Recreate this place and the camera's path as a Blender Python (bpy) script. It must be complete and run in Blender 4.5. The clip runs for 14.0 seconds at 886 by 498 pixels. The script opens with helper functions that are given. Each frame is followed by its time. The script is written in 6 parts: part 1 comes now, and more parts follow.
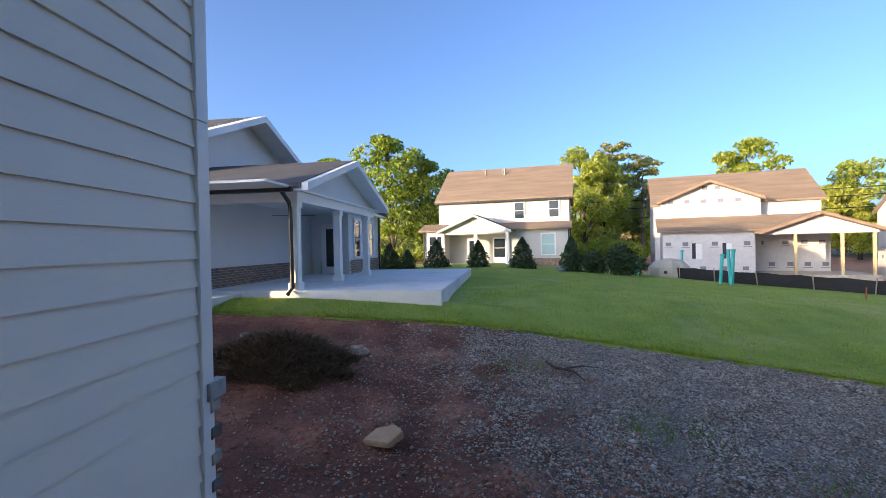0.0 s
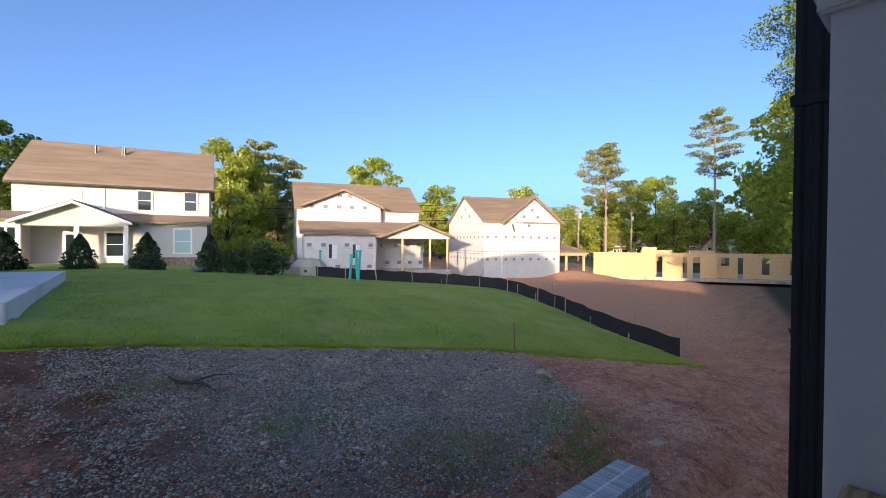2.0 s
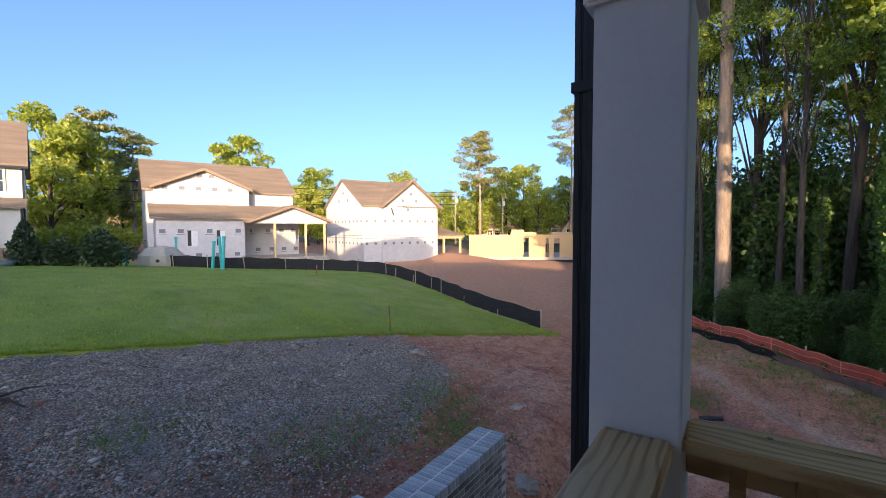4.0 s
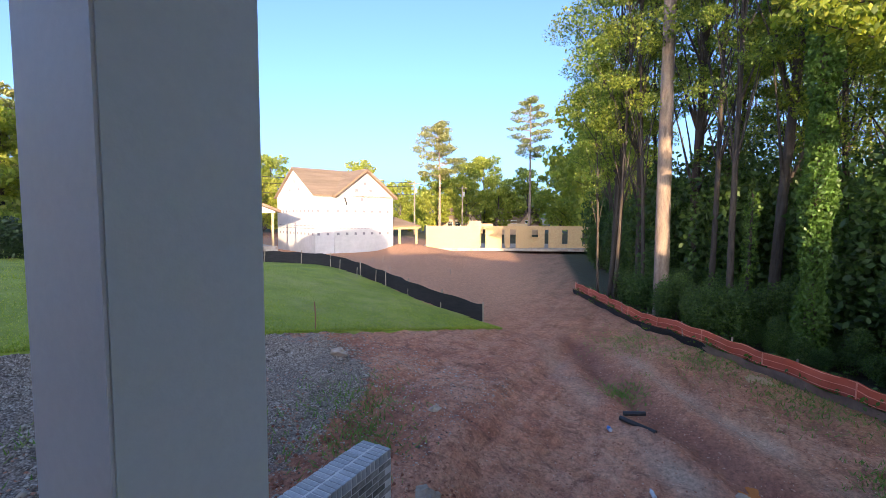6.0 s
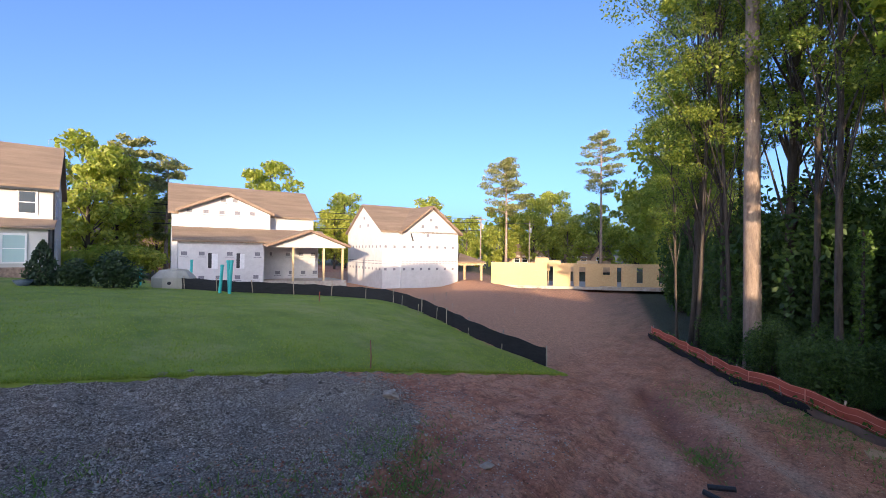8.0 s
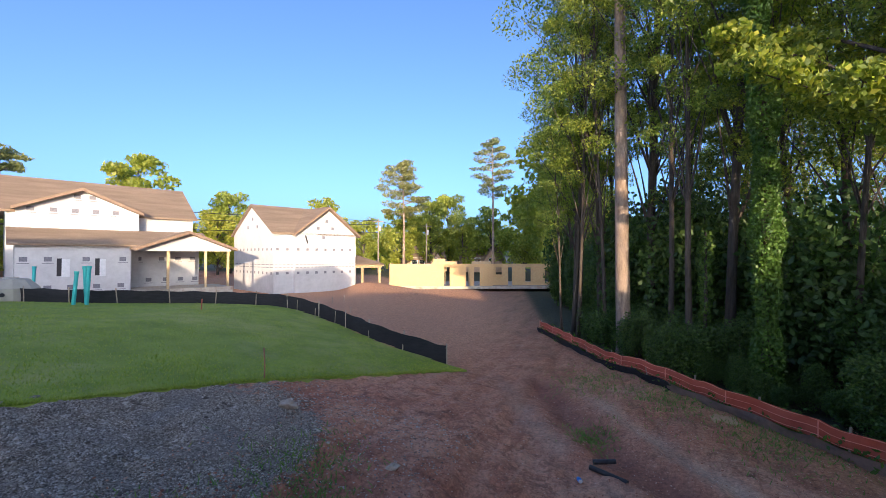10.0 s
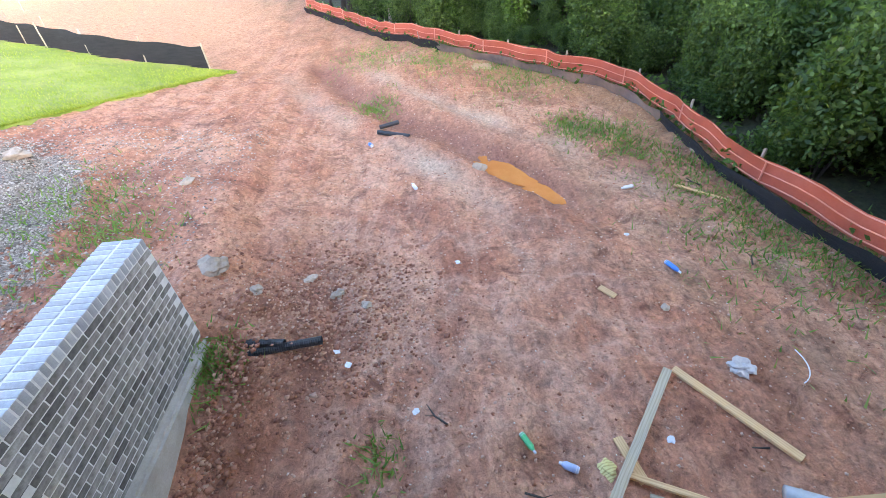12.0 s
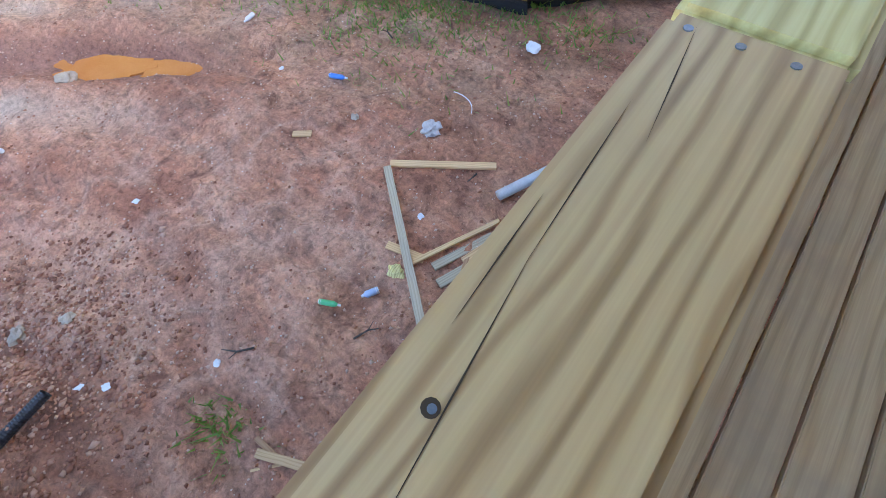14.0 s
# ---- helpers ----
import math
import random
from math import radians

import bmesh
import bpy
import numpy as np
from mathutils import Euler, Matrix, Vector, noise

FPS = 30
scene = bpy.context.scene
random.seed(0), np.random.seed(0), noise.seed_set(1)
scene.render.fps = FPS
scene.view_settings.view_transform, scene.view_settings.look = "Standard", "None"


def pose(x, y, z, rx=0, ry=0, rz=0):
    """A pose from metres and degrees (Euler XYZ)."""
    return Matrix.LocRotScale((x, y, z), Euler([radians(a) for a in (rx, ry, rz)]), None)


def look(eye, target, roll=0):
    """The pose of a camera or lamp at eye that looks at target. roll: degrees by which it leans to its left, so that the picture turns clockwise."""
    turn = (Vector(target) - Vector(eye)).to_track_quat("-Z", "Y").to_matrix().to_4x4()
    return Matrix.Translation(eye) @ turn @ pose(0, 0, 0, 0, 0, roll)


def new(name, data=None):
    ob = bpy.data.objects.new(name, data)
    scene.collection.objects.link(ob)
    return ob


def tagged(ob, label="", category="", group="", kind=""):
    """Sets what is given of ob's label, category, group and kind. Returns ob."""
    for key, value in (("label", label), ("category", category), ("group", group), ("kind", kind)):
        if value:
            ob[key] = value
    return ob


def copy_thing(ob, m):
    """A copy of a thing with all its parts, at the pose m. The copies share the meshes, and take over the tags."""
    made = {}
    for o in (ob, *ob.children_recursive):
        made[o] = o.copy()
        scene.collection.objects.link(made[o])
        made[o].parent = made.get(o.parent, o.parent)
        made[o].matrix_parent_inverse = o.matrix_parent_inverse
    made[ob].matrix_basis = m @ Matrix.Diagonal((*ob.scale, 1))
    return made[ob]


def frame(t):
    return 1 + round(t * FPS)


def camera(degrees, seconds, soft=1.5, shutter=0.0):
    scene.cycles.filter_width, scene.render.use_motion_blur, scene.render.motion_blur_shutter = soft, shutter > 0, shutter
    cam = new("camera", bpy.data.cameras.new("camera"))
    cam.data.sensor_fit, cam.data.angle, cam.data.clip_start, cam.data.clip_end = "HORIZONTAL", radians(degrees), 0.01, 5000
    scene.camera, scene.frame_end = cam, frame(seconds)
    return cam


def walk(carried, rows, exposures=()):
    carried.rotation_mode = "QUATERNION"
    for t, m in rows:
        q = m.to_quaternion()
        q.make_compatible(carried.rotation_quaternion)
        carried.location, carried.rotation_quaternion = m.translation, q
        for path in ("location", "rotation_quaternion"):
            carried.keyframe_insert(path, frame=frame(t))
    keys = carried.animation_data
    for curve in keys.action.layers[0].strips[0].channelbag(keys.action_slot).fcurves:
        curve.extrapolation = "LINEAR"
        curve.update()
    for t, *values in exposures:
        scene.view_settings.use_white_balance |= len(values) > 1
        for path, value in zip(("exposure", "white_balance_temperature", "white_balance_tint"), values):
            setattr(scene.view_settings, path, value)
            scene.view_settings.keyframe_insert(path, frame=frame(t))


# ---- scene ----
cam = camera(90.0, 14.0, 0.8)

PATH = [
    (0, (-1.559, -0.112, 1.426), (-1.652, 1.886, 1.414), -1.1),
    (0.5, (-1.462, -0.199, 1.515), (-1.14, 1.774, 1.506), -1.5),
    (1, (-1.46, -0.139, 1.532), (-0.73, 1.723, 1.506), -0.8),
    (1.5, (-1.422, -0.084, 1.464), (-0.365, 1.614, 1.443), -0.2),
    (2, (-1.402, -0.082, 1.445), (-0.092, 1.429, 1.419), 0.4),
    (2.5, (-1.343, -0.035, 1.431), (0.167, 1.275, 1.386), 0.7),
    (3, (-1.298, 0.022, 1.431), (0.328, 1.186, 1.373), 0.8),
    (3.5, (-1.314, -0.012, 1.439), (0.345, 1.103, 1.36), 0.4),
    (4, (-1.234, -0.206, 1.424), (0.425, 0.907, 1.328), -0.2),
    (4.2, (-1.142, -0.295, 1.464), (0.519, 0.812, 1.349), -0.8),
    (6.3, (-0.233, -0.852, 1.443), (1.512, 0.115, 1.306), 0.4),
    (6.5, (-0.161, -0.967, 1.439), (1.575, 0.018, 1.305), 0.0),
    (7, (0.02, -0.66, 1.539), (1.713, 0.401, 1.444), 0.4),
    (7.2, (0.04, -0.639, 1.556), (1.673, 0.514, 1.491), 0.4),
    (9.3, (0.048, -0.79, 1.52), (1.618, 0.447, 1.595), 0.5),
    (9.5, (0.048, -0.718, 1.49), (1.711, 0.39, 1.566), 0.5),
    (10, (0.049, -0.56, 1.485), (1.866, 0.273, 1.517), 0.1),
    (10.5, (0.002, -0.548, 1.471), (1.836, 0.199, 1.19), 0.2),
    (11, (-0.045, -0.57, 1.386), (1.728, 0.033, 0.684), -0.0),
    (11.5, (-0.113, -0.662, 1.332), (1.605, -0.35, 0.358), -2.2),
    (12, (-0.052, -0.688, 1.274), (1.517, -0.696, 0.034), -4.9),
    (12.5, (0.032, -0.758, 1.234), (1.271, -1.115, -0.295), -6.4),
    (13, (0.056, -0.75, 1.208), (0.95, -1.358, -0.475), -2.3),
    (13.5, (0.027, -0.797, 1.203), (0.774, -1.457, -0.531), -2.2),
    (14, (-0.013, -0.828, 1.19), (0.655, -1.547, -0.553), -6.2),
]
walk(cam, [(t, look(eye, target, roll)) for t, eye, target, roll in PATH],
     exposures=[(0, 2.1, 6400, 14), (1.5, 1.7, 6300, 14), (3, 1.95, 6400, 16), (4.2, 2.05, 6500, 16), (6.5, 2.45, 6400, 17), (7, 2.15, 6300, 18), (9.5, 1.8, 6100, 16), (10.5, 2.2, 6300, 15), (11, 2.95, 6800, 15),
                (11.5, 4.0, 7600, 14), (12, 4.6, 8000, 14), (12.5, 4.85, 8300, 15), (13, 4.75, 8300, 15), (14, 4.45, 7800, 16)])

# ---------------------------------------------------------------- light
SUN_YAW, SUN_EL = 32.0, 6.6        # travel of the light: degrees from +x towards +y; height of the sun
world = bpy.data.worlds.new("world")
scene.world = world
world.use_nodes = True
wn = world.node_tree.nodes
sky = wn.new("ShaderNodeTexSky")
sky.sky_type, sky.sun_disc = "NISHITA", False
sky.sun_elevation = radians(SUN_EL)
sky.sun_rotation = radians(270 - SUN_YAW)
sky.altitude = 0
sky.air_density, sky.dust_density, sky.ozone_density = 0.5, 3.4, 2.4
world.node_tree.links.new(sky.outputs[0], wn["Background"].inputs[0])
wn["Background"].inputs[1].default_value = 0.15
sun = new("sun", bpy.data.lights.new("sun", "SUN"))
sun.data.energy, sun.data.angle, sun.data.color = 2.3, radians(0.6), (1.0, 0.76, 0.46)
a, e = radians(SUN_YAW), radians(SUN_EL)
sun.matrix_world = look((-60 * math.cos(a), -60 * math.sin(a), 60 * math.tan(e)), (0, 0, 0))

# ---------------------------------------------------------------- materials
def nodes(name):
    m = bpy.data.materials.new(name)
    m.use_nodes = True
    return m, m.node_tree.nodes, m.node_tree.links, m.node_tree.nodes["Principled BSDF"]


def noise_node(ns, ln, coords, scale, detail=5.0, rough=0.6, stretch=None):
    n = ns.new("ShaderNodeTexNoise")
    n.inputs["Scale"].default_value, n.inputs["Detail"].default_value, n.inputs["Roughness"].default_value = scale, detail, rough
    if stretch:
        mp = ns.new("ShaderNodeMapping")
        mp.inputs["Scale"].default_value = stretch
        ln.new(coords, mp.inputs[0])
        coords = mp.outputs[0]
    ln.new(coords, n.inputs["Vector"])
    return n.outputs[0]


def ramp(ns, ln, fac, stops):
    r = ns.new("ShaderNodeValToRGB")
    while len(r.color_ramp.elements) < len(stops):
        r.color_ramp.elements.new(0.5)
    for el, (p, c) in zip(r.color_ramp.elements, stops):
        el.position, el.color = p, (*c, 1) if len(c) == 3 else c
    ln.new(fac, r.inputs[0])
    return r.outputs[0]


def mix(ns, ln, fac, c1, c2, mode="MIX"):
    m = ns.new("ShaderNodeMix")
    m.data_type, m.blend_type = "RGBA", mode
    for sock, v in ((m.inputs[0], fac), (m.inputs[6], c1), (m.inputs[7], c2)):
        if isinstance(v, (int, float)):
            sock.default_value = v
        elif isinstance(v, tuple):
            sock.default_value = (*v, 1)
        else:
            ln.new(v, sock)
    return m.outputs[2]


def bump(ns, ln, bsdf, height, strength, dist=0.02):
    b = ns.new("ShaderNodeBump")
    b.inputs["Strength"].default_value, b.inputs["Distance"].default_value = strength, dist
    ln.new(height, b.inputs["Height"])
    ln.new(b.outputs[0], bsdf.inputs["Normal"])


def surface(name, c1, c2, scale=6.0, rough=0.7, relief=0.2, metal=0.0, stretch=None, stain=None, spread=0.0, world_space=False, fine=60.0, dist=0.01):
    """Two-scale procedural surface: c1..c2 by a broad noise, fine grain on top, optional stain colour, per-object spread of value."""
    m, ns, ln, b = nodes(name)
    if world_space:
        co = ns.new("ShaderNodeNewGeometry").outputs["Position"]
    else:
        co = ns.new("ShaderNodeTexCoord").outputs["Object"]
    broad = noise_node(ns, ln, co, scale, 4, 0.6, stretch)
    grain = noise_node(ns, ln, co, fine, 3, 0.7, stretch)
    col = mix(ns, ln, ramp(ns, ln, broad, [(0.3, (0, 0, 0)), (0.7, (1, 1, 1))]), c1, c2)
    col = mix(ns, ln, 0.35, col, ramp(ns, ln, grain, [(0.25, (0.35, 0.35, 0.35)), (0.75, (0.65, 0.65, 0.65))]), "OVERLAY")
    if stain:
        big = noise_node(ns, ln, co, scale * 0.35, 6, 0.7)
        col = mix(ns, ln, ramp(ns, ln, big, [(0.52, (0, 0, 0)), (0.7, (0.7, 0.7, 0.7))]), col, stain)
    if spread:
        inf = ns.new("ShaderNodeObjectInfo").outputs["Random"]
        v = ramp(ns, ln, inf, [(0.0, (1 - spread,) * 3), (1.0, (1.0,) * 3)])
        col = mix(ns, ln, 1.0, col, v, "MULTIPLY")
    ln.new(col, b.inputs["Base Color"])
    b.inputs["Roughness"].default_value, b.inputs["Metallic"].default_value = rough, metal
    if relief:
        bump(ns, ln, b, grain, relief, dist)
    return m


def wood(name, light, dark, rough=0.6, spread=0.2, axis=1, rings=9.0, stain=None, wavy=5.5):
    """Sawn softwood: long wavy grain bands along one axis, pores, knots as dark spots."""
    m, ns, ln, b = nodes(name)
    co = ns.new("ShaderNodeTexCoord").outputs["Object"]
    rnd = ns.new("ShaderNodeObjectInfo").outputs["Random"]
    off = ns.new("ShaderNodeVectorMath")
    off.operation = "ADD"
    comb = ns.new("ShaderNodeCombineXYZ")
    mul = ns.new("ShaderNodeMath")
    mul.operation, mul.inputs[1].default_value = "MULTIPLY", 17.0
    ln.new(rnd, mul.inputs[0])
    for i in range(3):
        ln.new(mul.outputs[0], comb.inputs[i])
    ln.new(co, off.inputs[0])
    ln.new(comb.outputs[0], off.inputs[1])
    st = [1.0, 1.0, 1.0]
    st[axis] = 0.24
    mp = ns.new("ShaderNodeMapping")
    mp.inputs["Scale"].default_value = tuple(st)
    ln.new(off.outputs[0], mp.inputs[0])
    wave = ns.new("ShaderNodeTexWave")
    wave.bands_direction, wave.wave_profile = "Y" if axis == 0 else "X", "SIN"
    wave.inputs["Scale"].default_value, wave.inputs["Distortion"].default_value = rings * 4.0, wavy
    wave.inputs["Detail"].default_value, wave.inputs["Detail Scale"].default_value = 2.0, 0.9
    ln.new(mp.outputs[0], wave.inputs["Vector"])
    band = ramp(ns, ln, wave.outputs["Fac"], [(0.0, (0, 0, 0)), (0.5, (0.10, 0.10, 0.10)), (0.82, (0.55, 0.55, 0.55)), (1.0, (0.9, 0.9, 0.9))])
    st[axis] = 0.02
    pore = noise_node(ns, ln, off.outputs[0], 160.0, 2, 0.6, tuple(st))
    col = mix(ns, ln, band, light, dark)
    col = mix(ns, ln, 0.3, col, ramp(ns, ln, pore, [(0.3, (0.3, 0.3, 0.3)), (0.7, (0.7, 0.7, 0.7))]), "OVERLAY")
    blot = noise_node(ns, ln, off.outputs[0], 3.0, 4, 0.6)
    if stain:
        col = mix(ns, ln, ramp(ns, ln, blot, [(0.5, (0, 0, 0)), (0.7, (0.6, 0.6, 0.6))]), col, stain)
    col = mix(ns, ln, 1.0, col, ramp(ns, ln, rnd, [(0, (1 - spread,) * 3), (1, (1, 1, 1))]), "MULTIPLY")
    ln.new(col, b.inputs["Base Color"])
    b.inputs["Roughness"].default_value = rough
    bump(ns, ln, b, pore, 0.15, 0.003)
    return m


def foliage(name, cols, trans=0.35, rough=0.5):
    """Leaves: colour varies from leaf to leaf, some light passes through."""
    m, ns, ln, b = nodes(name)
    rnd = ns.new("ShaderNodeNewGeometry").outputs["Random Per Island"]
    n = len(cols)
    col = ramp(ns, ln, rnd, [(i / max(n - 1, 1), c) for i, c in enumerate(cols)])
    ob = ns.new("ShaderNodeObjectInfo").outputs["Random"]
    col = mix(ns, ln, 1.0, col, ramp(ns, ln, ob, [(0, (0.8, 0.85, 0.8)), (1, (1.15, 1.05, 0.9))]), "MULTIPLY")
    ln.new(col, b.inputs["Base Color"])
    b.inputs["Roughness"].default_value = rough
    tr = ns.new("ShaderNodeBsdfTranslucent")
    ln.new(mix(ns, ln, 1.0, col, (1.5, 1.6, 0.7), "MULTIPLY"), tr.inputs[0])
    mx = ns.new("ShaderNodeMixShader")
    mx.inputs[0].default_value = trans
    ln.new(b.outputs[0], mx.inputs[1])
    ln.new(tr.outputs[0], mx.inputs[2])
    ln.new(mx.outputs[0], ns["Material Output"].inputs[0])
    return m


M = {}
M["siding"] = surface("painted_siding", (0.79, 0.745, 0.665), (0.83, 0.785, 0.705), 1.2, 0.55, 0.12, stretch=(1, 0.15, 4))
M["trim"] = surface("white_trim", (0.76, 0.76, 0.75), (0.82, 0.82, 0.81), 2.0, 0.45, 0.05)
M["column"] = surface("grey_white_column", (0.74, 0.74, 0.76), (0.79, 0.79, 0.81), 2.0, 0.5, 0.06)
M["black_metal"] = surface("black_downspout", (0.012, 0.012, 0.014), (0.02, 0.02, 0.022), 4.0, 0.35, 0.05)
M["rail_wood"] = wood("treated_pine", (0.64, 0.41, 0.19), (0.37, 0.195, 0.075), 0.5, 0.05, 1, 2.8, (0.50, 0.32, 0.145), 8.5)
M["rail_new"] = wood("fresh_treated_pine", (0.72, 0.60, 0.25), (0.50, 0.36, 0.12), 0.55, 0.05, 1, 3.0, None, 10.0)
M["deck_wood"] = wood("weathered_deck_pine", (0.58, 0.40, 0.23), (0.47, 0.31, 0.165), 0.7, 0.25, 1, 1.5, (0.40, 0.29, 0.20), 9.0)
M["lumber"] = wood("scrap_lumber", (0.80, 0.50, 0.255), (0.66, 0.38, 0.17), 0.7, 0.25, 0, 3.0)
M["lumber_grey"] = wood("weathered_lumber", (0.52, 0.42, 0.29), (0.42, 0.33, 0.215), 0.75, 0.2, 0, 3.0)
M["lumber_red"] = wood("reddish_lumber", (0.48, 0.26, 0.13), (0.38, 0.19, 0.09), 0.75, 0.1, 0, 3.0)
M["screw"] = surface("coated_screw", (0.20, 0.24, 0.28), (0.30, 0.33, 0.36), 200, 0.35, 0.0, 0.8)
M["brick"] = surface("grey_brick", (0.20, 0.182, 0.16), (0.45, 0.415, 0.37), 14.0, 0.85, 0.5, spread=0.72, stain=(0.50, 0.475, 0.44), dist=0.006)
# Cap bricks carry the sky's sheen on their tops as a paler base colour.
M["brick_cap"] = surface("sky_paled_brick_cap", (0.42, 0.42, 0.42), (0.60, 0.60, 0.59), 14.0, 0.85, 0.5, spread=0.35, dist=0.006)
M["brick_tan"] = surface("tan_brick", (0.16, 0.11, 0.085), (0.40, 0.29, 0.22), 6.0, 0.85, 0.4, spread=0.4)
M["mortar"] = surface("mortar", (0.62, 0.60, 0.56), (0.74, 0.72, 0.68), 20.0, 0.95, 0.4, world_space=True)
M["concrete"] = surface("pale_concrete", (0.64, 0.64, 0.63), (0.74, 0.74, 0.73), 1.3, 0.8, 0.15, stain=(0.46, 0.47, 0.48))
M["concrete_dirty"] = surface("dirty_concrete", (0.38, 0.33, 0.27), (0.52, 0.48, 0.42), 5, 0.9, 0.5, stain=(0.3, 0.16, 0.1))
M["shingle"] = surface("brown_shingles", (0.185, 0.13, 0.09), (0.275, 0.20, 0.14), 1.1, 0.9, 0.5, stretch=(0.3, 0.3, 3.0), fine=22, dist=0.02)
M["shingle_dark"] = surface("dark_shingles", (0.045, 0.045, 0.05), (0.075, 0.075, 0.08), 1.1, 0.9, 0.4, fine=22, dist=0.02)
M["wall_white"] = surface("white_lap_siding", (0.50, 0.485, 0.46), (0.56, 0.545, 0.52), 0.6, 0.7, 0.1)
M["wall_grey"] = surface("neighbour_grey_siding", (0.66, 0.67, 0.68), (0.72, 0.73, 0.74), 0.6, 0.7, 0.1)
M["wrap"] = surface("house_wrap", (0.50, 0.50, 0.515), (0.57, 0.57, 0.58), 0.8, 0.55, 0.25, fine=3, dist=0.03)
M["wrap_print"] = surface("wrap_print", (0.14, 0.14, 0.17), (0.22, 0.22, 0.25), 9, 0.6, 0)
M["fascia"] = surface("brown_fascia", (0.20, 0.13, 0.09), (0.27, 0.19, 0.13), 3, 0.7, 0.1)
M["osb"] = surface("osb_sheathing", (0.56, 0.36, 0.17), (0.68, 0.47, 0.24), 7, 0.8, 0.3, stain=(0.62, 0.48, 0.26))
M["framing"] = surface("framing_lumber", (0.55, 0.40, 0.22), (0.66, 0.50, 0.30), 4, 0.75, 0.2, spread=0.2)
M["silt"] = surface("black_silt_fabric", (0.008, 0.009, 0.011), (0.02, 0.021, 0.025), 3, 0.85, 0.5, stretch=(1, 1, 6), fine=25, dist=0.02)
M["silt_muddy"] = surface("mud_stained_silt_fabric", (0.15, 0.11, 0.095), (0.34, 0.225, 0.17), 1.4, 0.9, 0.5, world_space=True, stain=(0.42, 0.26, 0.18), fine=25, dist=0.02)
M["stake"] = surface("weathered_stake", (0.40, 0.33, 0.24), (0.52, 0.44, 0.33), 8, 0.8, 0.2, spread=0.3)
M["orange_net"] = surface("orange_barrier_mesh", (0.62, 0.115, 0.06), (0.74, 0.17, 0.10), 2.0, 0.6, 0.3, fine=30)
M["band"] = surface("pale_orange_band", (0.74, 0.24, 0.15), (0.84, 0.34, 0.24), 2.0, 0.6, 0.1)
on = M["orange_net"].node_tree.nodes["Principled BSDF"]
on.inputs["Alpha"].default_value = 0.8       # open weave
M["soil"] = surface("dark_crack", (0.05, 0.03, 0.015), (0.08, 0.045, 0.022), 8, 0.9, 0.0)
M["cyan_pipe"] = surface("teal_pipe", (0.03, 0.42, 0.40), (0.06, 0.52, 0.49), 3, 0.4, 0.02)
M["tank"] = surface("beige_concrete_tank", (0.42, 0.39, 0.31), (0.52, 0.48, 0.39), 2, 0.85, 0.2)
M["tube"] = surface("black_corrugated_tube", (0.012, 0.013, 0.016), (0.028, 0.03, 0.036), 10, 0.4, 0.1)
M["stone"] = surface("pale_stone", (0.42, 0.32, 0.23), (0.58, 0.46, 0.35), 12, 0.85, 0.5, spread=0.35)
M["bark"] = surface("bark", (0.055, 0.040, 0.031), (0.11, 0.088, 0.068), 5, 0.9, 0.9, stretch=(3, 3, 0.35), fine=22, dist=0.03)
M["bark_pine"] = surface("pine_bark", (0.20, 0.145, 0.11), (0.35, 0.265, 0.205), 4, 0.9, 0.9, stretch=(2, 2, 0.5), fine=16, dist=0.03)
M["leaf_wood"] = foliage("forest_leaves", [(0.08, 0.13, 0.026), (0.14, 0.205, 0.04), (0.235, 0.30, 0.055), (0.35, 0.385, 0.08)], 0.55)
M["leaf_dark"] = foliage("understory_leaves", [(0.035, 0.075, 0.021), (0.068, 0.135, 0.037), (0.118, 0.205, 0.056)], 0.38)
M["leaf_ivy"] = foliage("ivy_leaves", [(0.055, 0.12, 0.02), (0.09, 0.18, 0.03), (0.13, 0.235, 0.042)], 0.32)
# Far leaves and pine needles: sunlit brightness is put into these colours.
M["leaf_far"] = foliage("sun_brightened_leaves", [(0.20, 0.25, 0.05), (0.30, 0.345, 0.065), (0.42, 0.43, 0.10)], 0.5)
M["needles"] = foliage("pine_needles", [(0.17, 0.19, 0.08), (0.27, 0.28, 0.12), (0.40, 0.37, 0.17)], 0.45)
M["evergreen"] = foliage("evergreen_shrub", [(0.02, 0.045, 0.018), (0.035, 0.07, 0.026), (0.06, 0.10, 0.035)], 0.15)
M["blade"] = foliage("grass_blades", [(0.17, 0.26, 0.024), (0.25, 0.35, 0.036), (0.34, 0.42, 0.06), (0.48, 0.46, 0.13)], 0.35)
M["weed"] = foliage("weeds", [(0.09, 0.19, 0.04), (0.15, 0.27, 0.06), (0.24, 0.30, 0.09)], 0.35)
M["straw"] = foliage("dead_brush", [(0.06, 0.038, 0.024), (0.12, 0.075, 0.046), (0.22, 0.145, 0.09)], 0.1, 0.85)
M["white_plastic"] = surface("white_plastic", (0.62, 0.64, 0.66), (0.75, 0.76, 0.78), 6, 0.35, 0.2)
M["bag_film"] = surface("greyish_film", (0.44, 0.39, 0.36), (0.58, 0.54, 0.51), 9, 0.4, 0.4)
M["blue_plastic"] = surface("blue_plastic", (0.02, 0.17, 0.55), (0.05, 0.26, 0.66), 6, 0.3, 0.05)
M["pale_blue"] = surface("pale_blue_label", (0.30, 0.42, 0.62), (0.42, 0.52, 0.70), 9, 0.3, 0.05)
M["green_plastic"] = surface("green_label", (0.03, 0.42, 0.16), (0.06, 0.52, 0.22), 6, 0.35, 0.05)
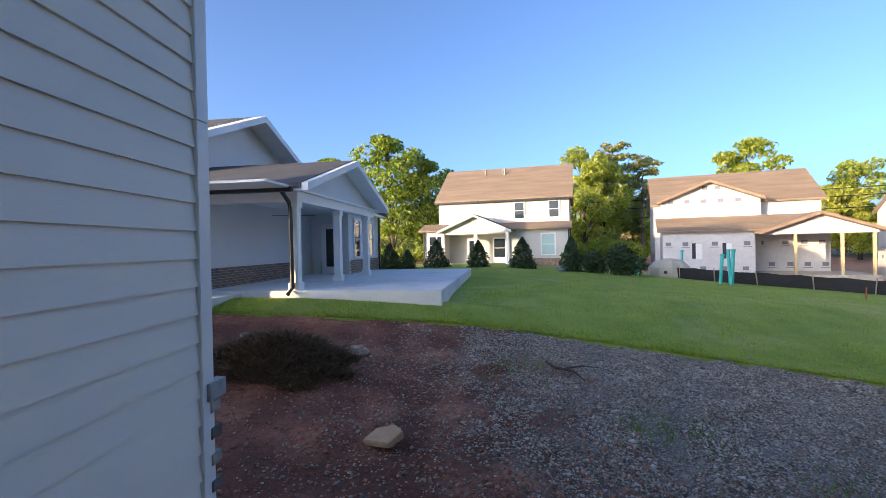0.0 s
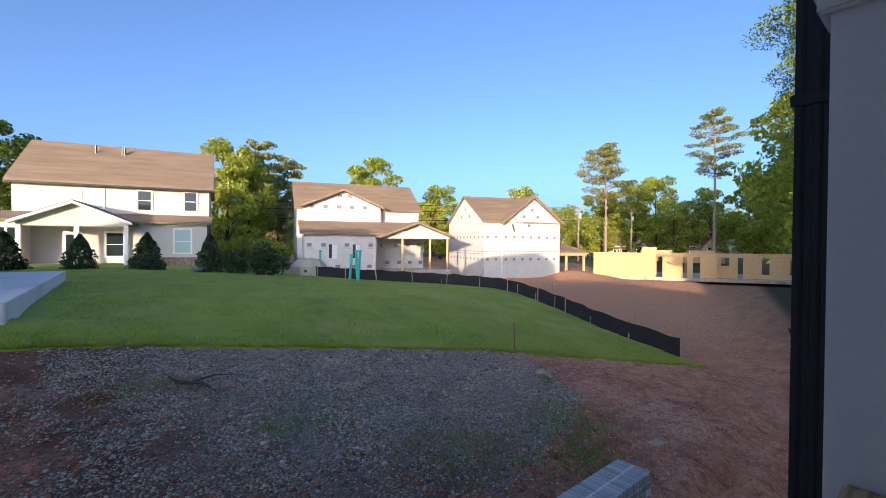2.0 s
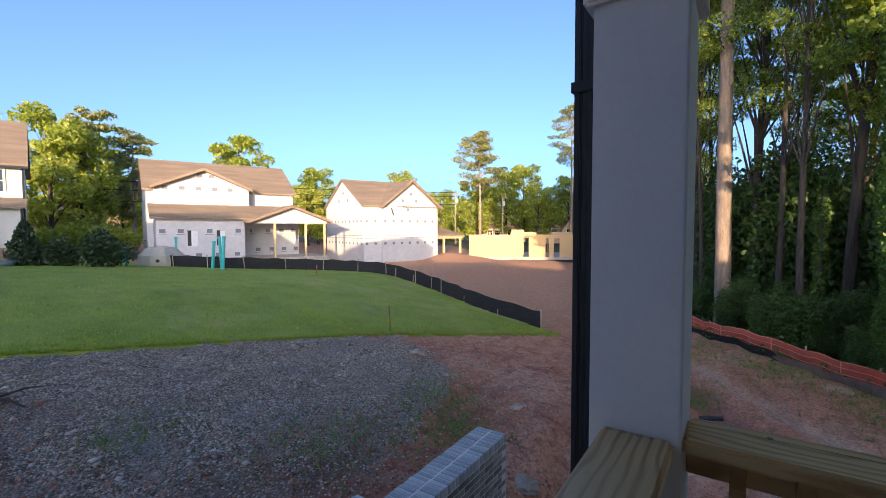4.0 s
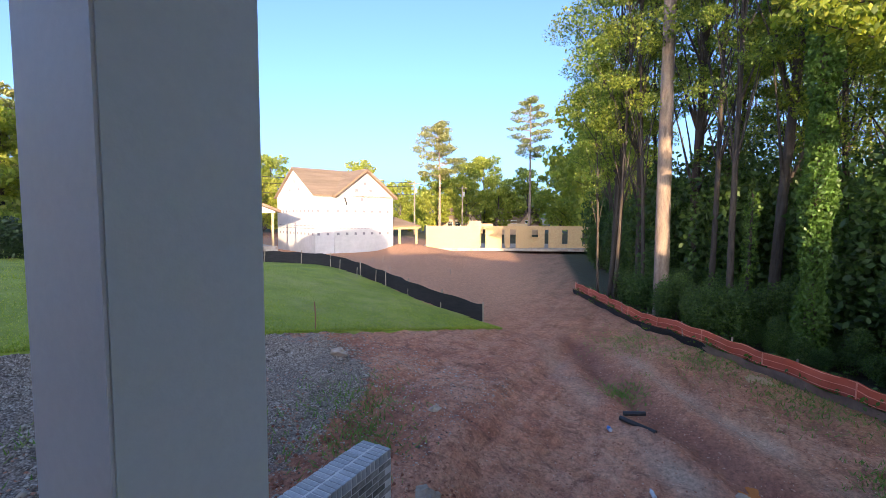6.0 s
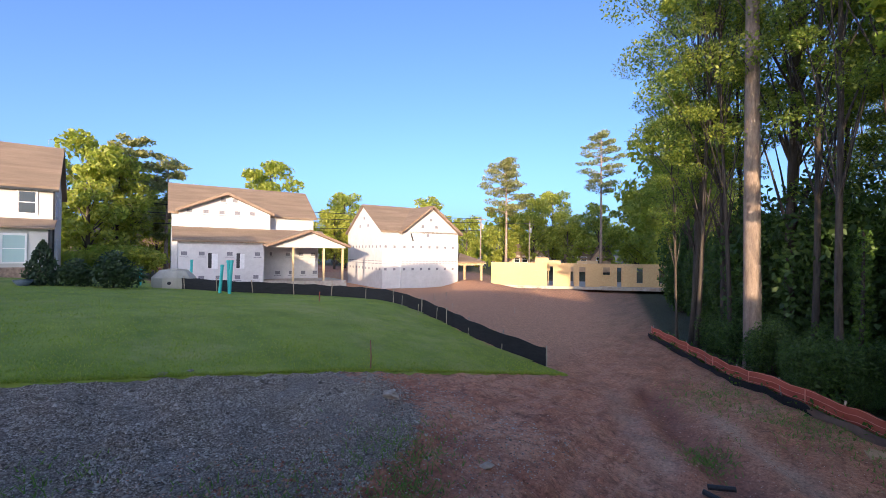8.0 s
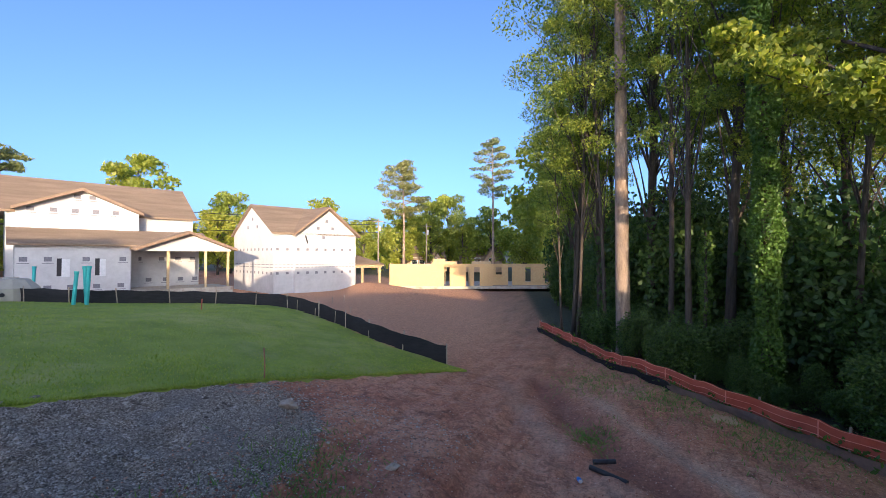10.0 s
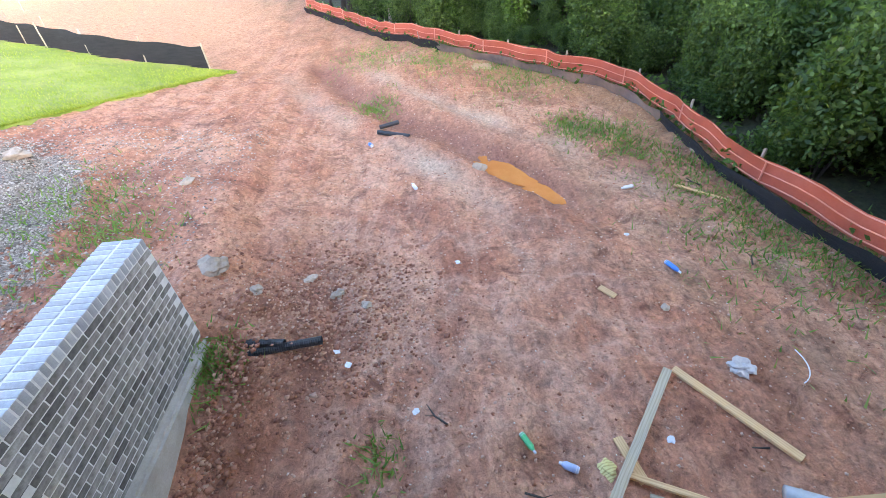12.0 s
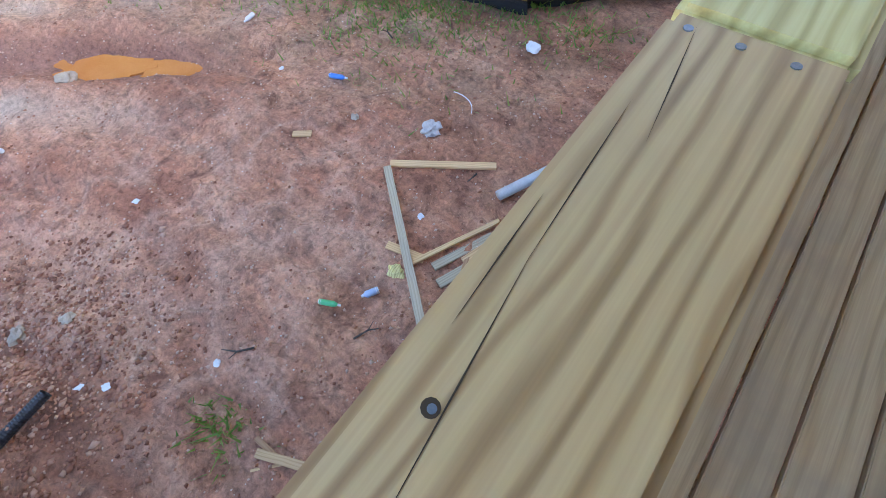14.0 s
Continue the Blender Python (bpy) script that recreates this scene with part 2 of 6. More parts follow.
M["red_brick"] = surface("red_brick", (0.30, 0.11, 0.07), (0.40, 0.17, 0.11), 9, 0.9, 0.4)
M["card"] = surface("cardboard", (0.44, 0.27, 0.15), (0.54, 0.36, 0.21), 5, 0.9, 0.2)
M["pale_metal"] = surface("galvanised_sheet", (0.36, 0.36, 0.35), (0.48, 0.48, 0.46), 4, 0.5, 0.15, 0.1)
M["dark_inside"] = surface("dark_interior", (0.03, 0.03, 0.033), (0.05, 0.05, 0.053), 1.0, 0.9, 0.0)
M["grey_wood"] = surface("utility_pole_wood", (0.22, 0.17, 0.13), (0.32, 0.26, 0.2), 3, 0.85, 0.3, stretch=(3, 3, 0.3))
M["far_brick"] = surface("far_house_brick", (0.36, 0.24, 0.16), (0.46, 0.33, 0.23), 2, 0.9, 0.2)
M["pot"] = surface("glazed_pot", (0.10, 0.13, 0.16), (0.16, 0.20, 0.23), 5, 0.3, 0.1)

gm, ns, ln, gb = nodes("window_glass")
gb.inputs["Base Color"].default_value = (0.02, 0.028, 0.035, 1)
gb.inputs["Roughness"].default_value = 0.04
gb.inputs["Specular IOR Level"].default_value = 0.8
M["glass"] = gm
bm_, ns, ln, gb = nodes("drawn_blind")
gb.inputs["Base Color"].default_value = (0.40, 0.55, 0.55, 1)
gb.inputs["Roughness"].default_value = 0.25
M["blind"] = bm_


def ground_material():
    """Red clay, grey gravel and litter, chosen by the sheet's zone attributes and broken up by noise."""
    m, ns, ln, b = nodes("clay_ground")
    pos = ns.new("ShaderNodeNewGeometry").outputs["Position"]

    def attr(name):
        n = ns.new("ShaderNodeAttribute")
        n.attribute_name = name
        return n.outputs["Fac"]

    def swirl(scale, detail, rough, twist):
        n = ns.new("ShaderNodeTexNoise")
        n.inputs["Scale"].default_value, n.inputs["Detail"].default_value = scale, detail
        n.inputs["Roughness"].default_value, n.inputs["Distortion"].default_value = rough, twist
        ln.new(pos, n.inputs["Vector"])
        return n.outputs[0]

    n1 = noise_node(ns, ln, pos, 0.8, 6, 0.65)
    lumps = swirl(2.2, 8, 0.72, 1.2)
    crumb = swirl(13.0, 6, 0.72, 0.6)
    broad = swirl(0.42, 8, 0.68, 0.9)
    n2 = noise_node(ns, ln, pos, 5.0, 6, 0.7)
    n3 = noise_node(ns, ln, pos, 38.0, 4, 0.7)
    clay = ramp(ns, ln, broad, [(0.33, (0.30, 0.10, 0.055)), (0.46, (0.50, 0.19, 0.105)), (0.56, (0.60, 0.265, 0.15)), (0.68, (0.65, 0.355, 0.23))])
    clay = mix(ns, ln, 0.55, clay, ramp(ns, ln, n2, [(0.3, (0.25, 0.25, 0.25)), (0.5, (0.5, 0.5, 0.5)), (0.72, (0.72, 0.72, 0.72))]), "OVERLAY")
    clay = mix(ns, ln, ramp(ns, ln, n1, [(0.45, (0, 0, 0)), (0.66, (0.4, 0.4, 0.4))]), clay, (0.60, 0.33, 0.215))
    # hollows between lumps painted darker red, so the relief reads in the colour
    clay = mix(ns, ln, ramp(ns, ln, lumps, [(0.34, (0.85, 0.85, 0.85)), (0.49, (0, 0, 0))]), clay, (0.20, 0.07, 0.04))
    # wheel and wash streaks that run along the slope
    turn = ns.new("ShaderNodeMapping")
    turn.inputs["Rotation"].default_value, turn.inputs["Scale"].default_value = (0, 0, 0.35), (0.35, 2.4, 1.0)
    ln.new(pos, turn.inputs[0])
    sn_ = ns.new("ShaderNodeTexNoise")
    sn_.inputs["Scale"].default_value, sn_.inputs["Detail"].default_value, sn_.inputs["Distortion"].default_value = 1.6, 5, 1.0
    ln.new(turn.outputs[0], sn_.inputs["Vector"])
    clay = mix(ns, ln, ramp(ns, ln, sn_.outputs[0], [(0.54, (0, 0, 0)), (0.66, (0.3, 0.3, 0.3))]), clay, (0.66, 0.37, 0.25))
    clay = mix(ns, ln, ramp(ns, ln, sn_.outputs[0], [(0.34, (0.55, 0.55, 0.55)), (0.45, (0, 0, 0))]), clay, (0.33, 0.115, 0.06))
    lot = ramp(ns, ln, n2, [(0.3, (0.38, 0.175, 0.095)), (0.7, (0.66, 0.36, 0.21))])
    clay = mix(ns, ln, attr("lot"), clay, lot)
    # pale wash-out streaks
    wv = ns.new("ShaderNodeTexVoronoi")
    wv.feature = "DISTANCE_TO_EDGE"
    wv.inputs["Scale"].default_value = 0.75
    wq = ns.new("ShaderNodeVectorMath")
    wq.operation = "MULTIPLY_ADD"
    wc = ns.new("ShaderNodeTexNoise")
    wc.inputs["Scale"].default_value = 1.2
    ln.new(pos, wc.inputs["Vector"])
    wq.inputs[1].default_value = (2.6, 2.6, 0)
    ln.new(wc.outputs["Color"], wq.inputs[0])
    ln.new(pos, wq.inputs[2])
    ln.new(wq.outputs[0], wv.inputs["Vector"])
    vein = ramp(ns, ln, wv.outputs["Distance"], [(0.0, (0.42, 0.42, 0.42)), (0.05, (0.22, 0.22, 0.22)), (0.16, (0, 0, 0))])
    veinm = ns.new("ShaderNodeMath")
    veinm.operation = "MULTIPLY"
    ln.new(vein, veinm.inputs[0])
    ln.new(attr("wash"), veinm.inputs[1])
    clay = mix(ns, ln, veinm.outputs[0], clay, (0.72, 0.43, 0.30))
    grav = ramp(ns, ln, n3, [(0.34, (0.085, 0.064, 0.048)), (0.5, (0.27, 0.215, 0.165)), (0.68, (0.56, 0.48, 0.40))])
    gf = ns.new("ShaderNodeMath")
    gf.operation = "MULTIPLY_ADD"
    gf.inputs[1].default_value, gf.use_clamp = 1.0, True
    ln.new(attr("gravel"), gf.inputs[0])
    sub = ns.new("ShaderNodeMath")
    sub.operation, sub.inputs[1].default_value, sub.inputs[2].default_value = "MULTIPLY_ADD", 2.2, -1.15
    ln.new(n2, sub.inputs[0])
    ln.new(sub.outputs[0], gf.inputs[2])
    col = mix(ns, ln, ramp(ns, ln, gf.outputs[0], [(0.35, (0, 0, 0)), (0.6, (1, 1, 1))]), clay, grav)
    moss = ramp(ns, ln, n2, [(0.3, (0.05, 0.04, 0.022)), (0.7, (0.075, 0.085, 0.03))])
    col = mix(ns, ln, attr("litter"), col, moss)
    col = mix(ns, ln, attr("pale"), col, (0.56, 0.41, 0.30))
    col = mix(ns, ln, attr("gully"), col, ramp(ns, ln, n1, [(0.35, (0.27, 0.105, 0.065)), (0.65, (0.42, 0.19, 0.125))]))
    silt_c = ramp(ns, ln, n2, [(0.3, (0.40, 0.185, 0.09)), (0.7, (0.50, 0.25, 0.13))])
    col = mix(ns, ln, attr("mud"), col, silt_c)
    wet = ns.new("ShaderNodeMath")
    wet.operation, wet.use_clamp = "MULTIPLY", True
    ln.new(attr("wet"), wet.inputs[0])
    wet.inputs[1].default_value = 1.0
    col = mix(ns, ln, wet.outputs[0], col, (0.17, 0.062, 0.036))
    n4 = noise_node(ns, ln, pos, 15.0, 5, 0.75)
    col = mix(ns, ln, 0.45, col, ramp(ns, ln, n4, [(0.32, (0.22, 0.22, 0.22)), (0.68, (0.72, 0.72, 0.72))]), "OVERLAY")
    col = mix(ns, ln, 0.28, col, ramp(ns, ln, n3, [(0.25, (0.25, 0.25, 0.25)), (0.75, (0.75, 0.75, 0.75))]), "OVERLAY")
    ln.new(col, b.inputs["Base Color"])
    b.inputs["Roughness"].default_value = 0.92
    # relief shading put into the colour: crumb hollows darker, crumb tops lighter
    hollow_shade = ramp(ns, ln, crumb, [(0.34, (0.6, 0.6, 0.6)), (0.5, (1.0, 1.0, 1.0)), (0.66, (1.2, 1.2, 1.2))])
    col = mix(ns, ln, 1.0, col, hollow_shade, "MULTIPLY")
    ln.new(col, b.inputs["Base Color"])
    h = mix(ns, ln, 0.5, crumb, lumps)
    bump(ns, ln, b, h, 1.0, 0.07)
    return m


M["ground"] = ground_material()
M["lawn"] = surface("lawn_turf", (0.17, 0.245, 0.03), (0.31, 0.37, 0.055), 0.9, 0.9, 1.0, world_space=True, stain=(0.47, 0.42, 0.16), fine=11, dist=0.04)
M["puddle"] = surface("muddy_orange_water", (0.60, 0.20, 0.055), (0.66, 0.25, 0.08), 3, 0.25, 0.0, world_space=True)


# ---------------------------------------------------------------- mesh helpers
class Geo:
    """Collects faces; boxes may be turned and have their edges cut."""

    def __init__(self):
        self.v, self.f = [], []

    def add(self, vs, fs):
        n = len(self.v)
        self.v += [tuple(p) for p in vs]
        self.f += [tuple(i + n for i in f) for f in fs]
        return self

    def box(self, x0, y0, z0, x1, y1, z1, m=None):
        vs = [(x, y, z) for z in (z0, z1) for y in (y0, y1) for x in (x0, x1)]
        if m is not None:
            vs = [m @ Vector(p) for p in vs]
        return self.add(vs, [(0, 2, 3, 1), (4, 5, 7, 6), (0, 1, 5, 4), (2, 6, 7, 3), (0, 4, 6, 2), (1, 3, 7, 5)])

    def prism(self, poly, x0, x1, m=None):
        """A polygon in (y, z) drawn along x."""
        n = len(poly)
        vs = [(x0, y, z) for y, z in poly] + [(x1, y, z) for y, z in poly]
        if m is not None:
            vs = [m @ Vector(p) for p in vs]
        fs = [tuple(range(n))[::-1], tuple(range(n, 2 * n))] + [(i, (i + 1) % n, n + (i + 1) % n, n + i) for i in range(n)]
        return self.add(vs, fs)

    def tube(self, pts, radii, n=8, cap=True):
        pts = [Vector(p) for p in pts]
        base = len(self.v)
        for i, p in enumerate(pts):
            d = (pts[min(i + 1, len(pts) - 1)] - pts[max(i - 1, 0)]).normalized()
            s = d.cross(Vector((0.31, 0.2, 0.93)) if abs(d.z) < 0.9 else Vector((1, 0.1, 0))).normalized()
            w = d.cross(s)
            for k in range(n):
                q = 2 * math.pi * k / n
                self.v.append(tuple(p + (s * math.cos(q) + w * math.sin(q)) * radii[i]))
        for i in range(len(pts) - 1):
            for k in range(n):
                a0, b0 = base + i * n + k, base + i * n + (k + 1) % n
                self.f.append((a0, b0, b0 + n, a0 + n))
        if cap:
            self.f.append(tuple(base + k for k in range(n))[::-1])
            self.f.append(tuple(base + (len(pts) - 1) * n + k for k in range(n)))
        return self

    def mesh(self, name, material, smooth=False, bevel=0.0):
        me = bpy.data.meshes.new(name)
        me.from_pydata(self.v, [], self.f)
        if bevel:
            b = bmesh.new()
            b.from_mesh(me)
            bmesh.ops.bevel(b, geom=b.edges[:], offset=bevel, segments=2, affect="EDGES", clamp_overlap=True)
            b.to_mesh(me)
            b.free()
        me.materials.append(material)
        if smooth:
            me.shade_smooth()
        me.update()
        return me


def array_mesh(name, v, f, material, smooth=False):
    """A mesh from numpy arrays of vertices and equal-sided faces."""
    me = bpy.data.meshes.new(name)
    k = f.shape[1]
    me.vertices.add(len(v))
    me.vertices.foreach_set("co", v.astype(np.float32).ravel())
    me.loops.add(f.size)
    me.loops.foreach_set("vertex_index", f.astype(np.int32).ravel())
    me.polygons.add(len(f))
    me.polygons.foreach_set("loop_start", np.arange(0, f.size, k, dtype=np.int32))
    me.materials.append(material)
    me.update(calc_edges=True)
    if smooth:
        me.shade_smooth()
    return me


def thing(name, label, category, at=None, group="", kind=""):
    ob = new(name)
    if at is not None:
        ob.matrix_world = at
    return tagged(ob, label, category, group, kind)


def part(name, geo, material, parent=None, label="", smooth=False, bevel=0.0):
    me = geo if isinstance(geo, bpy.types.Mesh) else geo.mesh(name, material, smooth, bevel)
    ob = new(name, me)
    if parent is not None:
        ob.parent = parent
    if label:
        ob["label"] = label
    return ob


def solid(name, geo, material, label, category, group="", kind="", at=None, smooth=False, bevel=0.0):
    ob = part(name, geo, material, None, "", smooth, bevel)
    if at is not None:
        ob.matrix_world = at
    return tagged(ob, label, category, group, kind)


# ---------------------------------------------------------------- the lie of the land
def sstep(a0, a1, v):
    t = min(max((v - a0) / (a1 - a0), 0.0), 1.0)
    return t * t * (3 - 2 * t)


WALL_Y0, WALL_Y1, WALL_END = 1.96, 2.31, 3.26      # brick retaining wall


def base_z(x, y):
    n = -2.2 - 0.058 * min(x, 7) - 0.11 * max(x - 7, 0) + 0.165 * y
    far = -0.05 - 0.066 * max(x - 1, 0)
    far = max(far, -2.0)
    n = far - math.log1p(math.exp(min(max((far - n) * 14, -40), 40))) / 14
    low = -2.7
    if x < WALL_END:
        k = 1 - sstep(2.02, 2.26, y)
        low = -2.7 + 0.45 * sstep(1.2, WALL_END, x) * sstep(0.6, 2.0, y)
    else:
        d = x - WALL_END
        k = 1 - sstep(1.1 - 0.10 * d, 2.3 + 0.12 * d, y)
        low = -2.7 + 0.45 * max(0, 1 - d / 1.2) * sstep(0.6, 2.0, y)
    z = n * (1 - k) + low * k
    z = max(z, -2.85)
    # the sod rises towards the neighbour's patio
    z += 0.22 * (1 - sstep(-2.2, 1.2, x)) * sstep(8.2, 10.7, y) * (1 - sstep(10.95, 11.8, y))
    # graded soil that rises before the unroofed house
    if x > 26:
        d, o = 0.848 * x + 0.53 * y, 0.848 * y - 0.53 * x
        z += 0.75 * math.exp(-((d - 47.5) / 3.2) ** 2) * sstep(-16, -8, o) * (1 - sstep(1.5, 5, o))
    return z


CHANNEL = [(17.0, 3.4), (12.6, 1.5), (9.9, -0.1), (8.0, -1.75), (6.4, -2.65), (4.6, -3.7)]   # gully washed into the clay


PUDDLES = [(7.40, -1.95, 0.70, 0.30), (6.42, -2.58, 0.44, 0.20)]            # middle, half length, half width


def channel_gap(x, y):
    """Metres from the gully's middle line."""
    best = 99.0
    for (x0, y0), (x1, y1) in zip(CHANNEL, CHANNEL[1:]):
        dx, dy = x1 - x0, y1 - y0
        t = min(max(((x - x0) * dx + (y - y0) * dy) / (dx * dx + dy * dy), 0), 1)
        best = min(best, math.hypot(x - x0 - t * dx, y - y0 - t * dy))
    return best


def ground_z(x, y):
    z = base_z(x, y)
    d = math.hypot(x - 4, y - 1)
    amp = 0.05 if d < 30 else 0.02
    z += amp * noise.noise((x * 0.9, y * 0.9, 3.1)) + 0.02 * noise.noise((x * 3.1, y * 3.1, 7.7))
    if d < 16:
        z += 0.08 * abs(noise.noise((x * 1.9, y * 1.9, 5.5))) + 0.026 * noise.noise((x * 6.0, y * 6.0, 2.2)) + 0.02 * abs(noise.noise((x * 3.4, y * 8.0, 6.2)))
    # churned track marks and wheel ruts that run out towards the lot
    if 1 < x < 26 and y < lawn_edge(x):
        z += 0.055 * noise.noise((x * 0.55, (y - 0.25 * x) * 2.4, 8.8)) + 0.025 * noise.noise((x * 2.6, (y - 0.25 * x) * 1.2, 3.8))
    if 3 < x < 30:
        for o in (1.3, 3.4):
            c = o + 0.13 * (x - 4) + 0.5 * math.sin(x * 0.22)
            z -= 0.06 * math.exp(-((y - c) / 0.28) ** 2) * sstep(3, 6, x)
        gap = channel_gap(x, y)
        z -= 0.15 * math.exp(-(gap / 0.42) ** 2) * sstep(4.4, 6.0, x) * (1 - sstep(14, 18, x))
        z += 0.06 * math.exp(-((gap - 0.75) / 0.25) ** 2) * sstep(6.0, 8.0, x) * (1 - sstep(12, 16, x))
    for px, py, ax, bx in PUDDLES:
        u, w = (x - px) * 0.87 + (y - py) * 0.5, (y - py) * 0.87 - (x - px) * 0.5
        z -= 0.10 * math.exp(-((u / ax) ** 4 + (w / bx) ** 4) * 0.6)
    # loose soil heaps by the wall's end
    z += 0.10 * math.exp(-(((x - 3.7) / 0.9) ** 2 + ((y - 1.2) / 0.7) ** 2)) * (0.7 + 0.6 * noise.noise((x * 4, y * 4, 1)))
    z += 0.35 * math.exp(-(((x + 4.9) / 1.1) ** 2 + ((y - 7.6) / 0.7) ** 2))
    return z

def lawn_edge(x):
    """The y at which the sod begins, for a given x."""
    return 9.75 - 0.32 * (math.hypot(x - 0.4, 1.0) + x - 0.4) / 2


FENCE = [(14.8, 6.05), (15.2, 9.1), (16.2, 11.6), (16.9, 14.6), (16.6, 17.8), (15.2, 20.2), (13.0, 21.6), (11.2, 23.6), (9.8, 26.6)]
BARRIER = [(25.8, 5.0), (22.3, 2.9), (18.6, 0.75), (16.2, -1.0), (14.0, -2.7), (12.0, -4.3), (10.6, -5.3), (8.6, -5.6), (6.6, -5.6), (5.4, -5.75), (4.2, -6.0), (2.9, -6.25)]


def along(path, step, jitter=0.0):
    """Points every step metres along a polyline rounded through its corners."""
    out, n = [], len(path)
    for i in range(n - 1):
        p0, p1, p2, p3 = (Vector(path[min(max(i + k, 0), n - 1)]) for k in (-1, 0, 1, 2))
        m = max(2, int((p2 - p1).length / step))
        for k in range(m):
            t = k / m
            out.append(0.5 * ((2 * p1) + (p2 - p0) * t + (2 * p0 - 5 * p1 + 4 * p2 - p3) * t * t + (3 * p1 - p0 - 3 * p2 + p3) * t ** 3))
    out.append(Vector(path[-1]))
    return out


fence_line, barrier_line = along(FENCE, 0.25), along(BARRIER, 0.25)


def fence_x(y):
    best = min(fence_line, key=lambda p: abs(p.y - y))
    return best.x if y < 26.6 else 9.8 + (y - 26.6) * 0.3


def barrier_side(x, y):
    """Metres beyond the orange barrier, into the woods (negative on the open side)."""
    p = min(barrier_line, key=lambda q: (q.x - x) ** 2 + (q.y - y) ** 2)
    d = math.hypot(p.x - x, p.y - y)
    if x > 25.8:
        return (5.0 + (x - 25.8) * 0.30) - y
    if x < 2.9:
        return -6.25 - (2.9 - x) * 1.1 - y
    i = barrier_line.index(p)
    q0, q1 = barrier_line[max(i - 1, 0)], barrier_line[min(i + 1, len(barrier_line) - 1)]
    t = q1 - q0
    return math.copysign(d, t.x * (y - p.y) - t.y * (x - p.x)) if t.length else d


# ---------------------------------------------------------------- ground sheet
def axis_steps(c, near, far, fine, grow):
    out, d, s = [c], 0.0, fine
    while d < far:
        if d > near:
            s *= grow
        d += s
        out.append(c + d)
        out.insert(0, c - d)
    return out


gx, gy = axis_steps(4.5, 6.5, 1400, 0.07, 1.06), axis_steps(1.5, 7.5, 1400, 0.07, 1.06)
gv = np.zeros((len(gx) * len(gy), 3))
zone = {k: np.zeros(len(gv)) for k in ("gravel", "lot", "litter", "wet", "wash", "mud", "gully", "pale")}
i = 0
for yy in gy:
    for xx in gx:
        far = math.hypot(xx, yy)
        gv[i] = (xx, yy, ground_z(xx, yy) if far < 140 else base_z(xx, yy) * max(0, 1 - (far - 140) / 300) - 1.0)
        if yy > lawn_edge(xx) + 0.3 and xx < fence_x(yy) - 0.5 and yy < 34.5 and -13.5 < xx < 17.5:
            gv[i][2] -= 0.16        # soil bed under the sod
        if far < 120:
            wob = 0.5 * noise.noise((xx * 0.6, yy * 0.6, 0.5))
            le = lawn_edge(xx)
            # a lens of grey stone between the sod and the red bank
            inner = 3.6 + 0.03 * xx if xx < 4 else 3.72 + 0.35 * (xx - 4) ** 1.05
            g = sstep(-0.5, 0.7, yy - inner + wob) * (1 - sstep(6.0, 8.2, xx + wob)) * sstep(-2.6, 0.6, xx + wob + 0.2 * (yy - 5))
            zone["gravel"][i] = g
            b_in = barrier_side(xx, yy) if xx > 0 and yy < 20 else -5
            zone["lot"][i] = sstep(8, 17, xx) * (0.35 + 0.65 * sstep(4, 9, yy)) if yy < 60 else 0
            zone["litter"][i] = max(sstep(-0.2, 0.8, b_in), 0.42 * sstep(-4.6, -0.8, b_in + 1.4 * noise.noise((xx * 0.8, yy * 0.8, 9))) * (0.5 + 0.9 * noise.noise((xx * 1.7, yy * 1.7, 2))), sstep(34, 40, yy) if xx < 25 else 0, sstep(62, 75, xx))
            gap = channel_gap(xx, yy)
            zone["gully"][i] = math.exp(-(gap / 0.5) ** 4) * sstep(5.2, 7.0, xx) * (1 - sstep(15, 17, xx))
            zone["pale"][i] = 0.75 * math.exp(-((gap - 1.15) / 0.4) ** 2) * sstep(5.0, 7.0, xx) * (1 - sstep(12, 16, xx)) * (0.6 + 0.8 * noise.noise((xx * 0.9, yy * 0.9, 21)))
            zone["mud"][i] = sstep(-1.5, -0.5, b_in + 0.5 * noise.noise((xx * 0.9, yy * 0.9, 14))) * (1 - sstep(-0.1, 0.1, b_in)) * sstep(7.0, 8.5, xx) * (1 - sstep(13, 15.5, xx))
            zone["wet"][i] = 0.2 * math.exp(-(gap / 0.55) ** 2) * sstep(6.6, 8.2, xx) * (1 - sstep(10.5, 15, xx)) + 0.85 * math.exp(-(((xx - 3.6) / 1.3) ** 2 + ((yy - 1.0) / 0.8) ** 2)) * (0.8 + noise.noise((xx * 2, yy * 2, 4))) + 0.55 * (1 - sstep(3.9, 5.8, yy)) * sstep(2.4, 3.0, yy) * (1 - sstep(2.5, 4.5, xx)) * (0.8 + 0.8 * noise.noise((xx * 1.1, yy * 1.1, 16))) + 1.0 * (1 - sstep(-1.2, 1.2, xx)) * sstep(2.6, 3.4, yy) * (0.75 + 0.8 * noise.noise((xx * 1.5, yy * 1.5, 6)))
            zone["wash"][i] = 1 - sstep(1.5, 3.6, math.hypot(xx - 3.4, yy + 0.9))
        else:
            zone["litter"][i] = 1
        i += 1
nx = len(gx)
q = np.arange((len(gy) - 1) * nx).reshape(-1, nx)[:, :-1].ravel()
me = array_mesh("ground", gv, np.stack([q, q + 1, q + nx + 1, q + nx], 1), M["ground"], True)
for k, vals in zone.items():
    me.attributes.new(k, "FLOAT", "POINT").data.foreach_set("value", np.clip(vals, 0, 1).astype(np.float32))
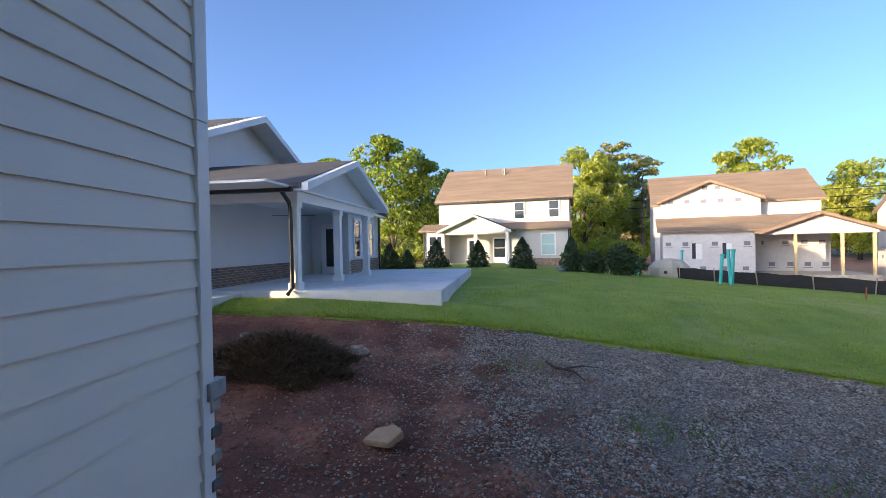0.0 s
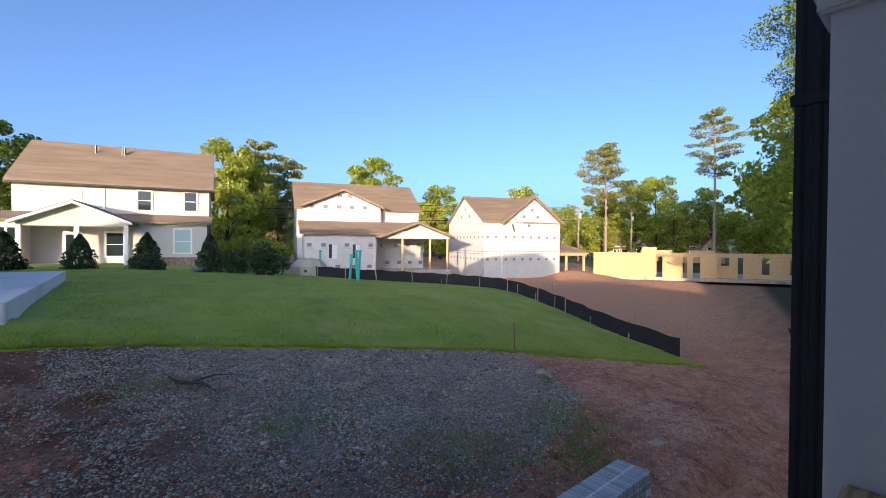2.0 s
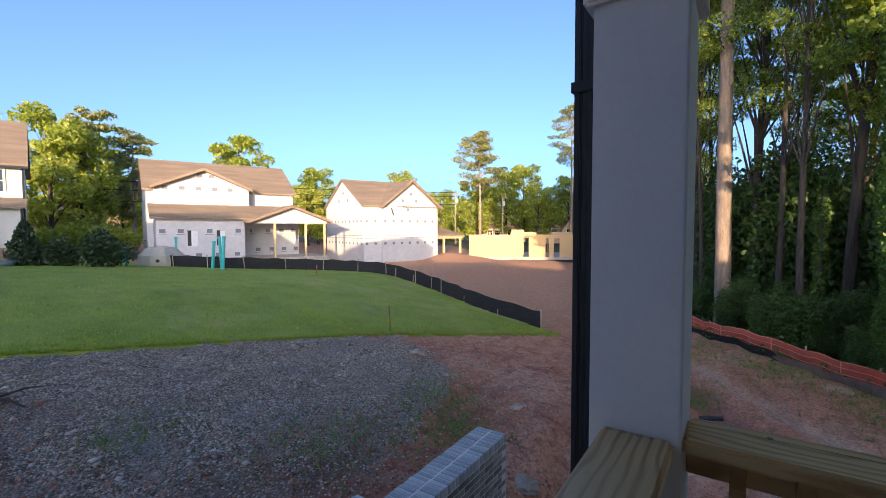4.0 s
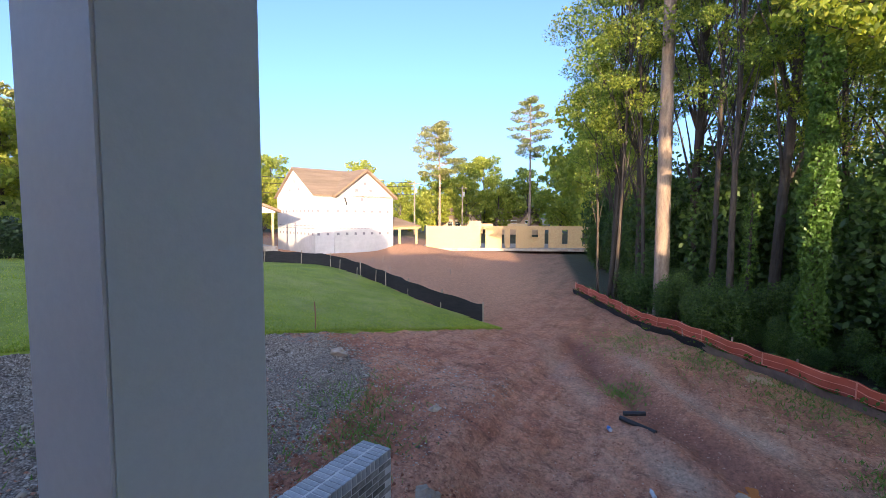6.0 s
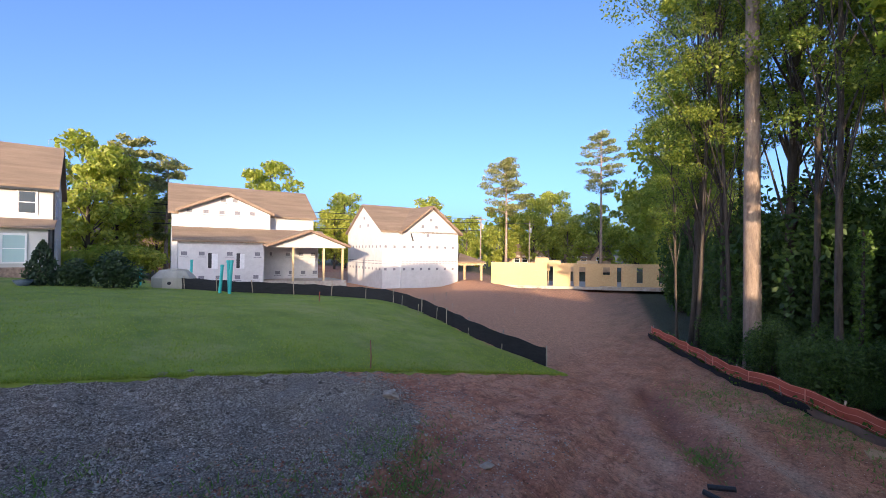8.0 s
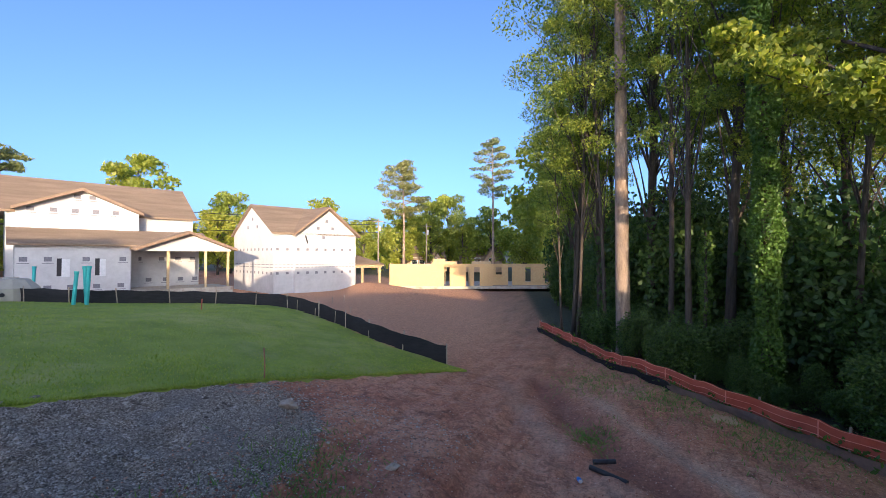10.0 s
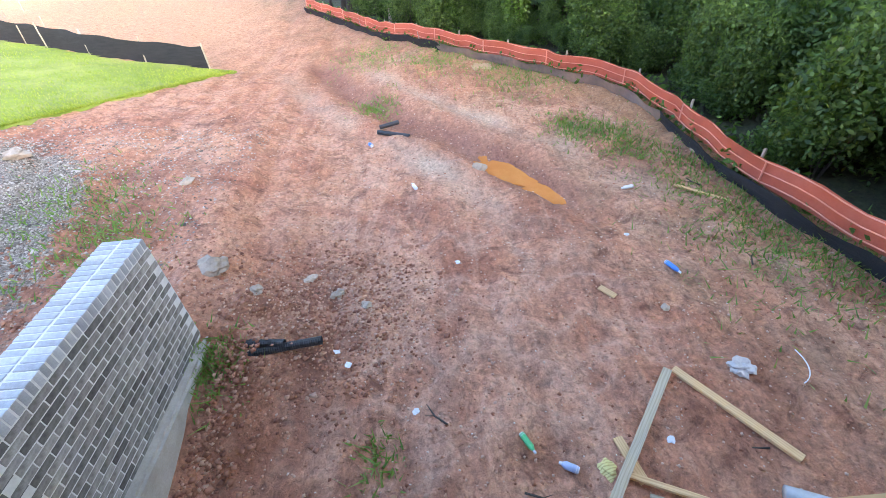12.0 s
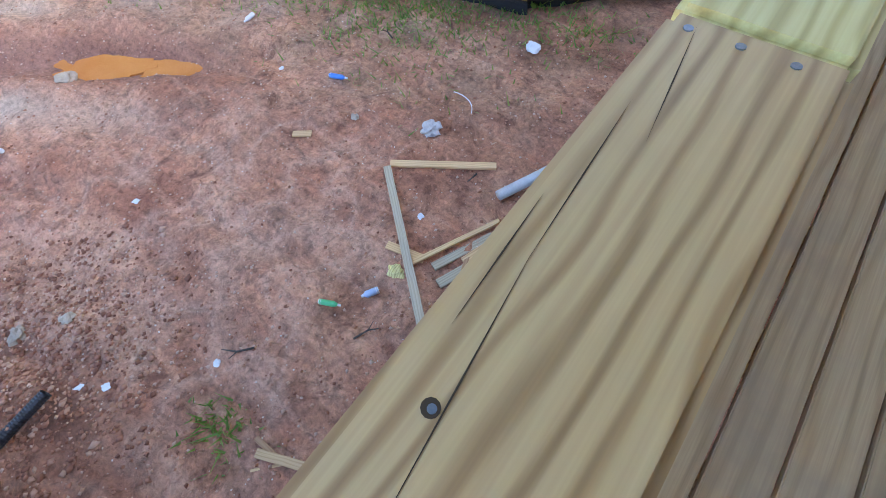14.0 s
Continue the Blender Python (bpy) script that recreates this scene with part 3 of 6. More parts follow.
ground = tagged(new("ground", me), "rutted red clay building plot with gravel patches", "ground", kind="structure")

# lawn: a thick sheet of sod with a cut edge towards the gravel
lx = np.arange(-14.0, 18.2, 0.2)
lvs = [-0.04, 0.0, 0.03] + [0.03 + 0.2 * 1.025 ** k * k for k in range(1, 70)]
lv, idx = [], {}
faces = []
for iy, vv in enumerate(lvs):
    for ix, xx in enumerate(lx):
        yy = lawn_edge(xx) + vv + 0.05 * noise.noise((xx * 2.2, 0.3, 5))
        z = base_z(xx, yy) + (0.07 + 0.02 * noise.noise((xx * 0.8, yy * 0.8, 8)) + 0.012 * noise.noise((xx * 4, yy * 4, 8)) if iy > 1 else (-0.08 if iy == 0 else 0.05))
        lv.append((xx, yy, z))
nx = len(lx)
for iy in range(len(lvs) - 1):
    for ix in range(nx - 1):
        x_, y_ = lv[iy * nx + ix][:2]
        if y_ < 35 and x_ < fence_x(y_) - 0.25:
            faces.append((iy * nx + ix, iy * nx + ix + 1, (iy + 1) * nx + ix + 1, (iy + 1) * nx + ix))
tagged(new("lawn", array_mesh("lawn", np.array(lv), np.array(faces), M["lawn"], True)), "freshly laid green sod lawn with yellowing patches", "lawn", kind="structure")


def lawn_z(x, y):
    return base_z(x, y) + 0.07 + 0.02 * noise.noise((x * 0.8, y * 0.8, 8))


# ---------------------------------------------------------------- the house that the deck belongs to
HX, HY = -2.9, 2.12          # face and end of the sided wall beside the deck
# Unseen mass behind the sided wall; extents and heights chosen to shape the sun's shadow.
house = Geo().box(-20.0, -18.0, -3.2, HX - 0.02, HY - 0.02, 3.0).prism([(-18.4, 3.0), (2.3, 3.0), (-7.8, 3.4)], -20.3, HX + 0.3)
house.box(-21.0, -2.4, 2.9, -9.5, HY - 0.03, 5.6).prism([(-2.7, 5.6), (2.4, 5.6), (-0.2, 6.7)], -21.2, -9.3)
solid("unseen_house_body", house, M["siding"], "unseen grey house body behind the deck, shaped to shade the yard", "wall", kind="structure")
wall_e = thing("wall_east", "grey lap-siding wall beside the deck", "wall", kind="structure")
EXPO = 0.1385
z0 = -0.137
while z0 < 2.9:
    g = Geo()
    vs = [(HX + 0.0, -8, z0 + EXPO + 0.02), (HX + 0.004, -8, z0 + EXPO + 0.02), (HX + 0.020, -8, z0), (HX, -8, z0)]
    vs += [(x_, HY - 0.088, z_) for x_, _, z_ in vs]
    g.add(vs, [(0, 1, 2, 3), (7, 6, 5, 4), (0, 4, 5, 1), (1, 5, 6, 2), (2, 6, 7, 3), (3, 7, 4, 0)])
    part("siding_board", g, M["siding"], wall_e)
    z0 += EXPO
part("corner_board", Geo().box(HX - 0.09, HY - 0.09, -0.3, HX + 0.03, HY + 0.012, 2.08).box(HX - 0.09, HY - 0.09, 2.084, HX + 0.03, HY + 0.012, 3.1), M["trim"], wall_e, "white corner board", bevel=0.003)
# brick wainscot on the end of the house, with a projecting sill
wains = thing("wall_north", "brick wainscot on the house end", "wall", kind="structure")
part("backing", Geo().box(-6, HY + 0.0, -3.0, HX - 0.05, HY + 0.05, 0.66), M["mortar"], wains)
bm_shared = Geo().box(-0.097, -0.045, -0.029, 0.097, 0.045, 0.029).mesh("brick", M["brick"], bevel=0.003)
for row in range(18):
    for c in range(3):
        ob = part("brick", bm_shared, None, wains)
        ob.location = (HX + 0.0 - 0.06 - 0.204 * c - (0.1 if row % 2 else 0), HY + 0.02, 0.62 - 0.068 * row)
cap_shared = Geo().box(-0.029, -0.075, -0.045, 0.029, 0.075, 0.045).mesh("brick", M["brick_cap"], bevel=0.003)
for c in range(12):
    ob = part("brick", cap_shared, None, wains)
    ob.location = (HX + 0.02 - 0.068 * c, HY + 0.02, 0.705)

# ---------------------------------------------------------------- deck
deck = thing("floor", "weathered pine deck boards", "floor", kind="structure")
BOARD = 0.140
d_mesh = Geo().box(-BOARD / 2 + 0.0025, -3.9, -0.026, BOARD / 2 - 0.0025, 3.9, 0).mesh("board", M["deck_wood"], bevel=0.003)
for k in range(20):
    ob = part("board", d_mesh, None, deck)
    ob.location = (0.02 - 0.07 - 0.1455 * k, -3.78, 0.0)
frame_g = Geo().box(HX, -0.02, -0.27, 0.07, 0.02, -0.03).box(0.03, -7.7, -0.27, 0.07, -0.02, -0.03)
for k in range(18):
    frame_g.box(HX, -0.42 - 0.41 * k, -0.27, 0.03, -0.38 - 0.41 * k, -0.03)
part("deck_frame", frame_g, M["rail_wood"], deck)
for px, py in ((0, -2.4), (0, -4.9), (0, -7.4), (0, 0), (-2.6, 0)):
    part("deck_post", Geo().box(px - 0.07, py - 0.07, -2.95, px + 0.07, py + 0.07, -0.27), M["rail_wood"], deck)

RAIL_Z = 0.93
COL = 0.105


def screw_head(x, y, z, parent):
    g = Geo().tube([(x, y, z - 0.012), (x, y, z - 0.0035), (x, y, z - 0.003)], [0.0045, 0.0045, 0.001], 8)
    part("screw", g, M["screw"], parent)


def dent(x, y, z, parent):
    """The dark countersunk ring round a screw."""
    g = Geo().tube([(x, y, z - 0.004), (x, y, z + 0.0012)], [0.0050, 0.0046], 10)
    part("screw", g, M["screw"], parent, "sunken coated screw head")


def railing(name, label, m, length, caps, spacing=0.128):
    """A rail along local -y from the corner; x points outwards."""
    t = thing(name, label, "railing", m)
    y = 0.0
    for n_, (l, mat) in enumerate(caps):
        part("cap_board", Geo().box(-0.09, y - l + 0.001, RAIL_Z - 0.038, 0.07, y, RAIL_Z), M[mat], t, bevel=0.009)
        for sx in (-0.045, 0.0, 0.046):
            dent(sx, y - l + 0.028, RAIL_Z, t) if n_ == 0 else None
        y -= l
    part("top_rail", Geo().box(0.022, -length, RAIL_Z - 0.130, 0.060, 0, RAIL_Z - 0.040), M["rail_wood"], t, bevel=0.003)
    part("bottom_rail", Geo().box(0.022, -length, 0.09, 0.060, 0, 0.18), M["rail_wood"], t, bevel=0.003)
    bal = Geo().box(-0.017, -0.017, 0.085, 0.017, 0.017, RAIL_Z - 0.040).mesh("baluster", M["rail_wood"], bevel=0.002)
    k = 0
    while 0.11 + spacing * k < length - 0.05:
        ob = part("baluster", bal, None, t)
        ob.location = (0.004, -0.11 - spacing * k, 0)
        k += 1
    for yy in (-2.35, -4.75):
        if yy > -length:
            part("rail_post", Geo().box(-0.105, yy - 0.044, -0.2, -0.02, yy + 0.044, RAIL_Z - 0.04), M["rail_wood"], t, bevel=0.003)
    return t


east = railing("deck_railing", "treated pine railing with flat cap board beside the deck", pose(0, -COL, 0), 7.4, [(1.165, "rail_wood"), (3.0, "rail_new"), (3.2, "rail_wood")])
for sx, sy in ((0.030, -0.745), (-0.030, -0.725), (0.03, -0.17)):
    part("screw_hole", Geo().tube([(sx, sy, RAIL_Z - 0.004), (sx, sy, RAIL_Z + 0.0006)], [0.0062, 0.0060], 12), M["soil"], east, "dark sunken screw hole")
    part("screw", Geo().tube([(sx - 0.001, sy, RAIL_Z - 0.004), (sx - 0.001, sy, RAIL_Z + 0.0012)], [0.0034, 0.0030], 10), M["screw"], east)
for x0, y0, x1, y1 in ((0.012, -0.66, 0.038, -0.87), (0.036, -0.85, 0.047, -1.03), (0.050, -0.79, 0.056, -0.91), (0.018, -0.99, 0.041, -1.145), (0.022, -0.10, 0.026, -0.50)):
    part("crack", Geo().add([(x0, y0, RAIL_Z + 0.0006), ((x0 + x1) / 2 + 0.0006, (y0 + y1) / 2, RAIL_Z + 0.0006), (x1, y1, RAIL_Z + 0.0006), ((x0 + x1) / 2 - 0.0008, (y0 + y1) / 2, RAIL_Z + 0.0006), ((x0 + x1) / 2, (y0 + y1) / 2, RAIL_Z - 0.004)], [(0, 3, 2, 1), (0, 1, 4), (1, 2, 4), (2, 3, 4), (3, 0, 4)]), M["soil"], east, "dark drying crack")
north = railing("deck_railing", "treated pine railing with flat cap board and nailed end", pose(-COL, 0, 0, 0, 0, -90) @ Matrix.Diagonal((-1, 1, 1, 1)), 2.6, [(2.6, "rail_wood")])
for sx in (-0.045, -0.015, 0.015, 0.045):
    dent(sx, -0.02, RAIL_Z, north)

col = thing("porch_column", "square pale grey wrapped porch column with a capital", "column")
CAP_Z = 1.96
part("shaft", Geo().box(-COL, -COL, 0, COL, COL, 2.75), M["column"], col, bevel=0.004)
part("base", Geo().box(-COL - 0.02, -COL - 0.02, 0, COL + 0.02, COL + 0.02, 0.14), M["trim"], col, bevel=0.006)
part("capital", Geo().box(-COL - 0.022, -COL - 0.022, CAP_Z, COL + 0.022, COL + 0.022, CAP_Z + 0.06).box(-COL - 0.04, -COL - 0.04, CAP_Z + 0.06, COL + 0.04, COL + 0.04, CAP_Z + 0.10), M["trim"], col, "white stepped capital", bevel=0.008)
spout = thing("downspout", "black ribbed metal downspout strapped beside the porch column", "downspout")
g = Geo()
prof = [(-0.040, -0.03), (-0.024, -0.03), (-0.020, -0.024), (-0.006, -0.024), (-0.002, -0.03), (0.012, -0.03), (0.016, -0.024), (0.030, -0.024), (0.034, -0.03), (0.042, -0.03), (0.042, 0.03), (-0.040, 0.03)]
vs = [(x_, y_, z_) for z_ in (-2.5, 2.75) for x_, y_ in prof]
n = len(prof)
g.add(vs, [tuple(range(n))[::-1], tuple(range(n, 2 * n))] + [(i, (i + 1) % n, n + (i + 1) % n, n + i) for i in range(n)])
spm = Matrix.Translation((0.052, COL + 0.046, 0)) @ pose(0, 0, 0, 0, 0, -90)
for v_i, v_ in enumerate(g.v):
    g.v[v_i] = tuple(spm @ Vector(v_))
part("pipe", g, M["black_metal"], spout, bevel=0.002)
part("strap", Geo().box(0.017, COL + 0.0, 1.80, 0.087, COL + 0.094, 1.83), M["black_metal"], spout, bevel=0.002)
part("strap", Geo().box(0.017, COL + 0.0, 0.10, 0.087, COL + 0.094, 0.13), M["black_metal"], spout, bevel=0.002)

ceil = solid("ceiling", Geo().box(HX + 0.03, -8.2, 2.75, 0.35, 0.35, 2.80), M["trim"], "white porch ceiling over the deck", "ceiling", kind="structure")
solid("porch_beam", Geo().box(-COL, -8.2, 2.45, COL, -COL - 0.05, 2.75).box(HX + 0.03, -COL, 2.45, -COL - 0.05, COL, 2.75), M["trim"], "white porch beam over the railing", "beam", kind="structure")
solid("porch_roof", Geo().prism([(-8.4, 2.80), (0.6, 2.80), (-4, 3.3)], HX, 0.6), M["shingle_dark"], "dark shingle porch roof", "roof", kind="structure")

# ---------------------------------------------------------------- brick retaining wall
rw = thing("retaining_wall", "grey brick retaining wall with a pale rowlock cap, stepped down along the bank", "wall")
STEP_X, TOP, TOP2 = 1.27, -0.92, -0.72
part("core", Geo().box(-2.85, WALL_Y0 - 0.002, -3.0, WALL_END + 0.003, WALL_Y1 + 0.002, TOP - 0.10).box(-2.85, WALL_Y0 - 0.003, TOP - 0.10, STEP_X - 0.003, WALL_Y1 + 0.003, TOP2 - 0.10), M["mortar"], rw)
part("cap_bed", Geo().box(STEP_X, WALL_Y0 - 0.003, TOP - 0.099, WALL_END - 0.004, WALL_Y1 + 0.003, TOP - 0.006).box(-2.85, WALL_Y0 - 0.004, TOP2 - 0.099, STEP_X - 0.004, WALL_Y1 + 0.004, TOP2 - 0.006), M["mortar"], rw)
part("footing", Geo().box(-2.85, WALL_Y0 - 0.11, -3.1, WALL_END + 0.04, WALL_Y1 + 0.1, -2.23), M["concrete_dirty"], rw, "rough dirty concrete footing", bevel=0.03)
CL, CH = 0.203, 0.0685
face = Geo().box(-0.0965, -0.02, -0.0290, 0.0965, 0.02, 0.0290).mesh("brick", M["brick"], bevel=0.0025)
rowl = Geo().box(-0.0285, -0.086, -0.05, 0.0285, 0.086, 0.05).mesh("brick", M["brick_cap"], bevel=0.004)
head = Geo().box(-0.02, -0.082, -0.0290, 0.02, 0.082, 0.0290).mesh("brick", M["brick"], bevel=0.0025)
rest_f, rest_c = Geo(), Geo()
cnt = 0
for k in range(int((WALL_END + 2.8) / 0.0675)):
    x = WALL_END - 0.032 - 0.0675 * k
    zt = TOP if x > STEP_X else TOP2
    for yy in (WALL_Y0 + 0.078, WALL_Y1 - 0.078):
        if x > 0.3:
            ob = part("brick", rowl, None, rw)
            ob.location = (x, yy + random.uniform(-0.004, 0.004), zt - 0.05 + random.uniform(-0.003, 0.003))
        else:
            rest_c.box(x - 0.0285, yy - 0.086, zt - 0.1, x + 0.0285, yy + 0.086, zt)
for row in range(31):
    for k in range(31):
        x = WALL_END - 0.1 - CL * k - (0.1015 if row % 2 else 0)
        top = (TOP if x > STEP_X else TOP2) - 0.105
        z = top - CH * (row + 0.5)
        if z < -2.7:
            continue
        if x > 1.3 and row < 26:
            ob = part("brick", face, None, rw)
            ob.location = (x, WALL_Y0 + 0.014 + random.uniform(-0.002, 0.002), z)
        else:
            rest_f.box(x - 0.0965, WALL_Y0 - 0.006, z - 0.029, x + 0.0965, WALL_Y0 + 0.034, z + 0.029)
        rest_f.box(x - 0.0965, WALL_Y1 - 0.034, z - 0.029, x + 0.0965, WALL_Y1 + 0.006, z + 0.029)
    z = TOP - 0.105 - CH * (row + 0.5)
    for yy in (WALL_Y0 + 0.09, WALL_Y1 - 0.09):
        if z > -2.7:
            ob = part("brick", head, None, rw)
            ob.location = (WALL_END - 0.012, yy, z)
tagged(part("brick_rest", rest_f, M["brick"], rw), kind="stuff")
tagged(part("cap_rest", rest_c, M["brick_cap"], rw), kind="stuff")

# ---------------------------------------------------------------- houses
def gable(x0, x1, y0, y1, eave, ridge, over=0.35, thick=0.16, along_x=True):
    """Two roof slabs; the ridge runs along x, or along y."""
    a0, a1, b0, b1 = (x0, x1, y0, y1) if along_x else (y0, y1, x0, x1)
    mid, s = (b0 + b1) / 2, (ridge - eave) / ((b1 - b0) / 2)
    poly = [(b0 - over, eave - over * s), (mid, ridge), (b1 + over, eave - over * s), (b1 + over, eave - over * s + thick), (mid, ridge + thick), (b0 - over, eave - over * s + thick)]
    g = Geo()
    for p4 in (poly[0:2] + poly[4:6], poly[1:5]):
        if along_x:
            g.prism(p4, a0 - over, a1 + over)
        else:
            vs = [(p, a, z) for a in (a0 - over, a1 + over) for p, z in p4]
            g.add(vs, [(0, 1, 2, 3), (7, 6, 5, 4)] + [(i, 4 + i, 4 + (i + 1) % 4, (i + 1) % 4) for i in range(4)])
    return g


def gable_wall(x0, x1, y0, y1, z0, eave, ridge, along_x=True):
    """A box with gables under such a roof."""
    g = Geo()
    if along_x:
        return g.prism([(y0, z0), (y1, z0), (y1, eave), ((y0 + y1) / 2, ridge), (y0, eave)], x0, x1)
    m = Matrix(((0, 1, 0, 0), (1, 0, 0, 0), (0, 0, 1, 0), (0, 0, 0, 1)))
    return g.prism([(x0, z0), (x1, z0), (x1, eave), ((x0 + x1) / 2, ridge), (x0, eave)], y0, y1, m)


def window(parent, m, w, h, pane="glass", bars=1, trim="trim"):
    """A double-hung window on a wall: local x along the wall, -y outwards, z from the sill."""
    f = Geo()
    for bx in ((-w / 2 - 0.08, 0, -w / 2, h), (w / 2, 0, w / 2 + 0.08, h), (-w / 2 - 0.08, h, w / 2 + 0.08, h + 0.1), (-w / 2 - 0.1, -0.07, w / 2 + 0.1, 0)):
        f.box(bx[0], -0.06, bx[1], bx[2], 0.02, bx[3], m)
    win = part("window", f, M[trim], parent)
    for k in range(bars + 1):
        z_0, z_1 = h * k / (bars + 1) + 0.025, h * (k + 1) / (bars + 1) - 0.025
        part("pane", Geo().box(-w / 2 + 0.03, -0.022, z_0, w / 2 - 0.03, -0.012, z_1, m), M[pane], win)
        sash = Geo()
        for bx in ((-w / 2, z_0 - 0.025, -w / 2 + 0.03, z_1 + 0.025), (w / 2 - 0.03, z_0 - 0.025, w / 2, z_1 + 0.025), (-w / 2, z_0 - 0.03, w / 2, z_0), (-w / 2, z_1, w / 2, z_1 + 0.03)):
            sash.box(bx[0], -0.04, bx[1], bx[2], -0.005, bx[3], m)
        part("sash", sash, M[trim], win)
    return win


def on_front(u, z, y=0.0):
    return Matrix.Translation((u, y, z))


def on_side(x, y, z, turn):
    return Matrix.Translation((x, y, z)) @ pose(0, 0, 0, 0, 0, turn)


def lap_lines(g, x0, x1, z0, z1, y, step=0.18):
    """Thin shadow-casting laps on a wall that faces -y."""
    z = z0
    while z < z1:
        g.add([(x0, y, z + step), (x1, y, z + step), (x1, y - 0.016, z), (x0, y - 0.016, z), (x0, y, z), (x1, y, z)], [(3, 2, 1, 0), (4, 5, 2, 3)])
        z += step
    return g


# finished white house across the lawn
h1 = thing("house", "finished white two-storey house with brown roof and gabled porch", "house", pose(-3.65, 38.8, -0.10, 0, 0, -14))
part("wall", gable_wall(0, 11, 0, 9, -0.5, 5.5, 8.6), M["wall_white"], h1)
part("lap_siding", lap_lines(Geo(), 0.1, 10.9, 3.3, 5.4, -0.002), M["wall_white"], h1)
roof1 = part("roof", gable(0, 11, 0, 9, 5.5, 8.6, 0.3), M["shingle"], h1)
part("gutter", Geo().box(-0.3, -0.42, 5.16, 11.3, -0.30, 5.30), M["black_metal"], h1)
for u in (3.6, 5.2, 5.35):
    part("vent_pipe", Geo().tube([(u, 3.4, 7.8), (u, 3.4, 8.55)], [0.06, 0.06], 8), M["black_metal"], roof1)
for a0, a1 in ((-0.9, 0.9), (6.3, 10.9)):
    part("lower_wall", Geo().box(a0, -1.6, -0.5, a1, 0, 2.75), M["wall_white"], h1)
    part("brick_base", Geo().box(a0 - 0.03, -1.63, -0.5, a1 + 0.03, -1.5, 0.45), M["brick_tan"], h1)
part("lower_roof", Geo().prism([(-2.0, 2.72), (-2.0, 2.84), (0.0, 3.42), (0.0, 3.30)], -1.3, 11.2), M["shingle"], h1)
part("porch_roof", gable(1.2, 6.6, -3.6, -0.4, 2.7, 3.85, 0.25, 0.14, False), M["shingle_dark"], h1)
part("porch_gable", gable_wall(1.2, 6.6, -3.45, -3.3, 2.45, 2.75, 3.75, False), M["wall_white"], h1)
part("rake_trim", gable(1.2, 6.6, -3.75, -3.6, 2.62, 3.77, 0.22, 0.16, False), M["trim"], h1)
for u in (1.35, 6.45, 4.0):
    part("column", Geo().box(u - 0.12, -3.5, -0.5, u + 0.12, -3.26, 2.5), M["trim"], h1, bevel=0.01)
part("porch_ceiling", Geo().box(1.2, -3.4, 2.42, 6.6, 0, 2.46), M["wall_white"], h1)
part("porch_slab", Geo().box(0.9, -3.7, -0.5, 6.9, 0, 0.06), M["concrete"], h1)
for u, y, z, w, h, p in ((4.1, 0, 3.75, 1.15, 1.2, "blind"), (7.0, 0, 3.70, 0.8, 1.35, "glass"), (9.8, 0, 3.75, 0.8, 1.35, "glass"), (9.4, -1.6, 0.75, 1.0, 1.6, "blind"), (-0.1, -1.6, 0.85, 0.62, 1.5, "glass"), (0.58, -1.6, 0.85, 0.62, 1.5, "glass"), (5.3, 0, 0.5, 1.0, 1.6, "glass")):
    window(h1, on_front(u, z, y), w, h, p)
door = part("door", Geo().box(2.5, -0.05, 0.06, 3.5, 0.02, 2.15), M["trim"], h1)
part("door_glass", Geo().box(2.68, -0.065, 0.4, 3.32, -0.05, 1.95), M["glass"], door)
for u, y, z1 in ((-0.85, -1.7, 2.7), (10.95, -1.7, 2.7), (6.3, -1.75, 2.6), (11.05, -0.1, 5.2)):
    part("downspout", Geo().box(u - 0.05, y - 0.05, 0.0, u + 0.05, y + 0.05, z1), M["black_metal"], h1)
for y, z in ((3.0, 3.8), (6.0, 3.8), (4.0, 0.8)):
    window(h1, on_side(11, y, z, 90), 0.8, 1.35)

# house under construction, wrapped
h2 = thing("house", "half-built house in white wrap with brown roof and open porch", "house", pose(15.1, 39.3, -0.92, 0, 0, -20))
part("wall", gable_wall(0, 11.6, 0.0, 8.4, -0.6, 5.6, 8.3), M["wrap"], h2)
part("roof", gable(0, 11.6, 0.0, 8.4, 5.6, 8.3, 0.3), M["shingle"], h2)
part("front_gable", gable_wall(0.45, 7.5, -0.9, 3, -0.6, 5.7, 7.2, False), M["wrap"], h2)
part("gable_roof", gable(0.45, 7.5, -1.0, 4.0, 5.7, 7.2, 0.25, 0.16, False), M["shingle"], h2)
part("rake_trim", gable(0.45, 7.5, -1.24, -1.2, 5.62, 7.12, 0.24, 0.22, False), M["fascia"], h2)
part("lower_wall", Geo().box(0.4, -3.2, -0.6, 6.6, 0, 3.1), M["wrap"], h2)
part("lower_roof", Geo().prism([(-3.6, 3.05), (-3.6, 3.2), (-0.85, 4.35), (-0.85, 4.2)], 0.0, 12.2), M["shingle"], h2)
part("porch_gable_roof", gable(6.8, 13.2, -4.6, -0.9, 2.95, 4.15, 0.3, 0.15, False), M["shingle"], h2)
part("porch_gable", gable_wall(6.8, 13.2, -4.55, -4.4, 2.75, 3.0, 4.1, False), M["wrap"], h2)
part("rake_trim", gable(6.8, 13.2, -4.9, -4.86, 2.88, 4.08, 0.28, 0.2, False), M["fascia"], h2)
part("porch_back_wall", Geo().box(6.6, -0.4, -0.6, 12.0, 0.1, 3.0), M["wrap"], h2)
for u in (8.7, 11.3, 13.0):
    part("porch_post", Geo().box(u - 0.08, -4.5, -0.3, u + 0.08, -4.34, 2.8), M["framing"], h2)
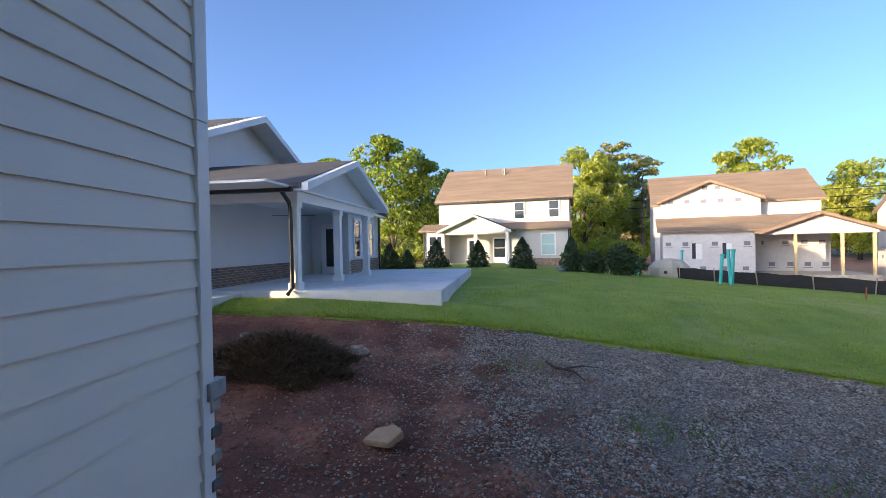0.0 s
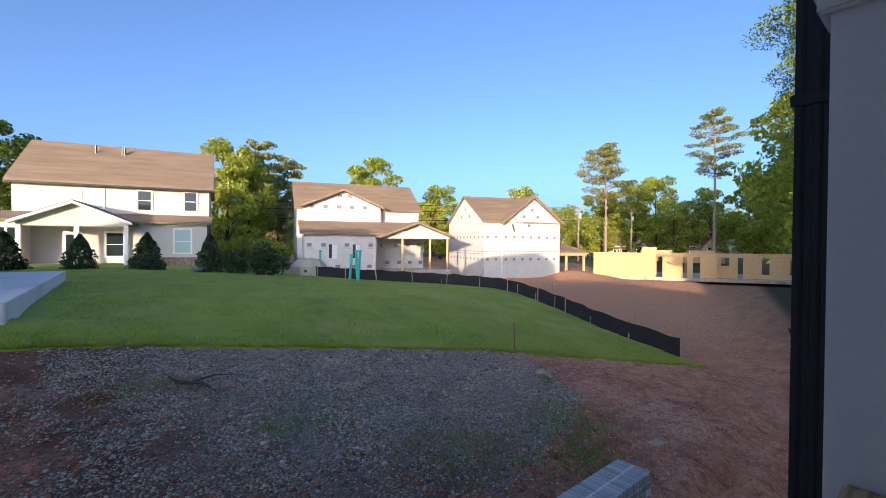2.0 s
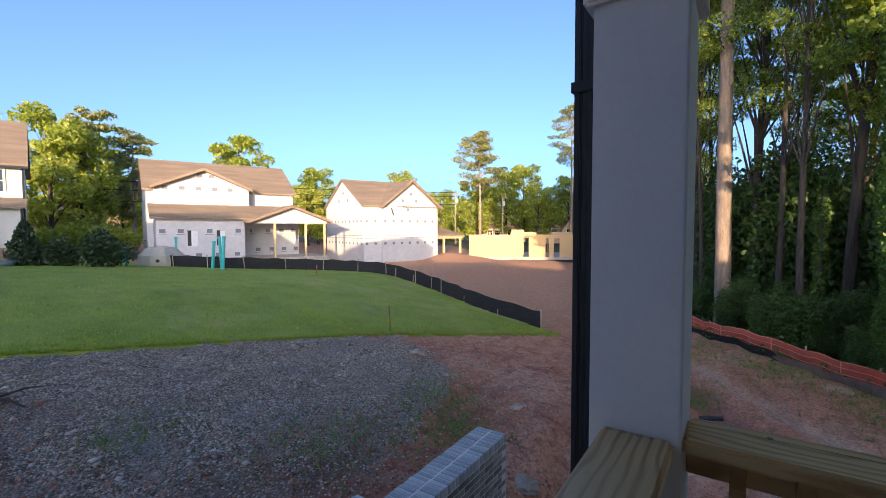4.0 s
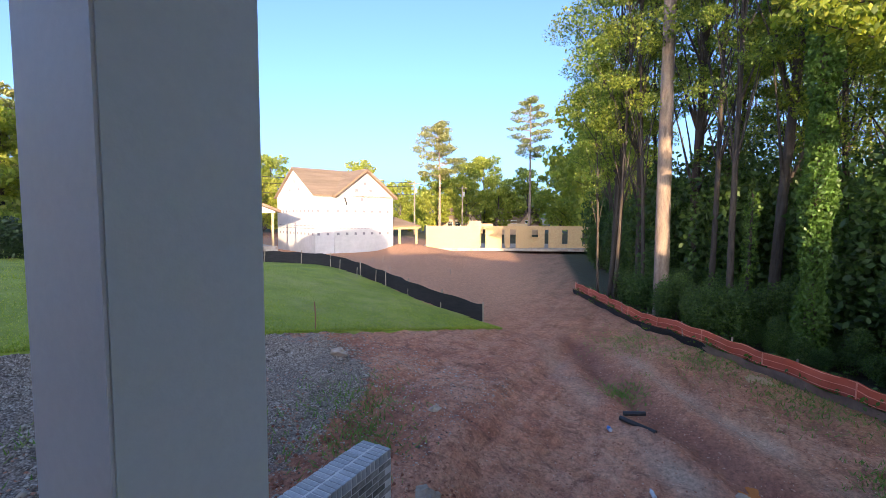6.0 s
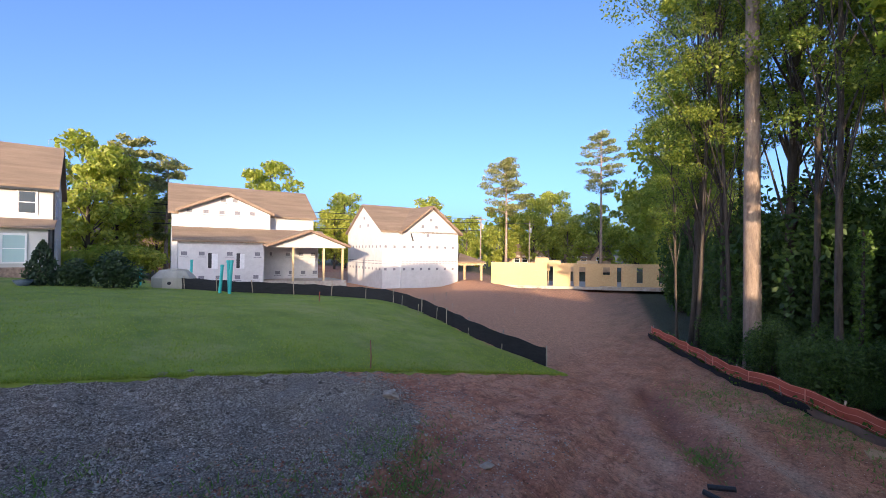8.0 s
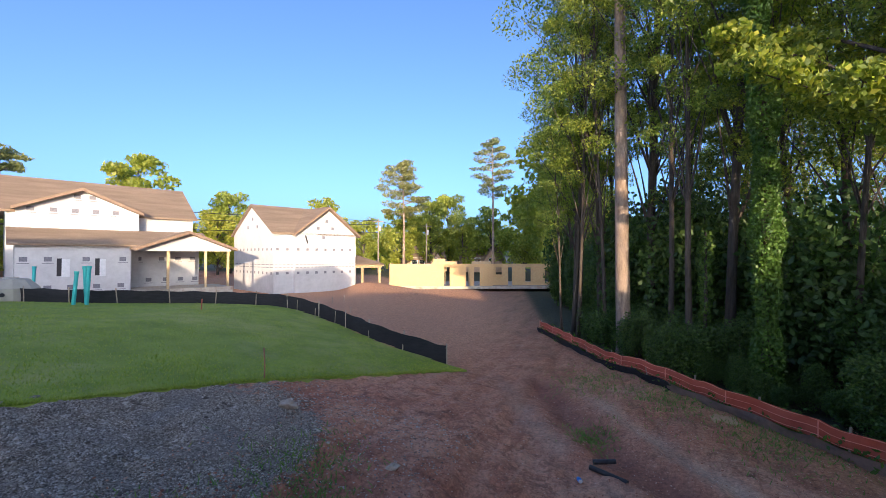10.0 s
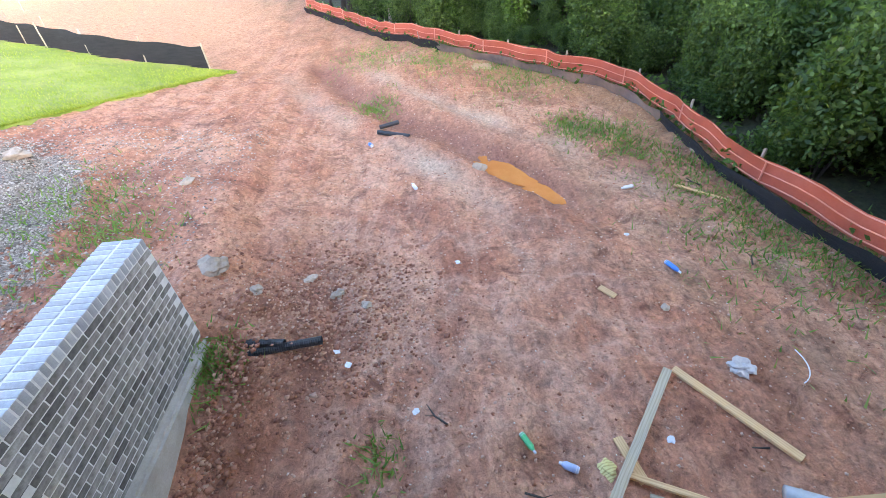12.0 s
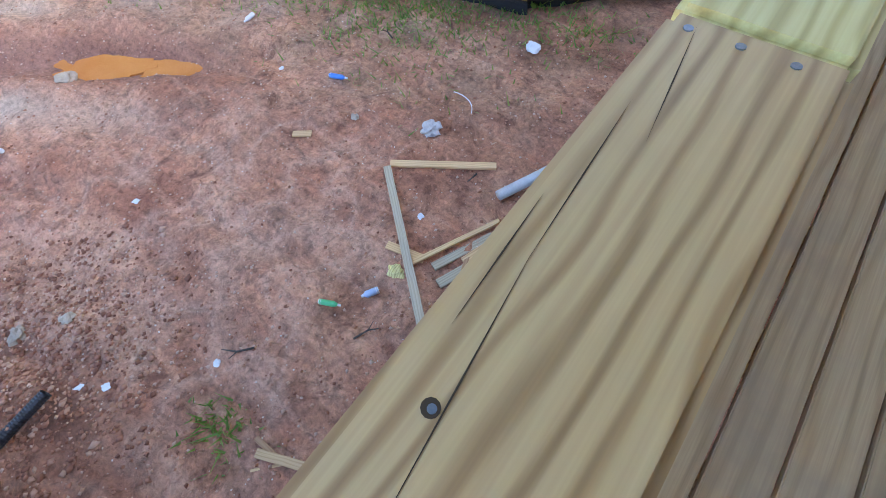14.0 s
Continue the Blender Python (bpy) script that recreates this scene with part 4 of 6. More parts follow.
part("porch_slab", Geo().box(6.6, -4.7, -0.7, 13.3, 0, -0.1), M["concrete_dirty"], h2)
pr = Geo()
for z, ys, us in ((2.0, -3.205, (0.8, 2.0, 4.0, 6.1)), (0.1, -3.205, (0.8, 2.0, 3.2, 4.6, 6.0)), (2.0, -0.405, (7.6, 9.2, 10.4, 11.5)), (0.3, -0.405, (7.1, 8.3, 9.5, 10.6, 11.7)), (6.55, -0.905, (3.7, 4.6)), (5.5, -0.905, (1.2, 2.4, 3.6, 4.8, 6.0))):
    for u in us:
        pr.box(u - 0.20, ys, z, u + 0.20, ys + 0.01, z + 0.3)
        pr.box(u - 0.3, ys + 0.004, z - 0.14, u + 0.3, ys + 0.012, z - 0.10)
tagged(part("wrap_print", pr, M["wrap_print"], h2), kind="stuff")
for u, w in ((2.7, 0.45), (4.75, 0.35)):
    part("torn_flap", Geo().box(u, -3.24, 0.95, u + w, -3.22, 2.15), M["white_plastic"], h2)
    part("window_hole", Geo().box(u - 0.25, -3.21, 1.0, u + 0.02, -3.19, 2.2), M["dark_inside"], h2)

h3 = thing("house", "half-built white-wrapped house with cross gables and a timber side porch", "house", pose(30.08, 30.05, -1.98, 0, 0, -20))
part("wall", gable_wall(0, 8.3, 0, 9.4, -0.6, 5.6, 8.35), M["wrap"], h3)
part("roof", gable(0, 8.3, 0, 9.4, 5.6, 8.35, 0.25), M["shingle"], h3)
part("front_gable", gable_wall(1.9, 8.6, -0.25, 4.5, -0.6, 5.6, 8.15, False), M["wrap"], h3)
part("gable_roof", gable(1.9, 8.6, -0.3, 4.7, 5.6, 8.15, 0.25, 0.16, False), M["shingle"], h3)
part("rake_trim", gable(1.9, 8.6, -0.56, -0.52, 5.52, 8.07, 0.24, 0.22, False), M["fascia"], h3)
pr = Geo()
for k in range(9):
    u = 0.35 + 0.95 * k
    for z in (3.95, 1.75):
        yy = -0.255 if u > 1.9 else -0.005
        pr.box(u - 0.13, yy, z, u + 0.13, yy + 0.01, z + 0.24)
for k in range(22):
    u = 0.1 + 0.385 * k
    yy = -0.255 if u > 1.9 else -0.005
    pr.box(u, yy + 0.003, 2.62, u + 0.27, yy + 0.012, 2.68).box(u, yy + 0.003, 2.36, u + 0.27, yy + 0.012, 2.42)
for k in range(10):
    y = 0.5 + 0.9 * k
    for z in (3.95, 1.75):
        pr.box(-0.005, y - 0.13, z, 0.01, y + 0.13, z + 0.24)
    pr.box(-0.005, y - 0.4, 2.62, 0.01, y + 0.3, 2.68).box(-0.005, y - 0.4, 2.36, 0.01, y + 0.3, 2.42)
for u, z in ((5.25, 6.7), (4.3, 6.0), (5.9, 6.0), (4.9, 5.1)):
    pr.box(u - 0.16, -0.255, z, u + 0.16, -0.245, z + 0.3)
for y, z in ((4.7, 6.9), (3.6, 6.1), (5.8, 6.1)):
    pr.box(-0.005, y - 0.16, z, 0.01, y + 0.16, z + 0.3)
tagged(part("wrap_print", pr, M["wrap_print"], h3), kind="stuff")
part("torn_strip", Geo().prism([(0, 0), (0.012, 0), (0.012, 0.8), (0, 0.8)], 3.3, 3.45, Matrix.Translation((0, -0.27, 3.6)) @ pose(0, 0, 0, 0, -18, 0)), M["dark_inside"], h3)
part("rear_wing", gable_wall(8.5, 10.2, 2.0, 6.0, -0.6, 4.6, 5.6), M["wrap"], h3)
part("porch_roof", Geo().add([(8.4, 0.2, 2.62), (12.6, 0.2, 2.62), (12.6, 5, 2.62), (8.4, 5, 2.62), (8.4, 0.2, 2.5), (12.6, 0.2, 2.5), (12.6, 5, 2.5), (8.4, 5, 2.5), (8.6, 2.6, 3.6), (10.6, 2.6, 3.6)],
     [(0, 1, 9, 8), (1, 2, 9), (2, 3, 8, 9), (3, 0, 8), (4, 7, 6, 5), (0, 4, 5, 1), (1, 5, 6, 2), (2, 6, 7, 3), (3, 7, 4, 0)]), M["shingle"], h3)
raf = Geo()
for k in range(11):
    raf.box(8.5 + 0.4 * k, 0.0, 2.36, 8.55 + 0.4 * k, 0.5, 2.5)
raf.box(8.4, 0.3, 2.2, 12.5, 0.45, 2.4)
part("rafter_tails", raf, M["framing"], h3)
for u in (9.9, 12.2):
    part("porch_post", Geo().box(u - 0.1, 0.28, -0.5, u + 0.1, 0.48, 2.3), M["framing"], h3)

# long sheathed ground-floor wall of the next house, no roof yet
lot = thing("timber_house", "unroofed timber-framed ground floor with sheathed walls and open doorways", "house", pose(46.0, 27.6, -1.92, 0, 0, -61))
g = Geo()
x = 0.0
for a0, a1, zt in ((6.6, 7.3, 2.05), (9.3, 9.7, 2.05), (10.3, 11.0, 2.05)):
    g.box(x, 0, -0.4, a0, 0.12, 2.45).box(a0, 0, zt, a1, 0.12, 2.45)
    x = a1
g.box(x, 0, -0.4, 12.6, 0.12, 2.45)
part("sheathed_wall", g, M["osb"], lot)
g = Geo()
x = 12.6
for a0, a1, zb, zt in ((13.2, 14.0, 1.1, 2.0), (14.8, 15.3, 0.1, 2.0), (17.0, 17.7, 0.2, 2.0), (19.5, 20.3, 0.2, 2.0)):
    g.box(x, 1.2, -0.4, a0, 1.32, 2.45).box(a0, 1.2, zt, a1, 1.32, 2.45)
    if zb > 0.15:
        g.box(a0, 1.2, -0.4, a1, 1.32, zb)
    x = a1
g.box(x, 1.2, -0.4, 24, 1.32, 2.45)
part("sheathed_wall", g, M["osb"], lot)
part("sheathed_wall", Geo().box(0, 0.12, -0.4, 0.12, 9, 2.45).box(12.48, 0.12, -0.4, 12.6, 1.2, 2.45), M["osb"], lot)
part("floor_slab", Geo().box(-0.4, -0.3, -0.6, 24.4, 10, -0.25), M["concrete_dirty"], lot)
for k in range(7):
    part("stud", Geo().box(0.8 + 3.1 * k, 4.0, -0.3, 0.9 + 3.1 * k, 4.1, 2.4), M["framing"], lot)
for a0, a1 in ((6.0, 8.2), (10.0, 12.4)):
    part("header_beam", Geo().box(a0, -0.06, 2.46, a1, 0.16, 2.75), M["framing"], lot)
for k, (u, w) in enumerate(((2.4, 0.5), (5.3, 1.9))):
    solid("lumber_stack", Geo().box(0, 0, 0, w, 1.2, 0.9 + 0.3 * k).box(0.1, 0.1, 0.9 + 0.3 * k, w - 0.2, 1.1, 1.3 + 0.3 * k), M["osb"], "stack of sheathing boards beside the unroofed frame", "lumber", "lumber stacks", at=lot.matrix_world @ Matrix.Translation((u, 3.0, 1.45)))


def far_house(at, w, h, label):
    t = thing("house", label, "house", at, "distant houses")
    part("wall", gable_wall(0, w, 0, 9, -1, h, h + 3.0), M["far_brick"], t)
    part("roof", gable(0, w, 0, 9, h, h + 3.0, 0.4, 0.2), M["shingle"], t)
    part("front_gable", gable_wall(w * 0.55, w * 0.9, -1.2, 4, -1, h, h + 2.2, False), M["far_brick"], t)
    part("gable_roof", gable(w * 0.55, w * 0.9, -1.2, 4, h, h + 2.2, 0.3, 0.2, False), M["shingle"], t)
    for u in (0.2, 0.4, 0.72):
        window(t, on_front(w * u, 1.0, -1.2 if u == 0.72 else 0), 1.2, 1.4)


far_house(pose(92, 51.0, -1.4, 0, 0, -58), 9, 2.2, "distant tan brick house with a brown gabled roof")
far_house(pose(99, 40.0, -1.4, 0, 0, -62), 10, 2.1, "distant pale brick house with twin gables")
far_house(pose(18, 82, -0.5, 0, 0, -10), 13, 3.0, "distant grey-roofed house half hidden by trees")

# ---------------------------------------------------------------- neighbour with the patio
TURN = Matrix.Translation((-5.92, 11.3, 0)) @ pose(0, 0, 0, 0, 0, -5) @ Matrix.Translation((5.6, -11.3, 0))
nh = thing("house", "finished pale grey house with brick base and white-columned porch", "house", TURN)
NZ = 0.36
part("recess_wall", Geo().box(-12, 9.4, -1.2, -8.4, 18.6, 3.2), M["wall_grey"], nh)
part("door_wall", Geo().box(-8.4, 18.4, -1.2, -6.58, 18.8, 3.2), M["wall_grey"], nh)
part("window_wall", Geo().box(-12, 18.6, -1.2, -6.55, 22.2, 3.15).box(-6.85, 17.9, -1.2, -6.55, 18.6, 3.15), M["wall_grey"], nh)
bb = part("brick_base", Geo().box(-8.42, 9.4, -1.2, -8.32, 18.3, 0.9).box(-8.3, 18.32, -1.2, -7.95, 18.4, 0.9).box(-6.86, 17.82, -1.2, -6.5, 17.9, 0.9).box(-6.6, 17.84, -1.2, -6.5, 22.2, 0.9), M["mortar"], nh)
sm = Geo().box(-0.012, -0.11, -0.034, 0.012, 0.11, 0.034).mesh("brick", M["brick_tan"])
for row in range(10):
    for k in range(18):
        ob = part("brick", sm, None, bb)
        ob.location = (-8.315, 12.4 + 0.235 * k + (0.117 if row % 2 else 0), 0.20 + 0.077 * row)
    for k in range(12):
        ob = part("brick", sm, None, bb)
        ob.location = (-6.495, 18.02 + 0.235 * k + (0.117 if row % 2 else 0), 0.24 + 0.077 * row - 0.04)
rest = Geo()
for row in range(10):
    for k in range(12):
        y = 9.6 + 0.235 * k + (0.117 if row % 2 else 0)
        rest.box(-8.325, y - 0.11, 0.166 + 0.077 * row, -8.303, y + 0.11, 0.234 + 0.077 * row)
    for k in range(6):
        y = 20.85 + 0.235 * k + (0.117 if row % 2 else 0)
        rest.box(-6.507, y - 0.11, 0.166 + 0.077 * row, -6.483, y + 0.11, 0.234 + 0.077 * row)
tagged(part("brick_rest", rest, M["brick_tan"], bb), kind="stuff")
part("porch_ceiling", Geo().box(-8.4, 9.4, 2.92, -5.35, 18.4, 2.98), M["trim"], nh)
part("beam", Geo().box(-5.74, 11.1, 2.66, -5.46, 17.9, 2.92).box(-8.4, 11.1, 2.66, -5.74, 11.36, 2.92).box(-8.6, 9.2, 2.7, -8.2, 11.1, 2.95), M["trim"], nh)
part("porch_gable", Geo().prism([(11.1, 2.92), (18.0, 2.92), (18.0, 3.05), (14.55, 4.15), (11.1, 3.05)], -5.7, -5.55), M["wall_grey"], nh)
part("porch_roof", gable(-12, -5.5, 11.0, 18.1, 3.05, 4.2, 0.35, 0.14), M["shingle_dark"], nh)
part("rake_trim", gable(-5.42, -5.30, 11.0, 18.1, 2.98, 4.13, 0.33, 0.19), M["trim"], nh)
part("gutter", Geo().box(-8.4, 10.42, 2.83, -5.3, 10.56, 2.95), M["black_metal"], nh)
part("side_roof", Geo().prism([(9.0, 3.12), (10.6, 3.25), (10.6, 3.4), (9.0, 3.27)], -12, -8.0), M["shingle_dark"], nh)
part("side_roof", Geo().prism([(17.9, 3.2), (22.6, 2.98), (22.6, 3.13), (17.9, 3.6)], -12, -6.15), M["shingle_dark"], nh)
part("eave_trim", Geo().box(-12, 17.95, 2.95, -6.2, 22.5, 3.16), M["trim"], nh)
part("upper_wall", gable_wall(-20, -10.2, 13.0, 20.3, 2.5, 5.0, 6.5), M["wall_grey"], nh)
part("upper_roof", gable(-20, -10.2, 13.0, 20.3, 5.0, 6.5, 0.4, 0.16), M["shingle_dark"], nh)
part("rake_trim", gable(-9.86, -9.74, 13.0, 20.3, 4.92, 6.42, 0.38, 0.24), M["trim"], nh)
part("main_wall", Geo().box(-20, 9.4, -1.2, -12, 22.2, 3.2), M["wall_grey"], nh)
for y in (11.25, 14.25, 17.25):
    c = part("column", Geo().box(-5.72, y - 0.11, NZ, -5.50, y + 0.11, 2.66), M["trim"], nh, bevel=0.006)
    part("base", Geo().box(-5.76, y - 0.15, NZ, -5.46, y + 0.15, NZ + 0.2), M["trim"], c)
    part("capital", Geo().box(-5.75, y - 0.14, 2.5, -5.47, y + 0.14, 2.655), M["trim"], c)
g = Geo().tube([(-5.62, 10.55, 2.88), (-5.62, 10.95, 2.62), (-5.62, 11.02, 2.4), (-5.62, 11.04, 0.42), (-5.62, 10.8, 0.3)], [0.055] * 5, 8)
part("downspout", g, M["black_metal"], nh)
part("downspout", Geo().box(-6.5, 22.1, 0.1, -6.4, 22.2, 2.95), M["black_metal"], nh)
door = part("door", Geo().box(-7.9, 18.3, NZ, -6.95, 18.4, 2.45), M["trim"], nh, "white door with a full glass pane")
part("door_glass", Geo().box(-7.68, 18.285, NZ + 0.3, -7.18, 18.3, 2.25), M["glass"], door)
part("door_knob", Geo().tube([(-7.05, 18.30, 1.3), (-7.05, 18.24, 1.3)], [0.03, 0.03], 8), M["black_metal"], door)
for y in (18.9, 20.9):
    window(nh, on_side(-6.55, y, 1.05, 90), 0.75, 1.55)
fan = thing("ceiling_fan", "dark ceiling fan under the neighbour's porch ceiling", "ceiling fan", TURN @ pose(-7.0, 14.0, 2.92))
part("rod", Geo().tube([(0, 0, 0), (0, 0, -0.3)], [0.02, 0.02], 8), M["black_metal"], fan)
part("motor", Geo().tube([(0, 0, -0.28), (0, 0, -0.32), (0, 0, -0.44), (0, 0, -0.47)], [0.06, 0.13, 0.13, 0.05], 14), M["black_metal"], fan)
for k in range(4):
    part("blade", Geo().box(0.13, -0.06, -0.40, 0.66, 0.06, -0.39, pose(0, 0, 0, 0, 0, 90 * k + 20)), M["black_metal"], fan)
solid("patio", Geo().box(-8.4, 11.0, -0.9, -1.75, 21.2, NZ), M["concrete"], "pale concrete patio slab beside the lawn", "patio", kind="structure", at=TURN, bevel=0.012)
solid("side_path", Geo().box(-8.4, 6.5, -0.9, -7.0, 10.99, NZ - 0.05), M["concrete"], "pale concrete strip along the neighbour's wall", "path", kind="structure", at=TURN, bevel=0.012)

# ---------------------------------------------------------------- fences
def cloth(path, height, zf, wave, lean, seed):
    """A hanging strip of cloth with thickness along a path."""
    rng = random.Random(seed)
    g = Geo()
    rows = 5
    n = len(path)
    for side in (0.0, 0.012):
        for i, p in enumerate(path):
            t = (path[min(i + 1, n - 1)] - path[max(i - 1, 0)]).normalized()
            nrm = Vector((-t.y, t.x))
            sag = 0.05 * abs(math.sin(i * 0.55)) + wave * noise.noise((i * 0.35, seed, 0))
            for r in range(rows):
                f = r / (rows - 1)
                off = side + lean * f + wave * noise.noise((i * 0.5, r * 0.9, seed + 2.0))
                g.v.append((p.x + nrm.x * off, p.y + nrm.y * off, zf(p.x, p.y) - 0.05 + f * (height - sag + 0.05)))
    for s in (0, 1):
        b = s * n * rows
        for i in range(n - 1):
            for r in range(rows - 1):
                q = (b + i * rows + r, b + (i + 1) * rows + r, b + (i + 1) * rows + r + 1, b + i * rows + r + 1)
                g.f.append(q if s == 0 else q[::-1])
    return g


silt = thing("silt_fence", "sagging black silt fence on wooden stakes along the lawn", "fence")
part("fabric", cloth(fence_line, 0.70, base_z, 0.05, 0.03, 4), M["silt"], silt, smooth=True)
stake_me = Geo().box(-0.02, -0.02, -0.25, 0.02, 0.02, 0.78).mesh("stake", M["stake"], bevel=0.004)
acc, last = 0.0, None
for p in fence_line:
    acc += (p - last).length if last else 0
    if last is None or acc > 1.85:
        ob = part("stake", stake_me, None, silt)
        ob.matrix_local = Matrix.Translation((p.x - 0.03, p.y - 0.02, base_z(p.x, p.y))) @ pose(0, 0, 0, random.uniform(-5, 5), random.uniform(-5, 5), random.uniform(0, 40))
        acc = 0.0
    last = p
for (x, y), h, mat in (((12.6, 16.2), 0.5, "orange"), ((15.8, 13.0), 0.55, "w"), ((16.2, 12.2), 0.6, "w"), ((16.4, 14.6), 0.6, "w"), ((22.0, 17.0), 0.45, "w"), ((24.5, 18.0), 0.45, "w"), ((20.5, 14.5), 0.35, "w"), ((27.0, 14.0), 0.4, "w")):
    solid("survey_stake", Geo().box(-0.022, -0.01, -0.2, 0.022, 0.01, h).box(-0.024, -0.012, h * 0.75, 0.024, 0.012, h + 0.01), M["orange_net"] if mat == "orange" else M["stake"], "orange-topped survey stake standing in the lawn" if mat == "orange" else "thin weathered wooden survey stake standing in the soil", "stake", "survey stakes", at=pose(x, y, base_z(x, y), 4, -3, 20))
solid("steel_rod", Geo().tube([(0, 0, -0.2), (0.01, 0, 0.4), (0.0, 0.02, 0.78)], [0.016, 0.015, 0.014], 8), M["red_brick"], "rusty steel rod driven in at the lawn's edge", "rod", at=pose(7.75, 7.55, base_z(7.75, 7.55)))

barrier = thing("barrier_fence", "orange plastic barrier mesh above a black silt skirt", "fence")


def barrier_z(x, y):
    return base_z(x, y)


for stretch, mat, words in (([p for p in barrier_line if p.x >= 15.5], "silt", "black fabric skirt"), ([p for p in barrier_line if 8.4 <= p.x <= 15.8], "silt_muddy", "mud-stained fabric skirt"), ([p for p in barrier_line if p.x <= 8.7], "silt", "black fabric skirt")):
    part("silt_skirt", cloth([q_ + Vector((-0.10, 0.14)) for q_ in stretch], 0.30, barrier_z, 0.05, -0.10, 9), M[mat], barrier, words, smooth=True)
part("orange_mesh", cloth(barrier_line, 0.40, lambda x, y: base_z(x, y) + 0.23, 0.06, -0.05, 12), M["orange_net"], barrier, "orange plastic mesh", smooth=True)


def mesh_top(k, p):
    """Height of the mesh's upper edge, as the cloth sags."""
    return base_z(p.x, p.y) + 0.62 - 0.05 * abs(math.sin(k * 0.55)) - 0.06 * noise.noise((k * 0.35, 12, 0))


for drop in (0.005, 0.17, 0.33):
    part("mesh_band", Geo().tube([(p.x - 0.02, p.y + 0.05, mesh_top(k, p) - drop) for k, p in enumerate(barrier_line)], [0.010] * len(barrier_line), 5), M["band"], barrier, "pale band in the mesh")
for k in range(0, len(barrier_line), 9):
    p = barrier_line[k]
    part("mesh_upright", Geo().tube([(p.x - 0.025, p.y + 0.06, base_z(p.x, p.y) + 0.24), (p.x - 0.02, p.y + 0.055, mesh_top(k, p))], [0.016, 0.016], 6), M["band"], barrier, "pale upright band in the mesh")
acc, last = 0.0, None
for p in barrier_line:
    acc += (p - last).length if last else 0
    if last is None or acc > 2.0:
        ob = part("stake", stake_me, None, barrier)
        ob.matrix_local = Matrix.Translation((p.x - 0.05, p.y - 0.05, base_z(p.x, p.y) - 0.12)) @ pose(0, 0, 0, random.uniform(-6, 6), random.uniform(-6, 6), 10)
        acc = 0.0
    last = p
skirt2 = along([(2.9, -6.2), (1.8, -7.2), (0.6, -8.4), (-0.6, -9.8)], 0.25)
solid("silt_fence", cloth(skirt2, 0.35, base_z, 0.08, -0.15, 21), M["silt"], "low black silt fence running on beside the woods", "fence", smooth=True)

# ---------------------------------------------------------------- pipes and tank in the far yard
for x, y, h, lean in ((11.0, 21.3, 1.75, 2), (11.35, 22.0, 1.75, -2), (12.2, 28.6, 1.7, 1), (9.4, 28.4, 1.0, 0), (10.75, 21.8, 1.5, 3)):
    z = base_z(x, y)
    g = Geo().tube([(0, 0, -0.2), (0, 0, h - 0.12), (0, 0, h - 0.12), (0, 0, h)], [0.075, 0.075, 0.09, 0.09], 14, False)
    g.tube([(0, 0, h), (0, 0, h - 0.10)], [0.078, 0.078], 14)
    solid("vent_pipe", g, M["cyan_pipe"], "upright teal plastic pipe standing in the lawn", "pipe", "teal pipes", at=pose(x, y, z, lean, lean, 0), smooth=False)
tk = thing("septic_tank", "beige concrete tank box with sloped corners beside the lawn", "tank", pose(9.2, 26.0, base_z(9.2, 26) - 0.05, 0, 0, -20))
part("body", Geo().tube([(1.0, 0.65, 0), (1.0, 0.65, 0.62), (1.0, 0.65, 1.0), (1.0, 0.65, 1.04)], [1.12, 1.10, 0.74, 0.66], 10), M["tank"], tk)
part("rim", Geo().tube([(1.0, 0.65, 1.02), (1.0, 0.65, 1.10)], [0.36, 0.34], 14), M["tank"], tk, bevel=0.02)
part("hole", Geo().tube([(0.75, -0.46, 0.36), (0.75, -0.36, 0.36)], [0.09, 0.09], 12), M["dark_inside"], tk)

# ---------------------------------------------------------------- plants
def leaf_quads(pts, size, rng, flat=0.0, long=1.6):
    """One small kite-shaped leaf at each point."""
    n = len(pts)
    a = rng.normal(size=(n, 3))
    a /= np.linalg.norm(a, axis=1, keepdims=True)
    b = rng.normal(size=(n, 3))
    b[:, 2] -= flat
    b -= a * (a * b).sum(1, keepdims=True)
    b /= np.linalg.norm(b, axis=1, keepdims=True) + 1e-9
    s = size * rng.uniform(0.6, 1.3, (n, 1))
    v = np.empty((n, 4, 3))
    v[:, 0], v[:, 2] = pts - b * s * long / 2, pts + b * s * long / 2
    v[:, 1], v[:, 3] = pts - b * s * 0.1 + a * s * 0.42, pts - b * s * 0.1 - a * s * 0.42
    return v.reshape(-1, 3), np.arange(4 * n).reshape(-1, 4)


def puff(rng, centre, r, n):
    d = rng.normal(size=(n, 3))
    d /= np.linalg.norm(d, axis=1, keepdims=True)
    return np.array(centre) + d * (rng.uniform(0.25, 1.0, (n, 1)) ** 0.5) * np.array(r)


def trunk_geo(rng, h, r0, r1, bend=0.3, segs=9):
    pts, rad = [], []
    ox, oy = rng.uniform(-1, 1, 2) * bend
    for i in range(segs + 1):
        f = i / segs
        pts.append((ox * f * f + 0.12 * bend * math.sin(f * 7), oy * f * f + 0.1 * bend * math.cos(f * 6) - 0.1 * bend, h * f - 0.3 * (1 - f)))
        rad.append(r0 * (1.35 if i == 0 else 1) * (1 - f) + r1 * f)
    return pts, rad


